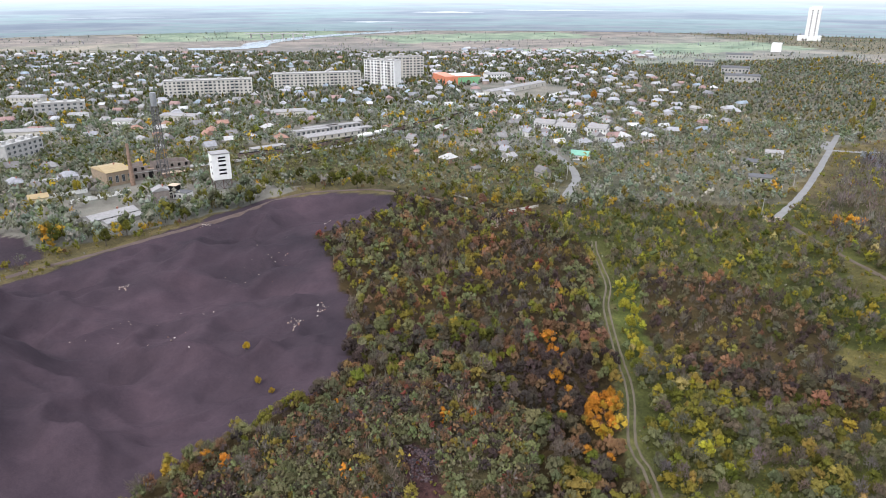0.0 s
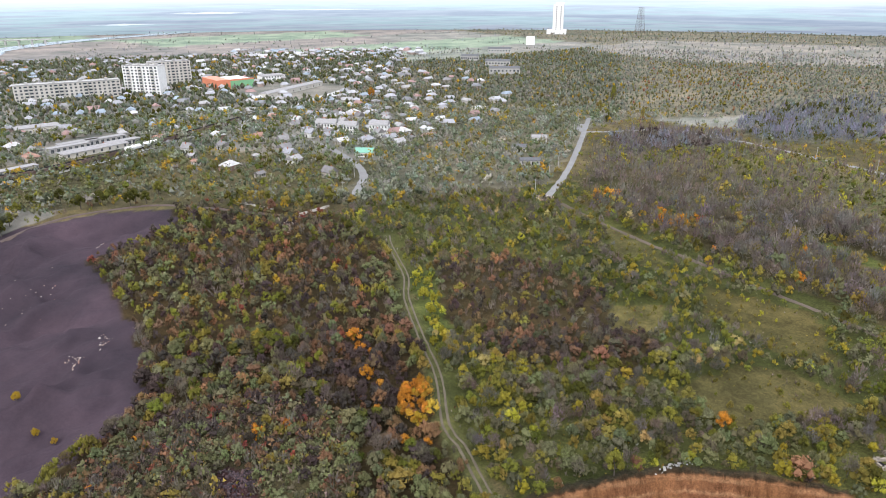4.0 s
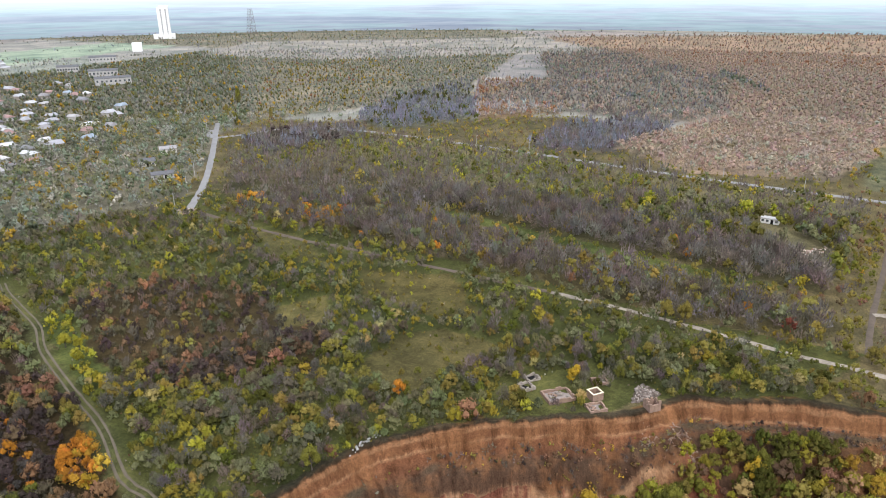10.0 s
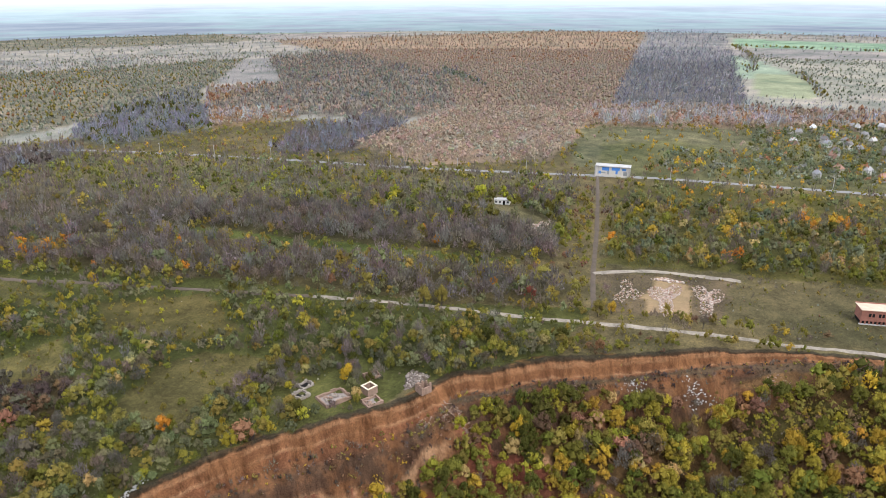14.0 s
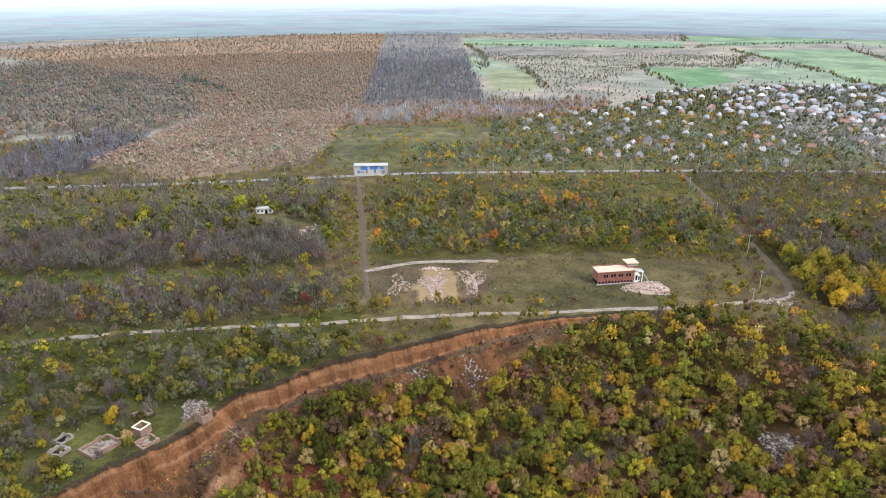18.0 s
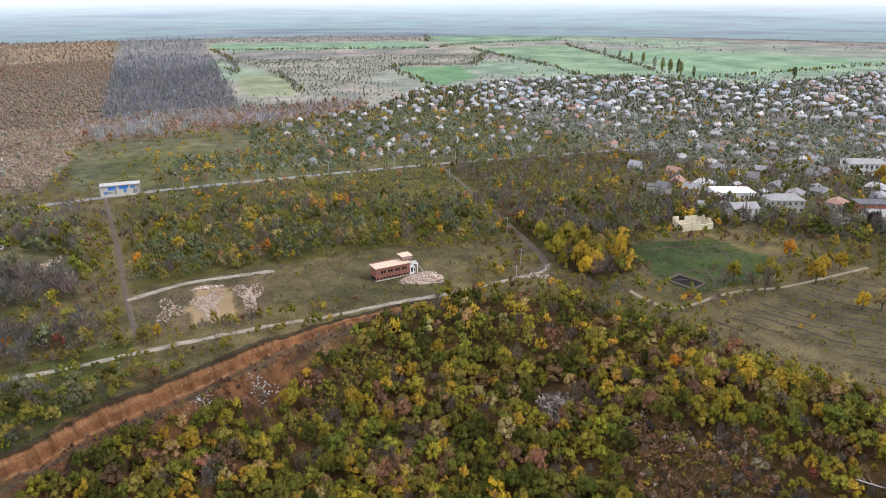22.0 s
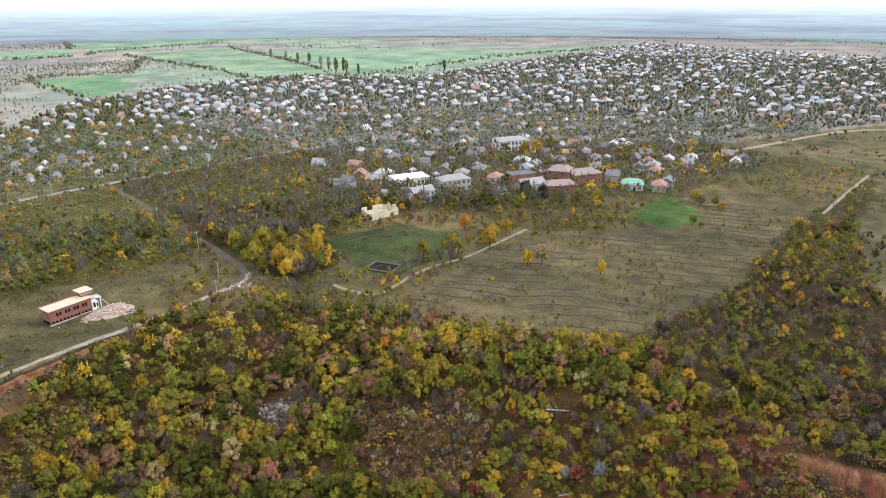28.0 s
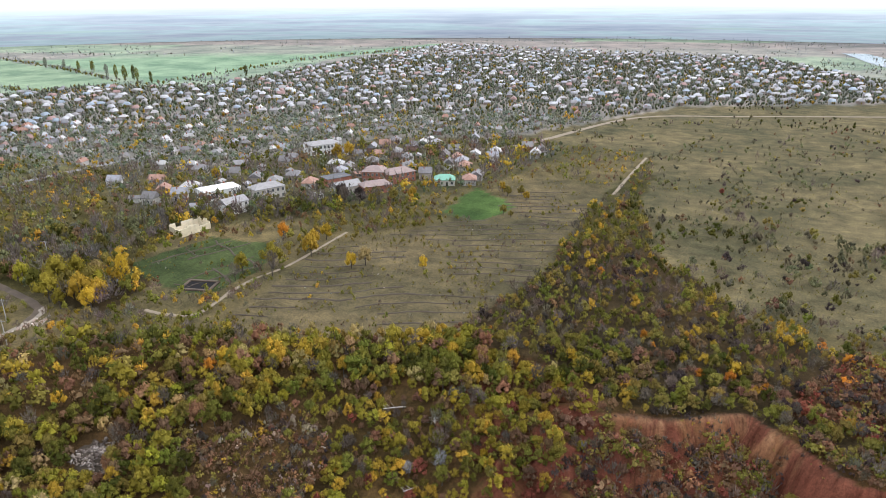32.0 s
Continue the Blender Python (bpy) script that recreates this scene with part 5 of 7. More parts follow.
def white_headframe():
    """Clad winding tower on steel legs."""
    m, w = front((-118.5, 347), (-110.5, 351.5))
    root = empty("headframe", "white clad mine headframe with dark slot openings", "headframe")
    root.matrix_basis = m
    x, d, z0, z1 = w / 2, 8.0, 5.2, 18.6
    part("cladding", box(-x, 0, z0, x, d, z1, 0.08), M_WHITE, root)
    part("roof", box(-x - 0.2, -0.2, z1, x + 0.2, d + 0.2, z1 + 0.5, 0.05), M_RGREY, root)
    bm = box(-1.9, -0.1, 0, 1.9, 0.05, 0.9, 0.03)
    zs = [16.4, 14.7, 12.4, 9.9, 8.0]
    windows(root, bm, [0.4], zs, -0.02, "louvre", M_DARK)
    windows(root, box(-0.1, -0.5, 0, 0.06, 0.5, 1.2, 0.02), [-x - 0.01], [8, 11, 14], d * 0.3, "side_opening", M_DARK)
    for px in (-x + 0.3, 0, x - 0.3):
        for py in (0.3, d - 0.3):
            part("leg", box(px - 0.2, py - 0.2, 0, px + 0.2, py + 0.2, z0), M_RUST, root)
    for a, b in ((-x + 0.3, 0), (0, x - 0.3)):
        part("brace", rod((a, 0.3, 0.2), (b, 0.3, z0 - 0.2), 0.1), M_RUST, root)
        part("brace", rod((b, 0.3, 0.2), (a, 0.3, z0 - 0.2), 0.1), M_RUST, root)
    part("infill", box(-x + 0.6, 1.6, 0, x - 0.6, d - 1, z0 - 0.02), M_CONC, root)


white_headframe()


def lattice_mast(x, y, h, base, top, head, name, label, mat):
    root = empty(name, label, "mast")
    root.location = (x, y, tz(x, y))
    corner = [(1, 1), (-1, 1), (-1, -1), (1, -1)]
    for cx, cy in corner:
        part("leg", rod((cx * base, cy * base, 0), (cx * top, cy * top, h), 0.22), mat, root)
    n = 9
    for k in range(n):
        s0, s1 = base + (top - base) * k / n, base + (top - base) * (k + 1) / n
        z0, z1 = h * k / n, h * (k + 1) / n
        bm = bmesh.new()
        for i in range(4):
            (ax, ay), (bx, by) = corner[i], corner[(i + 1) % 4]
            rod((ax * s0, ay * s0, z0), (bx * s1, by * s1, z1), 0.1, sides=4, bm=bm)
            rod((bx * s0, by * s0, z0), (ax * s1, ay * s1, z1), 0.1, sides=4, bm=bm)
            rod((ax * s1, ay * s1, z1), (bx * s1, by * s1, z1), 0.12, sides=4, bm=bm)
        part("bracing", bm, mat, root)
    if head:
        bm = bmesh.new()
        bmesh.ops.create_cone(bm, cap_ends=True, segments=12, radius1=top * 1.2, radius2=head, depth=3, matrix=Matrix.Translation((0, 0, h + 1.5)))
        part("tank_bottom", bm, M_STEEL, root)
        bm = bmesh.new()
        bmesh.ops.create_cone(bm, cap_ends=True, segments=12, radius1=head, radius2=head * 0.96, depth=4, matrix=Matrix.Translation((0, 0, h + 5)))
        part("tank", bm, M_STEEL, root)
    return root


M_MAST = grain("sooty_mast_steel", (0.12, 0.115, 0.115), 0.7, 1.5, 0.3, metal=0.3)
lattice_mast(-153, 368.7, 40, 2.3, 1.2, 1.7, "water_tower", "slender lattice water tower with grey tank", M_MAST)
lattice_mast(903, 1379, 52, 8, 3.5, 0, "steel_headframe", "dark steel lattice mine headframe in the haze", M_RUST)


def smokestack():
    root = empty("smokestack", "tapering red brick smokestack beside the workshop", "chimney")
    root.location = (-165.5, 357, tz(-165.5, 357))
    bm = rod((0, 0, 0), (0, 0, 22), 1.3, 0.7, 14)
    part("shaft", bm, M_OLD, root)
    part("band", rod((0, 0, 21), (0, 0, 22.3), 0.9, 0.9, 14), M_OLD, root)


smokestack()


def mine_tower():
    m, w = front((692, 1391), (718, 1376))
    root = empty("mine_tower", "tall white concrete mine tower with rows of windows", "tower")
    root.matrix_basis = m
    part("shaft", box(-w * 0.36, 0, 0, w * 0.36, 22, 60), M_WHITE, root)
    part("cap", box(-w * 0.2, 1, 60, w * 0.38, 21, 63), M_WHITE, root)
    part("base", box(-w * 0.75, -3, 0, w * 0.6, 25, 9), M_WHITE, root)
    windows(root, pane(2.2, 2.2, 0.3), [-3.5, 5.5], [8 + 4.6 * k for k in range(11)], -0.05)


mine_tower()


def hopper():
    m, w = front((501, 1095), (513, 1088))
    root = empty("hopper_tower", "white cube-shaped loading tower on stilts", "tower")
    root.matrix_basis = m
    part("cabin", box(-w / 2, 0, 5, w / 2, 12, 18, 0.1), M_WHITE, root)
    for x in (-w / 2 + 0.6, w / 2 - 0.6):
        for y in (0.6, 11.4):
            part("leg", box(x - 0.4, y - 0.4, 0, x + 0.4, y + 0.4, 5), M_CONC, root)


hopper()


def pavilion():
    """Low roadside building whose long wall carries a blue and white mural."""
    m, w = front((382, 52.5), (382.5, 34))
    root = empty("mural_pavilion", "roadside pavilion with a blue and white mural wall", "pavilion")
    root.matrix_basis = m
    part("wall", box(-w / 2, 0, 0, w / 2, 5.5, 6.0), M_PANEL, root)
    part("roof", box(-w / 2 - 0.4, -0.7, 6.0, w / 2 + 0.4, 5.9, 6.4, 0.05), M_CONC, root)
    for x in (-w / 2 - 0.15, w / 2 + 0.15):
        part("pier", box(x - 0.25, -0.6, 0, x + 0.25, 0.2, 6.0), M_CONC, root)
    for x0, x1, z0, z1 in ((-6.8, -2.2, 4.6, 7.0), (-0.6, 4.6, 5.0, 7.2), (2.0, 3.4, 2.6, 5.0), (-9.4, -7.4, 2.2, 4.2), (6.0, 8.6, 5.2, 6.6)):
        part("mural_panel", box(x0 * 0.85, -0.08, z0 * 0.8, x1 * 0.85, -0.01, z1 * 0.8), M_BLUE, root, "blue painted panel")
    for x0, x1, z0, z1 in ((-8.5, -4.5, 2.6, 3.6), (-3.4, -2.0, 2.2, 4.4), (7.0, 9.4, 1.8, 4.6)):
        part("mural_panel", box(x0 * 0.85, -0.07, z0 * 0.8, x1 * 0.85, -0.01, z1 * 0.8), M_STEEL, root, "grey painted panel")
    KEEP_OUT.append((384, 45, 11))


pavilion()


def brick_hall():
    """Half-demolished two-storey brick hall with a stair tower and a pile of its own rubble."""
    m, w = front((228, -54), (230.3, -67.6))
    root = empty("brick_hall", "half-demolished two-storey red brick hall with flat tan roof", "building")
    root.matrix_basis = m
    part("wall", box(-w / 2, 0, 1.25, w / 2, 5.2, 4.9, 0.04), M_HALL, root, "red brick upper storey")
    # solid near-black block for the shade under the upper storey
    part("basement", box(-w / 2 + 0.2, 0.35, 0, w / 2, 5.0, 1.25), M_DARK, root, "near-black block in place of the shade in the open basement")
    n = 12
    for i in range(n):
        x = -w / 2 + 0.3 + (w - 0.6) * i / (n - 1)
        part("pier", box(x - 0.22, 0.0, 0.25, x + 0.22, 0.4, 1.25), M_HALL, root)
    part("plinth", box(-w / 2 - 0.2, -0.25, 0, w / 2, 0.5, 0.3), M_CONC, root, "pale concrete plinth")
    part("roof", box(-w / 2 - 0.3, -0.3, 4.9, w / 2 + 0.2, 5.5, 5.15, 0.05), M_RTAN, root, "tan flat roof slab")
    part("parapet", box(-w / 2 - 0.3, 5.2, 5.15, w / 2 + 0.2, 5.5, 5.4), M_HALL, root)
    part("cornice", box(-w / 2 - 0.15, -0.17, 4.55, w / 2 + 0.1, -0.02, 4.9), M_HALL, root)
    first = [-w / 2 + 3.0 + 2.85 * k for k in range(4)]
    windows(root, box(-0.34, -0.06, 0, 0.34, 0.05, 1.15, 0.02), [x + s for x in first for s in (-0.5, 0.5)], [2.75], -0.01, "opening", M_DARK)
    windows(root, box(-0.95, -0.12, 0, 0.95, 0.02, 0.12), first, [2.6], -0.02, "sill", M_HALL)
    x = w / 2
    part("tower", box(x - 1.9, 2.2, 0, x + 1.9, 6.0, 6.6, 0.04), M_HALL, root, "brick stair tower")
    part("tower_roof", box(x - 2.3, 1.8, 6.6, x + 2.3, 6.4, 6.95, 0.05), M_RTAN, root)
    part("tower_frieze", box(x - 1.95, 2.1, 5.75, x + 1.95, 2.19, 6.2), M_CONC, root, "grey plaster band")
    part("porch_wall", box(x + 0.02, -0.3, 0, x + 1.5, 2.1, 4.0, 0.05), M_WHITE, root, "white plastered inner wall laid bare")
    part("torn_wall", box(x + 1.6, 0.4, 0, x + 2.6, 2.1, 2.9, 0.05), M_WHITE, root, "broken stub of white wall")
    slab = part("porch_roof", box(-1.7, -1.3, -0.15, 1.7, 1.3, 0.15, 0.04), M_CONC, root, "tilted concrete porch slab")
    slab.matrix_basis = pose(x + 2.0, 1.1, 4.3, 8, 10, 0)
    part("opening", box(x + 0.4, -0.38, 1.3, x + 1.1, -0.28, 3.0), M_DARK, root)
    part("opening", box(x + 1.8, 0.32, 0.9, x + 2.3, 0.42, 2.2), M_DARK, root)
    part("column", box(x + 2.9, -0.3, 0, x + 3.2, 0.0, 4.2), M_WHITE, root)
    part("beam", rod((x + 3.2, -0.3, 3.6), (x + 5.0, -1.8, 0.8), 0.2), M_CONC, root, "fallen concrete beam")
    KEEP_OUT.append((231, -62, 12))


brick_hall()


def stones(name, cx, cy, rx, ry, n, label, seed, size=(0.2, 0.8), mound=1.5, mat=None, slab=0.1, clear=False):
    """A heap of broken stone: a mound with many angular pieces lying on it."""
    rng = np.random.default_rng(seed)
    V, T = [], []
    base = np.array([(-1, -1, -1), (1, -1, -1), (1, 1, -1), (-1, 1, -1), (-1, -1, 1), (1, -1, 1), (1, 1, 1), (-1, 1, 1)], float)
    tr = np.array([(0, 2, 1), (0, 3, 2), (4, 5, 6), (4, 6, 7), (0, 1, 5), (0, 5, 4), (1, 2, 6), (1, 6, 5), (2, 3, 7), (2, 7, 6), (3, 0, 4), (3, 4, 7)])
    r, a = np.sqrt(rng.random(n)), rng.uniform(0, 6.28, n)
    r = r * (0.8 + 0.35 * np.sin(a * 3 + seed))
    x, y = cx + rx * r * np.cos(a), cy + ry * r * np.sin(a)
    g = terrain(x, y)
    for i in range(n):
        s = rng.uniform(*size) * np.array((1, 0.75, 0.55)) * rng.uniform(0.6, 1.3, 3) / 2
        if rng.random() < slab:
            s = s * np.array((2.2, 1.6, 0.4))
        rot = np.array(Euler(rng.uniform(-0.7, 0.7, 3) + (0, 0, rng.uniform(0, 6))).to_matrix())
        q = (base * s * rng.uniform(0.8, 1.15, (8, 1))) @ rot.T
        V.append(q + (x[i], y[i], g[i] + mound * max(0, 1 - r[i]) ** 1.2 + s[2] * 0.6))
        T.append(tr + 8 * i)
    if clear:
        KEEP_OUT.append((cx, cy, max(rx, ry) * 0.85))
    if mound <= 0:
        return tagged(new(name, mesh_from(name, np.concatenate(V), np.concatenate(T), [mat or M_STONE])), label, "rubble", kind="stuff")
    # the mound itself
    k, m = 24, 6
    vb = len(V) * 8
    ring = []
    for j in range(m + 1):
        f = j / m
        for i in range(k):
            t = 6.2832 * i / k
            px, py = cx + rx * f * math.cos(t), cy + ry * f * math.sin(t)
            ring.append((px, py, tz(px, py) + mound * max(0, 1 - f) ** 1.2 - 0.05 + 0.1 * (f < 1) - 0.3 * (f == 1)))
    V.append(np.array(ring))
    q = []
    for j in range(m):
        for i in range(k):
            a0, a1 = vb + j * k + i, vb + j * k + (i + 1) % k
            q += [(a0, a0 + k, a1 + k), (a0, a1 + k, a1)]
    T.append(np.array(q))
    KEEP_OUT.append((cx, cy, max(rx, ry) * 0.9))
    me = mesh_from(name, np.concatenate(V), np.concatenate(T), [mat or M_STONE, M_GRIT if mat is None else M_FURROW])
    me.polygons.foreach_set("material_index", np.r_[np.zeros(12 * n, np.int32), np.ones(len(q), np.int32)])
    me.update()
    return tagged(new(name, me), label, "rubble", kind="stuff")


stones("rubble_pile", 225, -71.5, 6.0, 8.5, 1700, "pile of pale broken brick and concrete", 3, (0.14, 0.6), mound=0.9)
stones("demolition_yard", 228, 4.5, 14, 5.5, 1500, "pale demolition rubble of a levelled building", 4, (0.12, 0.5), 0.0)
stones("demolition_yard", 231, -9, 14, 5, 900, "brown scattered rubble and slabs", 5, (0.12, 0.55), 0.0, slab=0.2)
stones("demolition_yard", 227, 17, 11, 5, 360, "dark scattered rubble on mud", 13, (0.12, 0.5), 0.0, slab=0.2)
stones("demolition_yard", 243, 5, 1.6, 6, 160, "row of white broken blocks", 14, (0.3, 0.9), 0.0)
stones("rubble_heap", 150, -86.5, 6.5, 5.0, 420, "heap of grey broken stone in the woods", 6, (0.2, 0.9), 0.5, M_HEAP, slab=0.2)
stones("rubble_heap", 24, 300, 4, 12, 200, "pale tipped rubble on the slope", 7, (0.25, 0.8), 0.0)
stones("rubble_heap", 150, 300, 6, 5, 160, "pale rubble at the road end", 8, (0.3, 0.9), 0.0)
stones("rubble_heap", 285, 62, 12, 5, 420, "pale rubble beside the plantation", 9, (0.2, 0.8), 0.0, clear=True)
stones("rubble_heap", 213, -113, 3, 8, 160, "pale stones at the track junction", 10, (0.15, 0.6), 0.0)


for k, (sx, sy, rx, ry, n) in enumerate(((-113, 222, 3, 2.5, 22), (-46, 195, 3, 6, 30), (-40, 205, 2, 8, 24), (-104, 290, 6, 1.5, 24), (-52, 300, 1.5, 8, 16), (-70, 250, 16, 24, 26), (-90, 190, 24, 24, 22))):
    stones("slag_debris", sx, sy, rx, ry, n, "pale stones strewn over the dark slag", 30 + k, (0.14, 0.5), 0.0)
stones("purple_scree", -4, 124, 7, 6, 420, "dark purple scree below the hill crest", 44, (0.2, 0.7), 0.0, M_SCREE)


def ruin(x, y, w, d, h, turn, label, wall, fill=60, notch=True, seed=1):
    """Roofless foundation: four thick broken walls with rubble inside."""
    rng = np.random.default_rng(seed)
    root = empty("ruin", label, "ruin", "foundation ruins at the pit edge")
    root.matrix_basis = pose(x, y, tz(x, y) - 0.25, 0, 0, turn)
    t = 0.4
    for x0, y0, x1, y1 in ((-w / 2, -d / 2, w / 2, -d / 2 + t), (-w / 2, d / 2 - t, w / 2, d / 2), (-w / 2, -d / 2 + t, -w / 2 + t, d / 2 - t), (w / 2 - t, -d / 2 + t, w / 2, d / 2 - t)):
        bm = bmesh.new()
        long_x = (x1 - x0) > (y1 - y0)
        n = 5
        for k in range(n):
            a, b = k / n, (k + 1) / n
            hh = h * rng.uniform(0.5 if notch else 0.97, 1.0)
            if long_x:
                box(x0 + (x1 - x0) * a, y0, 0, x0 + (x1 - x0) * b - 0.004, y1, hh, 0, bm)
            else:
                box(x0, y0 + (y1 - y0) * a, 0, x1, y0 + (y1 - y0) * b - 0.004, hh, 0, bm)
        part("wall", bm, wall, root)
    part("floor", box(-w / 2 + t, -d / 2 + t, 0, w / 2 - t, d / 2 - t, 0.3), M_DARK if not fill else M_OLDGREY, root)
    for k in range(min(fill, 14)):
        s = rng.uniform(0.25, 0.7)
        ob = part("fallen_block", box(-s, -s * 0.6, -s * 0.4, s, s * 0.6, s * 0.4, 0.05), M_LIME if k % 3 else M_OLD, root)
        ob.matrix_basis = pose(rng.uniform(-w / 2 + 1, w / 2 - 1), rng.uniform(-d / 2 + 0.9, d / 2 - 0.9), 0.35 + s * 0.3, *rng.uniform(-25, 25, 2), rng.uniform(0, 180))
    KEEP_OUT.append((x, y, max(w, d) * 0.6 + 0.8))


ruin(132, 89.5, 3.6, 3.6, 1.5, -20, "small roofless whitewashed shed ruin", M_LIME, 0, seed=1)
ruin(136.6, 91, 3.6, 3.2, 1.4, -20, "small roofless shed ruin with pale walls", M_LIME, 0, seed=2)
ruin(134, 81, 7.5, 5.6, 1.5, -30, "foundation ruin full of broken concrete", M_OLD, 14, seed=3)
ruin(139.8, 73.5, 3.2, 3.0, 2.4, -25, "square brick shaft with a pale rim", M_OLD, 0, notch=False, seed=4)
rim = part("rim", box(-1.65, -1.55, 2.4, 1.65, -1.15, 2.55), M_CREAM, bpy.data.objects["ruin.003"], "pale concrete rim")
for q in ((-1.65, 1.15, 1.65, 1.55), (-1.65, -1.15, -1.25, 1.15), (1.25, -1.15, 1.65, 1.15)):
    part("rim", box(q[0], q[1], 2.4, q[2], q[3], 2.55), M_CREAM, rim.parent, "pale concrete rim")
ruin(135.8, 70.8, 4.6, 4.0, 1.3, -35, "dark cellar pit behind crumbling concrete walls", M_OLD, 4, seed=8)
ruin(147.4, 76.6, 4.2, 3.2, 1.3, -40, "broken brick shed ruin in weeds", M_OLD, 5, seed=5)
ruin(144.8, 60.2, 3.2, 3.0, 2.9, -30, "toppling brick house stump above the bank", M_OLD, 6, seed=6)
for kx, ky, kr in ((136, 84, 6), (130, 84, 5), (141, 68, 5), (146, 67, 4), (129, 92, 4), (140, 86, 4), (149, 63, 4)):
    KEEP_OUT.append((kx, ky, kr))
ruin(240.5, -203, 15, 9, 4.6, -97, "roofless cream plaster shell of a house", M_CREAM, 6, seed=7)
stones("rubble_heap", 149.5, 64.5, 4.5, 3.0, 420, "collapsed brick and timber above the bank", 11, (0.15, 0.8), 0.35, M_HEAP, slab=0.4)
for k, (sx, sy, rx, ry, n) in enumerate(((181, -8, 3, 6, 110), (187, -30, 4, 7, 140), (176, 8, 2.5, 5, 80), (168, 24, 2, 4, 60), (88, 103.5, 6, 1.0, 60), (140, 58, 3, 3, 50))):
    stones("bank_debris", sx, sy, rx, ry, n, "broken brick and rubbish tipped down the bank", 50 + k, (0.15, 0.5), 0.0, M_OLD if k % 2 else M_CONC)
stones("rubble_heap", 146, 51, 3.0, 6.0, 120, "fallen timber and brick on the bank", 12, (0.2, 0.7), 0.0, M_OLD, slab=0.5)


# furrows of the abandoned field and ditches of the wet meadow
FIELD_S = [(162, -146), (176, -212), (147, -266), (138, -372), (93, -355), (90, -292), (84, -233), (85, -188), (100, -153), (143, -147)]
WET = [(231, -159), (226, -200), (197, -207), (179, -182), (182, -155), (208, -154)]
rng_f = np.random.default_rng(8)


def furrows(poly, heading, gap, width, label):
    """Broken dark ridges that cross a field, each following the lie of the land."""
    u = np.array((math.cos(radians(heading)), math.sin(radians(heading))))
    n = np.array((-u[1], u[0]))
    mid = np.mean(np.array(poly), 0)
    for k in range(-14, 15):
        s = np.arange(-130, 131, 4.0)
        p = mid + u * s[:, None] + n * (k * gap)
        p = p + n * ((vnoise(p[:, 0], p[:, 1], 40, 41) - 0.5) * gap * 1.6 + (vnoise(p[:, 0], p[:, 1], 9, 43) - 0.5) * 2.2)[:, None]
        ok = inside(p[:, 0], p[:, 1], poly) & (vnoise(p[:, 0], p[:, 1], 26, 45) > 0.42)
        run = []
        for q, o in zip(p, ok):
            if o:
                run.append((float(q[0]), float(q[1])))
            if (not o or q is p[-1]) and run:
                if len(run) > 3:
                    ribbon(run, width * rng_f.uniform(0.7, 1.3), M_FURROW, "furrow", label, 0.12)
                run = []


furrows(FIELD_S, 30, 6.5, 1.2, "dark furrow across the abandoned field")
furrows(WET, 75, 8.0, 0.9, "dark drainage ditch in the wet meadow")
furrows(WET, -15, 14.0, 0.8, "dark drainage ditch in the wet meadow")


def basin():
    root = empty("basin", "dark sunken basin with earth banks in the wet meadow", "basin")
    root.matrix_basis = pose(189, -160, tz(189, -160), 0, 0, 20)
    part("water", box(-5, -3.5, 0.02, 5, 3.5, 0.1), M_DARK, root, "dark standing water")
    for x0, y0, x1, y1 in ((-6, 3.5, 6, 4.6), (-6, -4.6, 6, -3.5), (-6, -3.5, -5, 3.5), (5, -3.5, 6, 3.5)):
        part("bank", box(x0, y0, -0.3, x1, y1, 0.55, 0.2), M_TRAIL, root)
    KEEP_OUT.append((189, -160, 8))


basin()


# ------------------------------------------------------------------ cottages, counted
def cottage(name, w, d, h, rh, label, wall, roof, hip=0.0):
    root = empty(name, label, "cottage", "cottages of the villages")
    bm = box(-w / 2, -d / 2, -0.4, w / 2, d / 2, h)
    if not hip:
        for x, s in ((-w / 2, 0.2), (w / 2, -0.2)):
            v = [bm.verts.new(p) for p in ((x, -d / 2, h), (x, d / 2, h), (x, 0, h + rh * 0.95), (x + s, -d / 2, h), (x + s, d / 2, h), (x + s, 0, h + rh * 0.95))]
            for f in ((0, 1, 2), (5, 4, 3), (0, 2, 5, 3), (2, 1, 4, 5)):
                bm.faces.new([v[i] for i in f])
    part("wall", bm, wall, root)
    bm = gable(w, d, rh, hip=hip)
    bmesh.ops.translate(bm, verts=bm.verts[:], vec=(0, 0, h))
    part("roof", bm, roof, root)
    windows(root, pane(0.9, 1.2), [-w * 0.3, w * 0.05, w * 0.32], [1.0], -d / 2 - 0.02)
    side = part("window", box(-0.1, -0.45, 0, 0.06, 0.45, 1.2, 0.02), M_GLASS, root)
    side.matrix_basis = Matrix.Translation((-w / 2 - 0.02, 0, 1.0))
    part("door", box(w * 0.18 - 0.45, d / 2 - 0.04, 0, w * 0.18 + 0.45, d / 2 + 0.08, 2.0, 0.02), M_DARK, root)
    part("chimney", box(w * 0.1 - 0.25, 0.6, h + rh * 0.4, w * 0.1 + 0.25, 1.1, h + rh + 0.6, 0.03), M_BRICK, root)
    return root


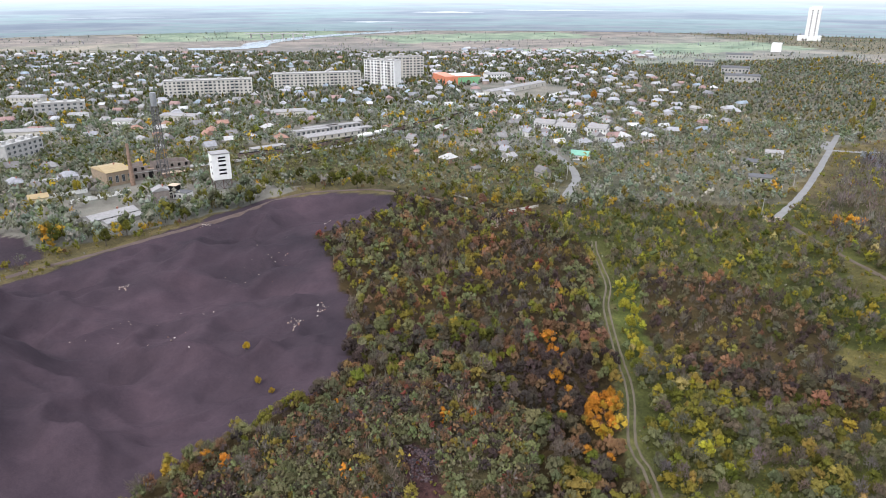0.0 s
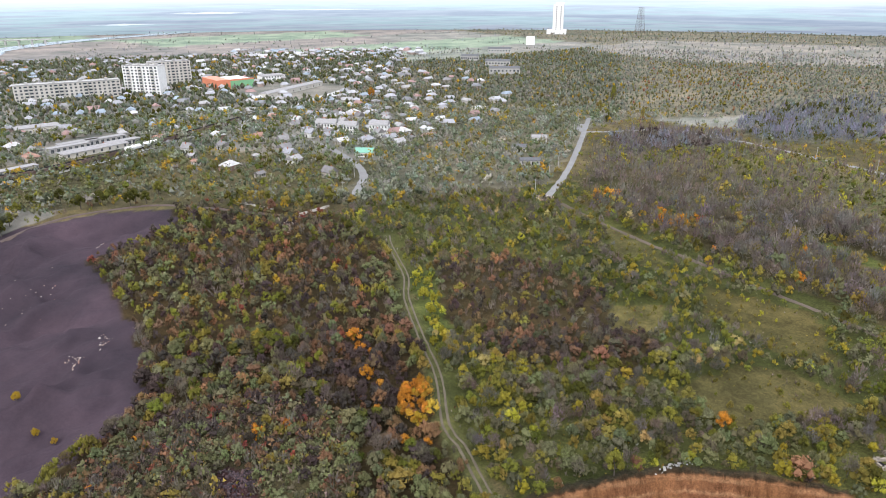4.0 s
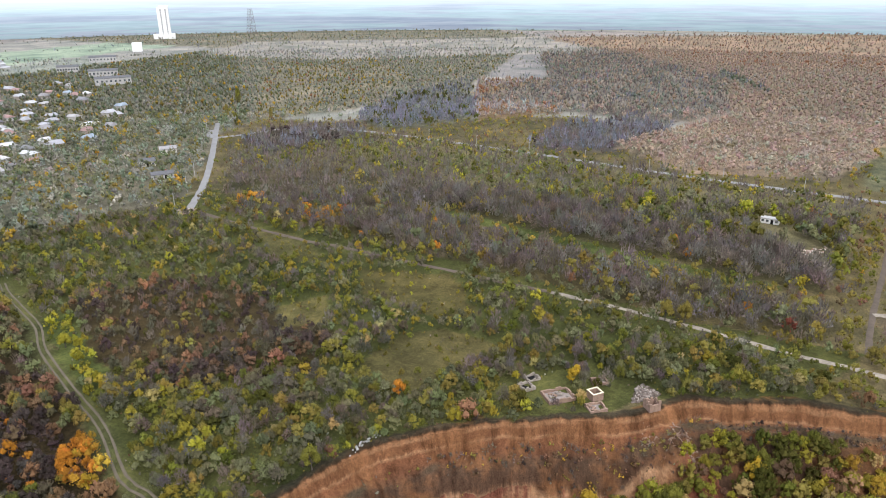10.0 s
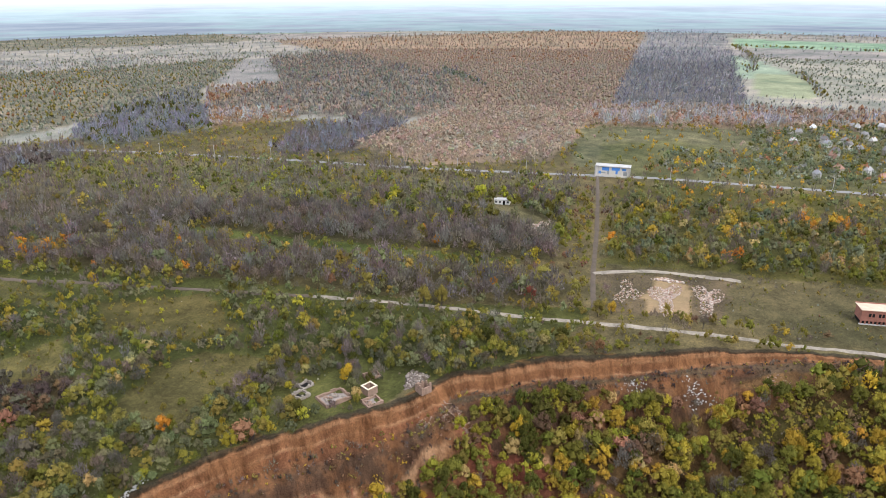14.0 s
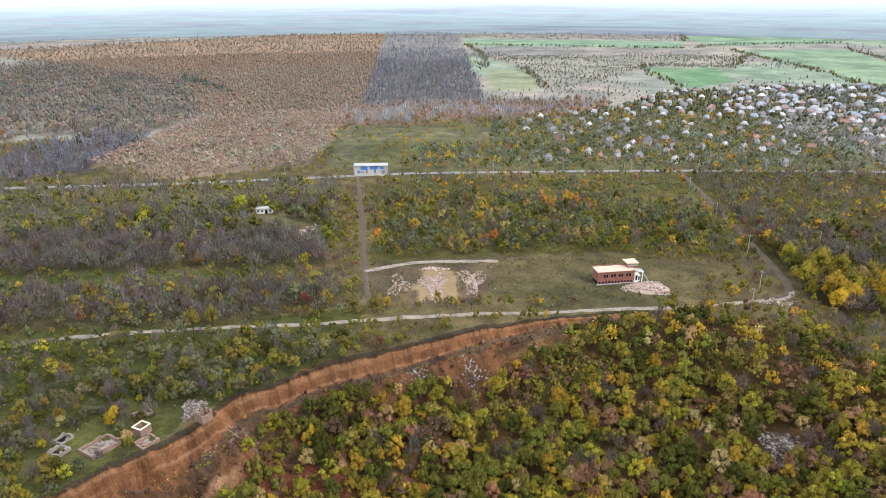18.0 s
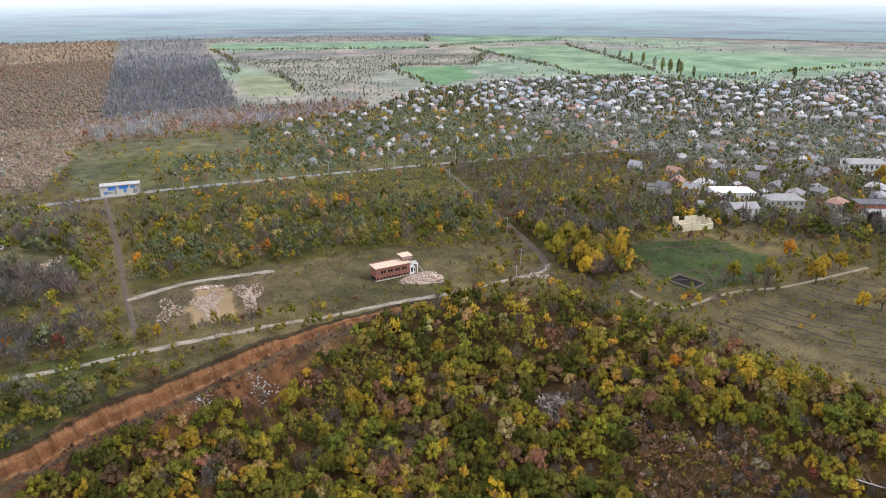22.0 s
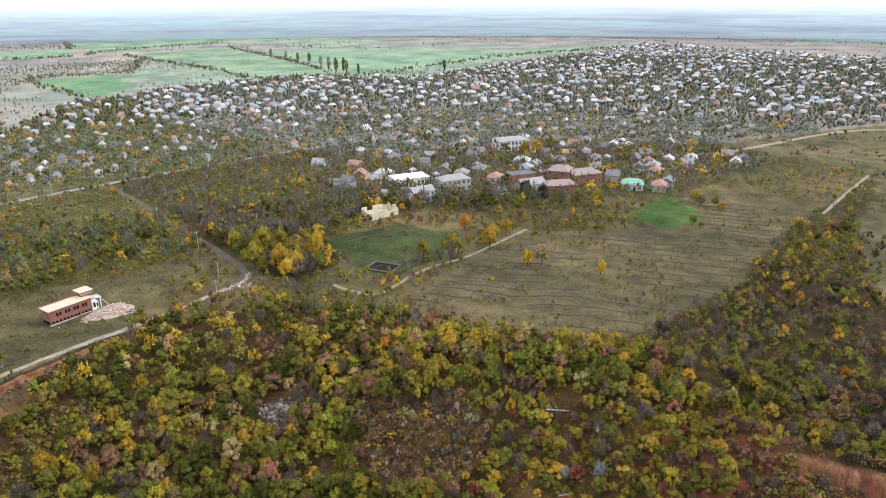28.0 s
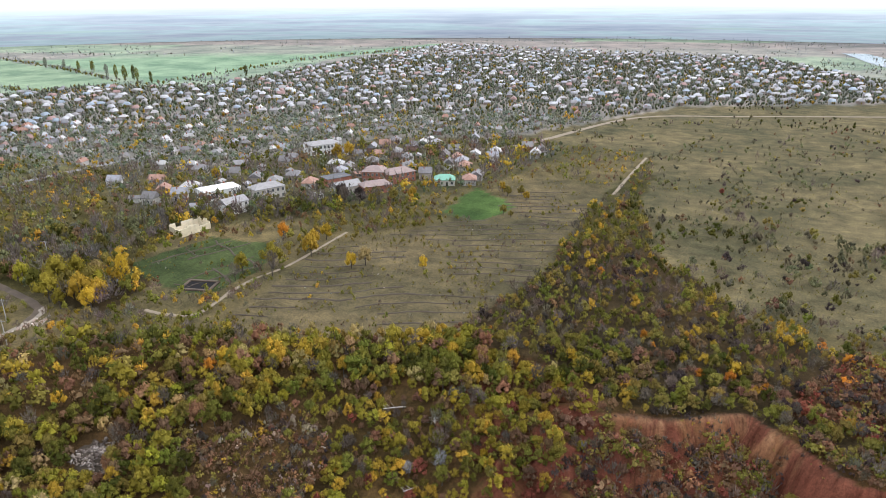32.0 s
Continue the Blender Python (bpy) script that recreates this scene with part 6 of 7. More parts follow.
PROTOS = [cottage("cottage", 8, 6.5, 3.0, 2.2, "plastered cottage with pitched slate roof", M_WALLS, M_ROOFS),
          cottage("cottage", 9.5, 7.5, 3.1, 2.4, "plastered cottage with hipped roof", M_WALLS, M_ROOFS, 3.2),
          cottage("outbuilding", 5, 4, 2.4, 1.1, "small plastered outbuilding with pitched roof", M_WALLS, M_ROOFS),
          cottage("cottage", 7, 6, 3.4, 3.0, "steep-roofed cottage with attic", M_WALLS, M_ROOFS)]
QUARTERS = [  # outline, spacing, share, heading
    ([(345, -224), (320, -285), (300, -350), (215, -440), (175, -400), (165, -335), (225, -300), (250, -215)], 15.5, 0.72, 25),
    ([(200, -350), (140, -430), (165, -460), (290, -420), (300, -360)], 17, 0.6, 25),
    ([(60, 440), (120, 420), (150, 520), (120, 560), (40, 560)], 17, 0.7, 20),
    ([(-110, 440), (-10, 420), (20, 380), (60, 370), (40, 470), (-60, 560), (-150, 540)], 19, 0.55, 35),
    ([(-240, 440), (-120, 420), (-130, 520), (-260, 540)], 19, 0.6, 35),
    ([(-240, 330), (-205, 330), (-200, 380), (-260, 400)], 18, 0.5, 35),
]
rng_c = np.random.default_rng(12)
first_use = [True] * len(PROTOS)
for outline, gap, part_of, head in QUARTERS:
    xs, ys = [p[0] for p in outline], [p[1] for p in outline]
    for gx in np.arange(min(xs), max(xs), gap):
        for gy in np.arange(min(ys), max(ys), gap):
            x, y = gx + rng_c.uniform(-4, 4), gy + rng_c.uniform(-4, 4)
            k, a, keep = rng_c.integers(0, len(PROTOS)), head + rng_c.choice([0, 90, 180, 270]) + rng_c.normal(0, 6), rng_c.random() < part_of
            if not keep or not inside(np.array([x]), np.array([y]), outline)[0]:
                continue
            if any(math.hypot(x - q[0], y - q[1]) < q[2] + 3.5 for q in KEEP_OUT) or any(away(np.array([x]), np.array([y]), r[0])[0] < 7 for r in ROADS):
                continue
            m = pose(x, y, tz(x, y), 0, 0, a)
            if first_use[k]:
                PROTOS[k].matrix_basis, first_use[k] = m, False
            else:
                copy_thing(PROTOS[k], m)
            KEEP_OUT.append((x, y, 5.5))


# ------------------------------------------------------------------ railway, poles, bridge
ribbon([(-330, 330), (-200, 372), (-130, 408), (-88, 434), (-38, 490), (30, 575), (120, 700)], 7, M_CONC, "railway_bed", "grey ballast bed of the railway", 0.4)


def wagon(kind):
    root = empty("freight_wagon", "dark open freight wagon on the railway" if kind == 0 else "pale tank wagon on the railway", "wagon", "freight train")
    if kind == 0:
        bm = box(-6.5, -1.5, 1.2, 6.5, 1.5, 3.6, 0.05)
        part("body", bm, M_RUST, root)
        part("load", box(-6.2, -1.2, 3.55, 6.2, 1.2, 3.9, 0.15), M_DARK, root)
    else:
        bm = bmesh.new()
        bmesh.ops.create_cone(bm, cap_ends=True, segments=14, radius1=1.5, radius2=1.5, depth=12, matrix=Matrix.Translation((0, 0, 2.8)) @ Matrix.Rotation(radians(90), 4, "Y"))
        part("tank", bm, M_WHITE, root)
        part("dome", rod((0, 0, 4.1), (0, 0, 4.7), 0.6, 0.5, 10), M_WHITE, root)
    part("frame", box(-6.6, -1.3, 0.9, 6.6, 1.3, 1.2), M_DARK, root)
    for x in (-5, -3.4, 3.4, 5):
        for y in (-0.8, 0.8):
            part("wheel", rod((x, y - 0.1, 0.5), (x, y + 0.1, 0.5), 0.48, sides=12), M_DARK, root)
    return root


hop, tank = wagon(0), wagon(1)
line = curve_points([(-130, 408), (-88, 434), (-38, 490), (30, 575)], 1.0)
where, acc, n = [], 0.0, 0
for a, b in zip(line, line[1:]):
    acc += (b - a).length
    if acc > 14:
        acc = 0.0
        n += 1
        m = pose(a.x, a.y, tz(a.x, a.y) + 0.75, 0, 0, math.degrees(math.atan2(b.y - a.y, b.x - a.x)))
        src = tank if n in (7, 8) else hop
        if n == 1:
            hop.matrix_basis = m
        elif n == 7:
            tank.matrix_basis = m
        else:
            copy_thing(src, m)


def pole():
    root = empty("utility_pole", "grey concrete utility pole with crossarm", "pole", "utility poles along the roads")
    part("shaft", rod((0, 0, -0.3), (0, 0, 8.5), 0.17, 0.1, 8), M_CONC, root)
    part("crossarm", box(-0.9, -0.06, 7.9, 0.9, 0.06, 8.05), M_STEEL, root)
    for x in (-0.8, 0, 0.8):
        part("insulator", rod((x, 0, 8.05), (x, 0, 8.25), 0.06, 0.04, 6), M_WHITE, root)
    return root


pole_a = pole()
spots = []
for line, side, gap in ((ROADS[0][0], 6.5, 32), (HIGHWAY[2:13], -6.0, 38), (ROADS[4][0], 6.0, 45), (ROADS[-1][0], 5, 40)):
    acc = gap
    pts = curve_points(line, 2.0)
    for a, b in zip(pts, pts[1:]):
        acc += (b - a).length
        if acc >= gap:
            acc = 0
            d = (b - a).normalized()
            spots.append((a.x - d.y * side, a.y + d.x * side, math.degrees(math.atan2(d.y, d.x)) + 90))
spots += [(222, -290, 20), (208, -331, 20), (262, -150, 0), (206, -100, 30)]
for i, (x, y, a) in enumerate(spots):
    m = pose(x, y, tz(x, y), 0, 0, a)
    if i == 0:
        pole_a.matrix_basis = m
    else:
        copy_thing(pole_a, m)


def long_wall(a, b, h, label, mat, bay=3.0):
    root = empty("fence_wall", label, "wall")
    m, w = front(a, b)
    root.matrix_basis = m
    n = int(w / bay)
    first = None
    for i in range(n):
        x = -w / 2 + w * (i + 0.5) / n
        if first is None:
            first = part("panel", box(-w / n / 2 + 0.03, 0, 0, w / n / 2 - 0.03, 0.15, h, 0.02), mat, root)
            first.matrix_basis = Matrix.Translation((x, 0, 0))
        else:
            share("panel", first, root, Matrix.Translation((x, 0, 0)))


long_wall((-181.6, 322.6), (-160.4, 342.2), 2.2, "white concrete fence round the works", M_WHITE)
long_wall((-199, 331), (-183, 343), 2.2, "white fence along the works yard", M_WHITE)
long_wall((2, 342), (20, 322), 1.2, "low broken earth-coloured wall", M_PANEL)
long_wall((30, 309), (46, 318), 1.4, "low concrete wall at the road end", M_PANEL)

# river and its bridge in the distance
ribbon([(-420, 1180), (-330, 1220), (-330, 1330), (-250, 1500), (-120, 1640), (60, 1800), (420, 2050), (900, 2300)], 46, M_WATER, "river", "pale river winding across the plain", 0.5)
ribbon([(-30, -1400), (-120, -1050), (-260, -900)], 40, M_WATER, "river_south", "pale river bend beyond the village", 0.5)


def bridge():
    root = empty("bridge", "long low road bridge over the river", "bridge")
    m, w = front((-395, 1440), (-270, 1450))
    root.matrix_basis = m
    part("deck", box(-w / 2, 0, 8, w / 2, 9, 9.4), M_CONC, root)
    for i in range(6):
        x = -w / 2 + w * (i + 0.5) / 6
        part("pier", box(x - 1.5, 1, -0.5, x + 1.5, 8, 8), M_CONC, root)


bridge()

LEAFY = {"thorn": "grey-green thorny", "sloe": "dull dark-leaved", "green": "olive-green leaved", "dgreen": "dark green leaved", "olive": "dull olive leaved", "wheat": "wheat-coloured leaved", "moss": "mossy yellow-green leaved", "willow": "grey-green broad-leaved", "yellow": "bright yellow leaved", "lime": "yellow-green leaved", "gold": "golden leaved",
         "orange": "orange leaved", "brown": "brown leaved", "bare": "bare grey-brown", "dark": "dark purple-brown leaved", "red": "deep red leaved", "rust": "rust-coloured leaved",
         "umber": "bare purple-brown", "sage": "grey-green leaved", "hay": "straw-coloured", "fawn": "fawn leaved", "ash": "bare ash-grey", "slate": "bare slate-grey"}
TRUNKS, CROWNS = {}, {}


def trunk_mesh(i, bare):
    """A tapered trunk that forks into limbs, for a tree one metre high."""
    if (i, bare) not in TRUNKS:
        rng = np.random.default_rng(900 + i)
        bm = rod((0, 0, -0.03), (0.01, 0, 0.42), 0.028, 0.018, 6)
        for k in range(7 if bare else 4):
            a, z = 6.2832 * k / (7 if bare else 4) + rng.uniform(-0.4, 0.4), rng.uniform(0.22, 0.42)
            r = rng.uniform(0.18, 0.36)
            rod((0.005, 0, z), (r * math.cos(a), r * math.sin(a), z + rng.uniform(0.25, 0.45)), 0.013, 0.004, 4, bm)
        me = bpy.data.meshes.new("trunk")
        bm.to_mesh(me)
        bm.free()
        me.materials.append(M_BARK)
        TRUNKS[(i, bare)] = me
    return TRUNKS[(i, bare)]


def crown_mesh(kind, i, column=False):
    key = (kind, i, column)
    if key not in CROWNS:
        twig = kind in BARE
        t, sh = crown(500, 700 + i + (40 if twig else 0), 1.1 if twig else 1.0, 16 if column else 12, 0.1 if twig or column else 0.068, twig, column, 0.3, boughs=0 if column else 12)
        t = t * ((0.33, 0.33, 0.5) if not column else (0.2, 0.2, 0.5))
        CROWNS[key] = mesh_from("crown", t.reshape(-1, 3), np.arange(t.size // 3), [M_LEAF], np.array(TINTS[kind]) * sh.repeat(3, 2).reshape(-1, 3))
    return CROWNS[key]


def plant_thing(x, y, h, kind, rng, column=False, group="trees of the near scrub"):
    i = int(rng.integers(0, 4))
    word = "tree" if h > 3.2 else "shrub"
    root = empty(word, f"{LEAFY[kind]} {'columnar poplar' if column else ('small ' + word)} on rough ground", word, group)
    s = h * rng.uniform(0.9, 1.15)
    root.matrix_basis = pose(x, y, tz(x, y) - 0.05, 0, 0, rng.uniform(0, 360)) @ Matrix.Diagonal((s, s, h, 1))
    for name, me in (("trunk", trunk_mesh(i, kind in BARE)), ("crown", crown_mesh(kind, i, column))):
        ob = new(name, me)
        ob.parent = root


SPECIAL = []
SPECIAL += [(106, 111, 5.5, "orange"), (142, 82, 4.6, "yellow"), (258, 106, 6, "orange"), (215, 62, 5.5, "orange"), (198, 117, 5, "rust"), (169, 198, 5, "yellow"), (171, 183, 5, "lime")]
SPECIAL += [(59, 203, 5, "lime"), (61, 198, 5, "lime"), (58, 190, 4.5, "lime"), (57, 176, 4.5, "lime"), (192, 79, 8, "olive"), (195, 74, 8, "olive"), (145, 82.5, 4.4, "yellow")]
SPECIAL += [(213, -130, 12, "gold"), (223, -125, 12, "moss"), (231, -134, 13, "moss"), (219, -139, 10, "olive"), (238, -138, 11, "olive"), (245, -129, 10, "lime"), (226, -146, 9, "wheat"), (209, -134, 9, "gold"), (216, -124, 8, "moss"), (222, -132, 11, "olive"), (235, -128, 10, "green"), (228, -140, 12, "moss")]
SPECIAL += [(205, -128, 9, "yellow")]
SPECIAL += [(150, -200, 7, "yellow"), (147, -205, 8, "wheat"), (183, -176, 9, "moss"), (181, -170, 7, "bare"), (196, -214, 8, "orange"), (179, -222, 8, "yellow"), (178, -212, 8, "gold"), (172, -203, 10, "gold"), (177, -186, 12, "moss"), (172, -180, 10, "bare"), (125, -212, 6, "yellow"), (75, -234, 4, "yellow")]
SPECIAL += [(37, -194, 4, "orange"), (61, -132, 3.6, "yellow"), (54, -126, 3.4, "yellow"), (142, -120, 5.5, "orange"), (123, -123, 5, "gold"), (70, -126, 6, "ash"), (77, -122, 5, "ash")]
SPECIAL += [(261, -352, 13, "gold"), (266, -346, 12, "gold"), (297, -273, 8, "yellow"), (251, -220, 9, "green"), (256, -226, 9, "dgreen"), (247, -215, 7, "dgreen")]
SPECIAL += [(197, -272, 10, "dark"), (203, -268, 10, "bare"), (209, -274, 10, "dark"), (190, -278, 9, "bare"), (185, -285, 8, "olive"), (178, -292, 8, "gold"), (213, -262, 9, "bare")]
SPECIAL += [(144, -329, 6, "gold"), (138, -322, 6, "olive"), (132, -326, 6, "olive"), (126, -318, 6, "gold"), (40, -377, 4, "red"), (138, 640, 12, "orange"), (48, 279, 6, "dgreen"), (51, 274, 6, "green")]
SPECIAL += [(-43, 355, 8, "dgreen"), (-38, 352, 7, "dgreen"), (-57, 177, 3.4, "yellow"), (-51, 165, 3.0, "yellow"), (-46, 160, 2.6, "gold"), (37, 146, 4.5, "orange"), (40, 141, 4, "orange"), (36, 139, 3.6, "rust")]
SPECIAL += [(122, -289, 4, "olive"), (127, -292, 5, "olive"), (178, 255, 5, "gold"), (247, 96, 6, "orange"), (330, 68, 6, "orange"), (335, 75, 6, "orange"), (300, 30, 6, "yellow")]
SPECIAL += [(208, 20, 5, "gold"), (207, -8, 5.5, "bare"), (205, 24, 6, "olive"), (-30, 150, 1.8, "red"), (-24, 128, 1.7, "red"), (-42, 126, 1.6, "orange")]
SPECIAL += [(-117, 298, 7, "dgreen"), (-125, 295, 6, "moss"), (-131, 291, 7.5, "willow"), (-126, 306, 7, "dgreen"), (-102, 335, 7.5, "green"), (-93, 320, 8, "dgreen"), (-93, 334, 7, "green"), (-45, 350, 8, "dgreen"), (-91, 365, 7, "dgreen"), (-82, 359, 8, "willow"), (-147, 275, 6, "moss"), (-138, 265, 8, "dgreen")]
SPECIAL += [(-127, 355, 7, "willow"), (-67, 352, 8, "dgreen"), (-59, 357, 8, "dgreen"), (-187, 341, 8, "moss"), (-184, 346, 7.5, "green"), (-103, 350, 7, "willow"), (-78, 366, 8, "dgreen"), (-54, 364, 8, "dgreen"), (-93, 349, 8, "green"), (-33, 366, 8, "green"), (-136, 363, 7, "willow"), (-135, 278, 7.5, "green")]
COLUMNS = []
COLUMNS += [(213, -147, 13, "yellow"), (262, -368, 12, "green"), (994, -624, 15, "sage"), (950, -623, 14, "sage"), (911, -618, 14, "green"), (874, -613, 16, "green"), (827, -599, 15, "sage"), (786, -582, 17, "green")]
COLUMNS += [(759, -574, 18, "green"), (756, -584, 18, "dgreen"), (742, -578, 16, "green"), (710, -572, 14, "dgreen"), (660, -678, 14, "dgreen"), (606, -864, 12, "green")]
COLUMNS += [(345, 560, 14, "green"), (350, 566, 13, "green"), (300, 505, 11, "olive"), (318, 470, 10, "olive"), (286, 470, 10, "green")]
rng_t = np.random.default_rng(77)
for x, y, h, kind in SPECIAL:
    plant_thing(x, y, h, kind, rng_t)
for x, y, h, kind in COLUMNS:
    plant_thing(x, y, h, kind, rng_t, True, "poplars")
for x, y, h, kind in SPECIAL:
    KEEP_OUT.append((x, y, h * 0.3))

LIMIT = 215
for r0, r1, gap, lod, grow, label in ((112, 190, 2.45, 0, 1.1, "autumn shrubs and small trees on the rough ground"),
                                      (190, 340, 3.1, 1, 1.08, "autumn scrub and young trees"),
                                      (340, 600, 4.1, 2, 1.0, "mixed autumn woods and bare plantations"),
                                      (600, 1200, 4.8, 3, 0.85, "distant autumn woods and gardens"),
                                      (1200, 1690, 12.0, 4, 1.0, "far hazy woods")):
    x, y, h, kinds, rng = scatter(r0, r1, gap, int(r0))
    if r0 == 112:
        tall = np.where(h > 3.2)[0]
        low = np.where((h <= 3.2) & (h > 2.0))[0]
        big = np.concatenate([tall[np.argsort(-h[tall] + rng.uniform(0, 3, len(tall)))[:LIMIT]], rng.choice(low, 270, replace=False)])
        for q in big:
            plant_thing(x[q], y[q], h[q], kinds[q], rng)
        rest = np.ones(len(x), bool)
        rest[big] = False
        x, y, h, kinds = x[rest], y[rest], h[rest], kinds[rest]
    if r0 == 112:
        low = h < 2.3
        plant_cloud("low_scrub", x[low], y[low], h[low] * grow, kinds[low], 1, "low autumn scrub and thickets", 33)
        x, y, h, kinds = x[~low], y[~low], h[~low], kinds[~low]
    plant_cloud("undergrowth" if r0 < 300 else "woodland", x, y, h * grow, kinds, lod, label, int(r0) + 1)


# thickets of low bushes on the banks and the hill
x, y, h, kinds, rng = scatter(112, 235, 1.4, 900)
zo = zone_of(x, y)
low = (np.array([q[3] for q in ZONES])[zo] < 3.0) & (np.array([q[2] for q in ZONES])[zo] > 0.55)
plant_cloud("low_scrub", x[low], y[low], h[low] * 1.05, kinds[low], 2, "low dense thickets on banks and slopes", 901)

# the same scrub goes on below and behind the hovering point
for k, (r0, r1, gap, a0, a1) in enumerate(((0, 112, 4.2, -200, 400), (96, 420, 6.5, 190, 400), (96, 420, 6.5, -200, -40))):
    x, y, h, kinds, rng = scatter(r0, r1, gap, 500 + k, a0, a1)
    plant_cloud("thicket", x, y, h * 1.1, kinds, 2, "autumn thicket on the pit floor and around it", 510 + k)

# shelter belts between the far fields
rng_b = np.random.default_rng(21)
bx, by = [], []
for line in ([(754, -558), (898, -604), (1242, -688)], [(700, -560), (746, -454), (873, -467), (1218, -481)], [(1337, -40), (1252, -411), (1312, -477), (1363, -741)], [(738, -104), (933, -103)],
             [(744, -249), (954, -263), (942, -358)], [(691, -562), (730, -899), (684, -1230)], [(923, -46), (1127, -57), (1340, -36)], [(1131, -476), (926, -369)], [(1421, -467), (1600, -520)]):
    for p in curve_points(line, 5.0):
        for k in range(2):
            bx.append(p.x + rng_b.normal(0, 3.5))
            by.append(p.y + rng_b.normal(0, 3.5))
bx, by = np.array(bx), np.array(by)
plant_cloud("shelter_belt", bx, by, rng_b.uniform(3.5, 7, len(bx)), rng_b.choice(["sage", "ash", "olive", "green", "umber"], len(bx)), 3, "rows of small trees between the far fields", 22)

# low dry tufts on the open ground
rng_g = np.random.default_rng(5)
gx, gy = np.meshgrid(np.arange(-340, 340, 2.1), np.arange(-460, 340, 2.1))
gx, gy = (gx + rng_g.uniform(-1, 1, gx.shape)).ravel(), (gy + rng_g.uniform(-1, 1, gy.shape)).ravel()
gr, ga = np.hypot(gx, gy), np.degrees(np.arctan2(gx, gy))
ok = (gr > 100) & (gr < 420) & (np.where(ga < -120, ga + 360, ga) > -36) & (np.where(ga < -120, ga + 360, ga) < 186) & (rng_g.random(len(gx)) < np.clip(1.25 - gr / 420, 0, 1))
gx, gy = gx[ok], gy[ok]
gz = zone_of(gx, gy)
share_ = np.array([q[2] for q in ZONES])[gz]
ok = (share_ > 0.03) & (share_ < 0.87) & (vnoise(gx, gy, 11, 83) + rng_g.uniform(-0.08, 0.08, len(gx)) > 0.5)
for line, width, *_r in ROADS:
    ok &= away(gx, gy, line) > width / 2 + 0.4
for kx, ky, kr in KEEP_OUT:
    ok &= np.hypot(gx - kx, gy - ky) > kr * 0.7
gx, gy = gx[ok], gy[ok]
plant_cloud("grass_tufts", gx, gy, rng_g.uniform(0.5, 1.3, len(gx)), rng_g.choice(["olive", "green", "bare", "brown", "hay"], len(gx), p=[0.36, 0.26, 0.2, 0.1, 0.08]), 4, "tufts of dry grass and weeds", 9)


# ------------------------------------------------------------------ far houses
HOUSE = {}


def small_house(x, y, w, d, turn, rng, words):
    """One low house: walls, pitched roof, windows, door and chimney on shared meshes, sized by its base."""
    if not HOUSE:
        for k in range(3):
            for name, bm, mat in (("wall", box(-0.5, -0.5, 0, 0.5, 0.5, 1, 0.01), M_WALLS), ("roof", gable(1.0, 1.0, 0.72, 0.06, 0.05, z=0.995, hip=(0.0, 0.3, 0.12)[k]), M_ROOFS),
                                  ("window", box(-0.09, -0.02, 0.35, 0.09, 0.02, 0.75), M_GLASS), ("door", box(-0.07, -0.02, 0.0, 0.07, 0.02, 0.72), M_RUST), ("chimney", box(-0.05, -0.05, 1.2, 0.05, 0.05, 1.95, 0.008), M_BRICK)):
                me = bpy.data.meshes.new(name)
                bm.to_mesh(me)
                bm.free()
                me.materials.append(mat)
                HOUSE[(name, k)] = me
    k = int(rng.integers(0, 3))
    root = empty("house", words.replace("houses", "house"), "house", "low houses of the village")
    root.matrix_basis = pose(x, y, tz(x, y) - 0.1, 0, 0, turn) @ Matrix.Diagonal((w, d, rng.uniform(2.7, 3.3), 1))
    for name, px, py, rz in (("wall", 0, 0, 0), ("roof", 0, 0, 0), ("window", -0.25, -0.5, 0), ("window", 0.27, -0.5, 0), ("window", 0.5, 0.1, 90), ("door", 0.02, -0.5, 0), ("chimney", 0.2, 0.12, 0)):
        ob = new(name, HOUSE[(name, k)])
        ob.parent = root
        ob.matrix_basis = pose(px, py, 0, 0, 0, rz)


def fallen_tree(x, y, length, turn):
    """A pale dead trunk lying on the slope, with stubs of its limbs."""
    root = empty("fallen_tree", "bleached dead tree lying on the bare slope", "dead tree", "fallen trees in the pit")
    root.matrix_basis = pose(x, y, tz(x, y) + 0.3, 0, -12, turn)
    part("trunk", rod((0, 0, 0), (length, 0, 0.2), 0.2, 0.07, 7), M_DEAD, root)
    for i in range(6):
        s = length * (0.35 + 0.1 * i)
        part("limb", rod((s, 0, 0.1), (s + 0.9, (-1) ** i * (1.6 - 0.15 * i), 0.7 + 0.2 * (i % 3)), 0.07, 0.02, 5), M_DEAD, root)


for x, y, length, turn in ((87, -137, 7, 60), (79, -139, 6, 120), (74, -121, 5, 75), (100, -118, 6, 20), (128, -118, 5, 150)):
    fallen_tree(x, y, length, turn)


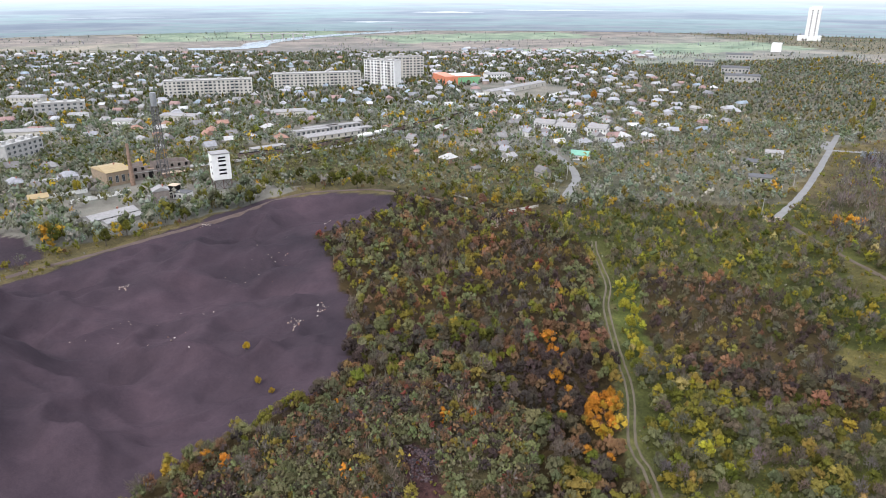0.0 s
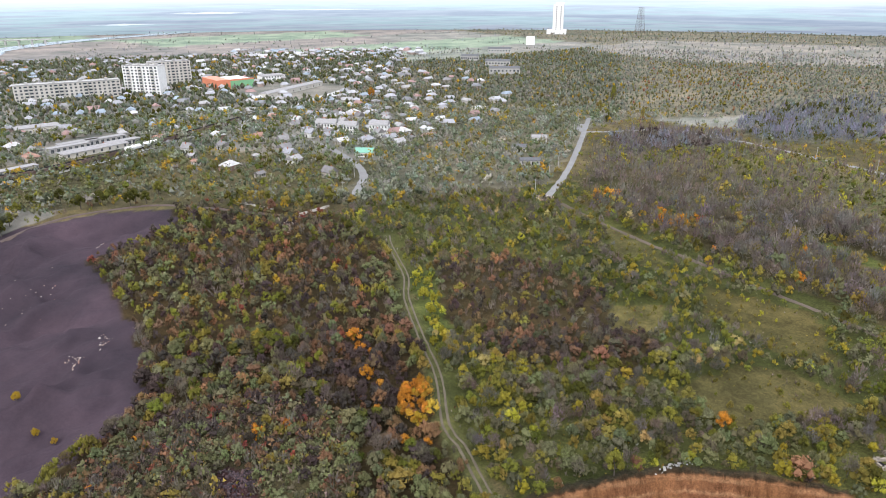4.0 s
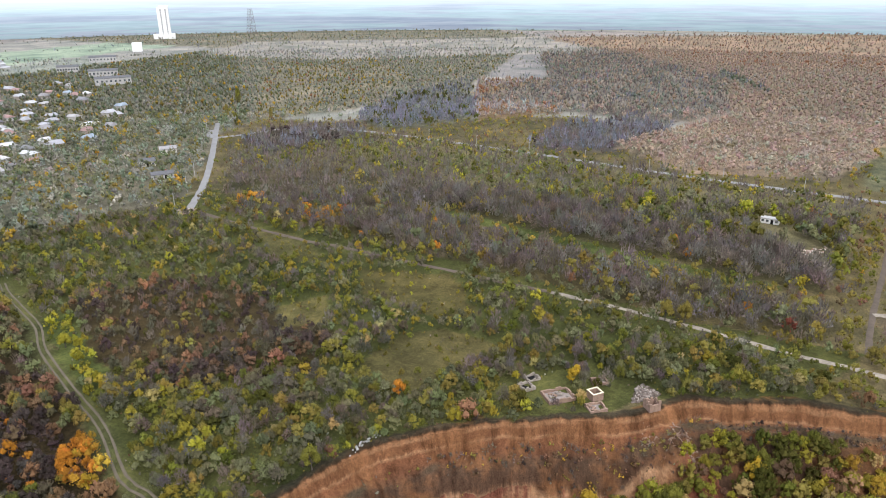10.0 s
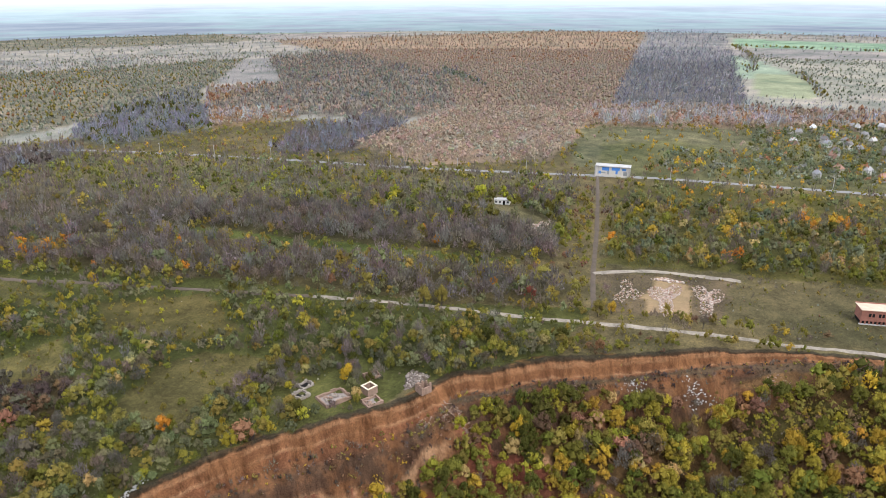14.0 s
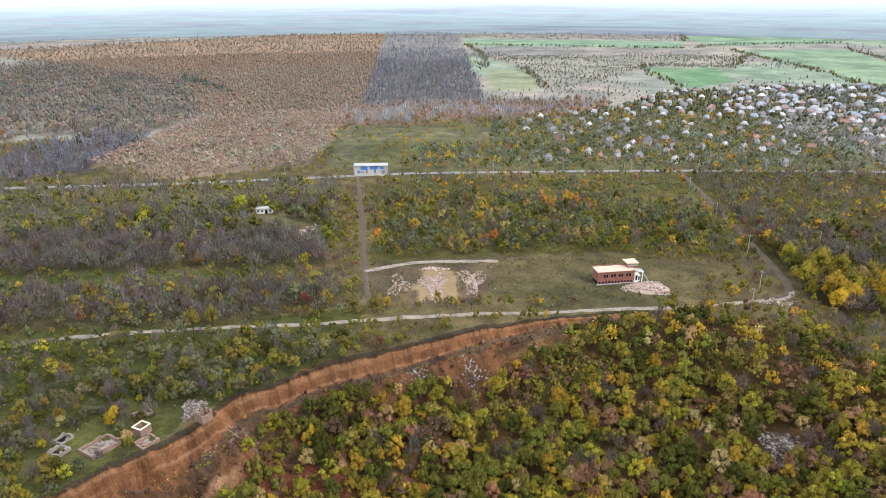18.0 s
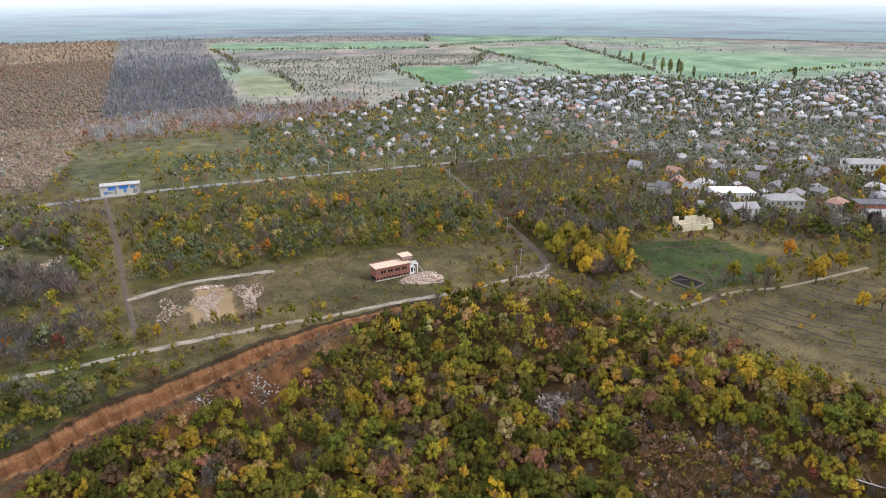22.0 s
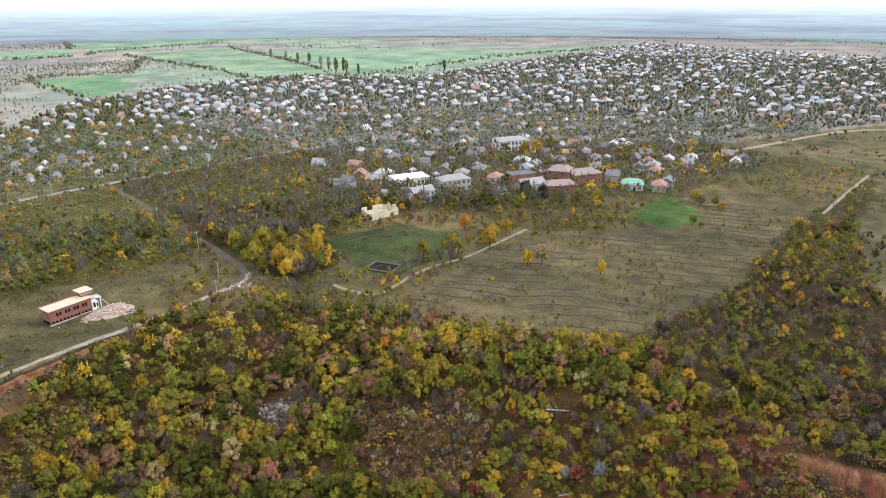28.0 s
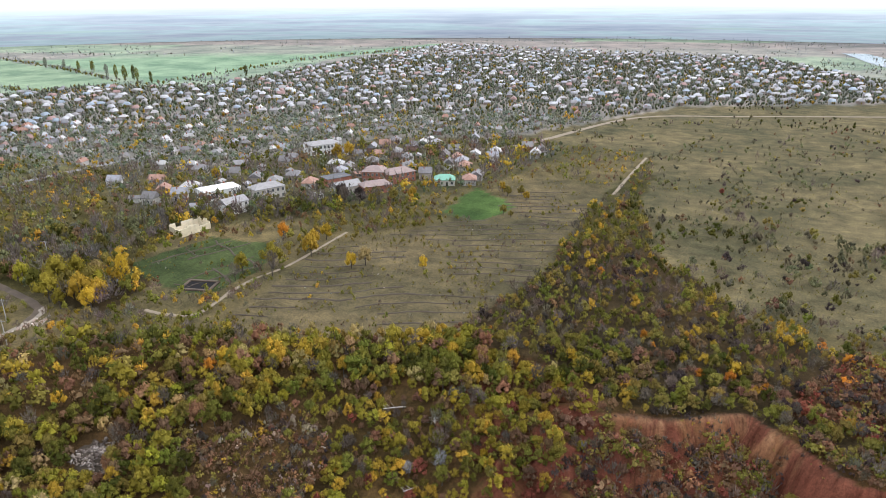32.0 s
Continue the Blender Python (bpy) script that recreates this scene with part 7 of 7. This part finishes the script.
def house_cloud(name, polys, gap, label, angle, seed, size=(6, 11), rmin=0.0, rmax=9e9, share_of=0.8, single=0):
    rng = np.random.default_rng(seed)
    V, T, R, n = [], [], [], 0
    mat = []
    for poly in polys:
        xs, ys = [p[0] for p in poly], [p[1] for p in poly]
        gx, gy = np.meshgrid(np.arange(min(xs), max(xs), gap), np.arange(min(ys), max(ys), gap))
        gx = gx + rng.uniform(-0.35, 0.35, gx.shape) * gap
        gy = gy + rng.uniform(-0.35, 0.35, gy.shape) * gap
        r = np.hypot(gx, gy)
        s = inside(gx, gy, poly) & (rng.random(gx.shape) < share_of) & (r > rmin) & (r < rmax)
        spots = sorted(zip(gx[s], gy[s]), key=lambda q: math.hypot(*q))
        for x, y in spots[:single]:
            small_house(x, y, rng.uniform(*size), rng.uniform(size[0] * 0.8, size[1] * 0.75), angle + rng.choice([0, 90]) + rng.normal(0, 6), rng, label)
        for x, y in spots[single:]:
            w, d = rng.uniform(*size), rng.uniform(size[0] * 0.8, size[1] * 0.75)
            h, p = rng.uniform(2.6, 3.4), rng.uniform(1.6, 2.8)
            a = radians(angle + rng.choice([0, 90]) + rng.normal(0, 6))
            ca, sa = math.cos(a), math.sin(a)
            z = tz(x, y)
            w2, d2 = w / 2, d / 2
            hip = rng.choice([0, w * 0.28])
            pts = [(-w2, -d2, 0), (w2, -d2, 0), (w2, d2, 0), (-w2, d2, 0), (-w2, -d2, h), (w2, -d2, h), (w2, d2, h), (-w2, d2, h)]
            o = 0.45
            pts += [(-w2 - o, -d2 - o, h), (w2 + o, -d2 - o, h), (w2 + o, d2 + o, h), (-w2 - o, d2 + o, h), (-w2 - o + hip, 0, h + p), (w2 + o - hip, 0, h + p)]
            V += [(x + q[0] * ca - q[1] * sa, y + q[0] * sa + q[1] * ca, z + q[2]) for q in pts]
            T += [(n + i, n + j, n + k) for i, j, k in ((0, 1, 5), (0, 5, 4), (1, 2, 6), (1, 6, 5), (2, 3, 7), (2, 7, 6), (3, 0, 4), (3, 4, 7),
                                                        (8, 9, 13), (8, 13, 12), (10, 11, 12), (10, 12, 13), (9, 10, 13), (11, 8, 12))]
            mat += [0] * 8 + [1] * 6
            n += 14
    me = mesh_from(name, V, T, [M_FWALLS, M_FROOFS])
    me.polygons.foreach_set("material_index", np.array(mat, np.int32))
    me.update()
    return tagged(new(name, me), label, "houses", kind="stuff")


VILLAGE = [(747, -302), (754, -504), (628, -580), (706, -1290), (100, -1250), (-60, -960), (-60, -780), (119, -680), (200, -465), (282, -414), (305, -354), (324, -288), (406, -258), (546, -244)]
DACHA = [(553, -50), (606, -140), (727, -230), (728, -339), (510, -346), (415, -278), (404, -203), (404, -132), (402, -60)]
TOWN = [(-1300, 1100), (-250, 1113), (287, 1116), (237, 858), (110, 520), (-40, 500), (-150, 560), (-420, 420), (-900, 500)]
house_cloud("village", [VILLAGE], 13.5, "low village houses with grey and white roofs", 20, 5, (4.5, 7.2), share_of=0.46, single=200)
house_cloud("garden_houses", [DACHA], 15, "small garden houses among fruit trees", 35, 6, (3, 5), share_of=0.62, single=70)
house_cloud("town_quarter", [TOWN], 19, "low town houses between trees", 10, 7, (6, 10), share_of=0.5)
house_cloud("town_quarter", [[(60, 560), (140, 430), (190, 470), (270, 620), (300, 820), (200, 840), (120, 700)]], 20, "low white cottages between dark trees", 20, 8, (6, 10), share_of=0.5)
house_cloud("town_quarter", [[(0, 1060), (300, 1010), (330, 1130), (20, 1190)]], 18, "pale new houses at the edge of the town", 15, 9, (8, 13), share_of=0.6)
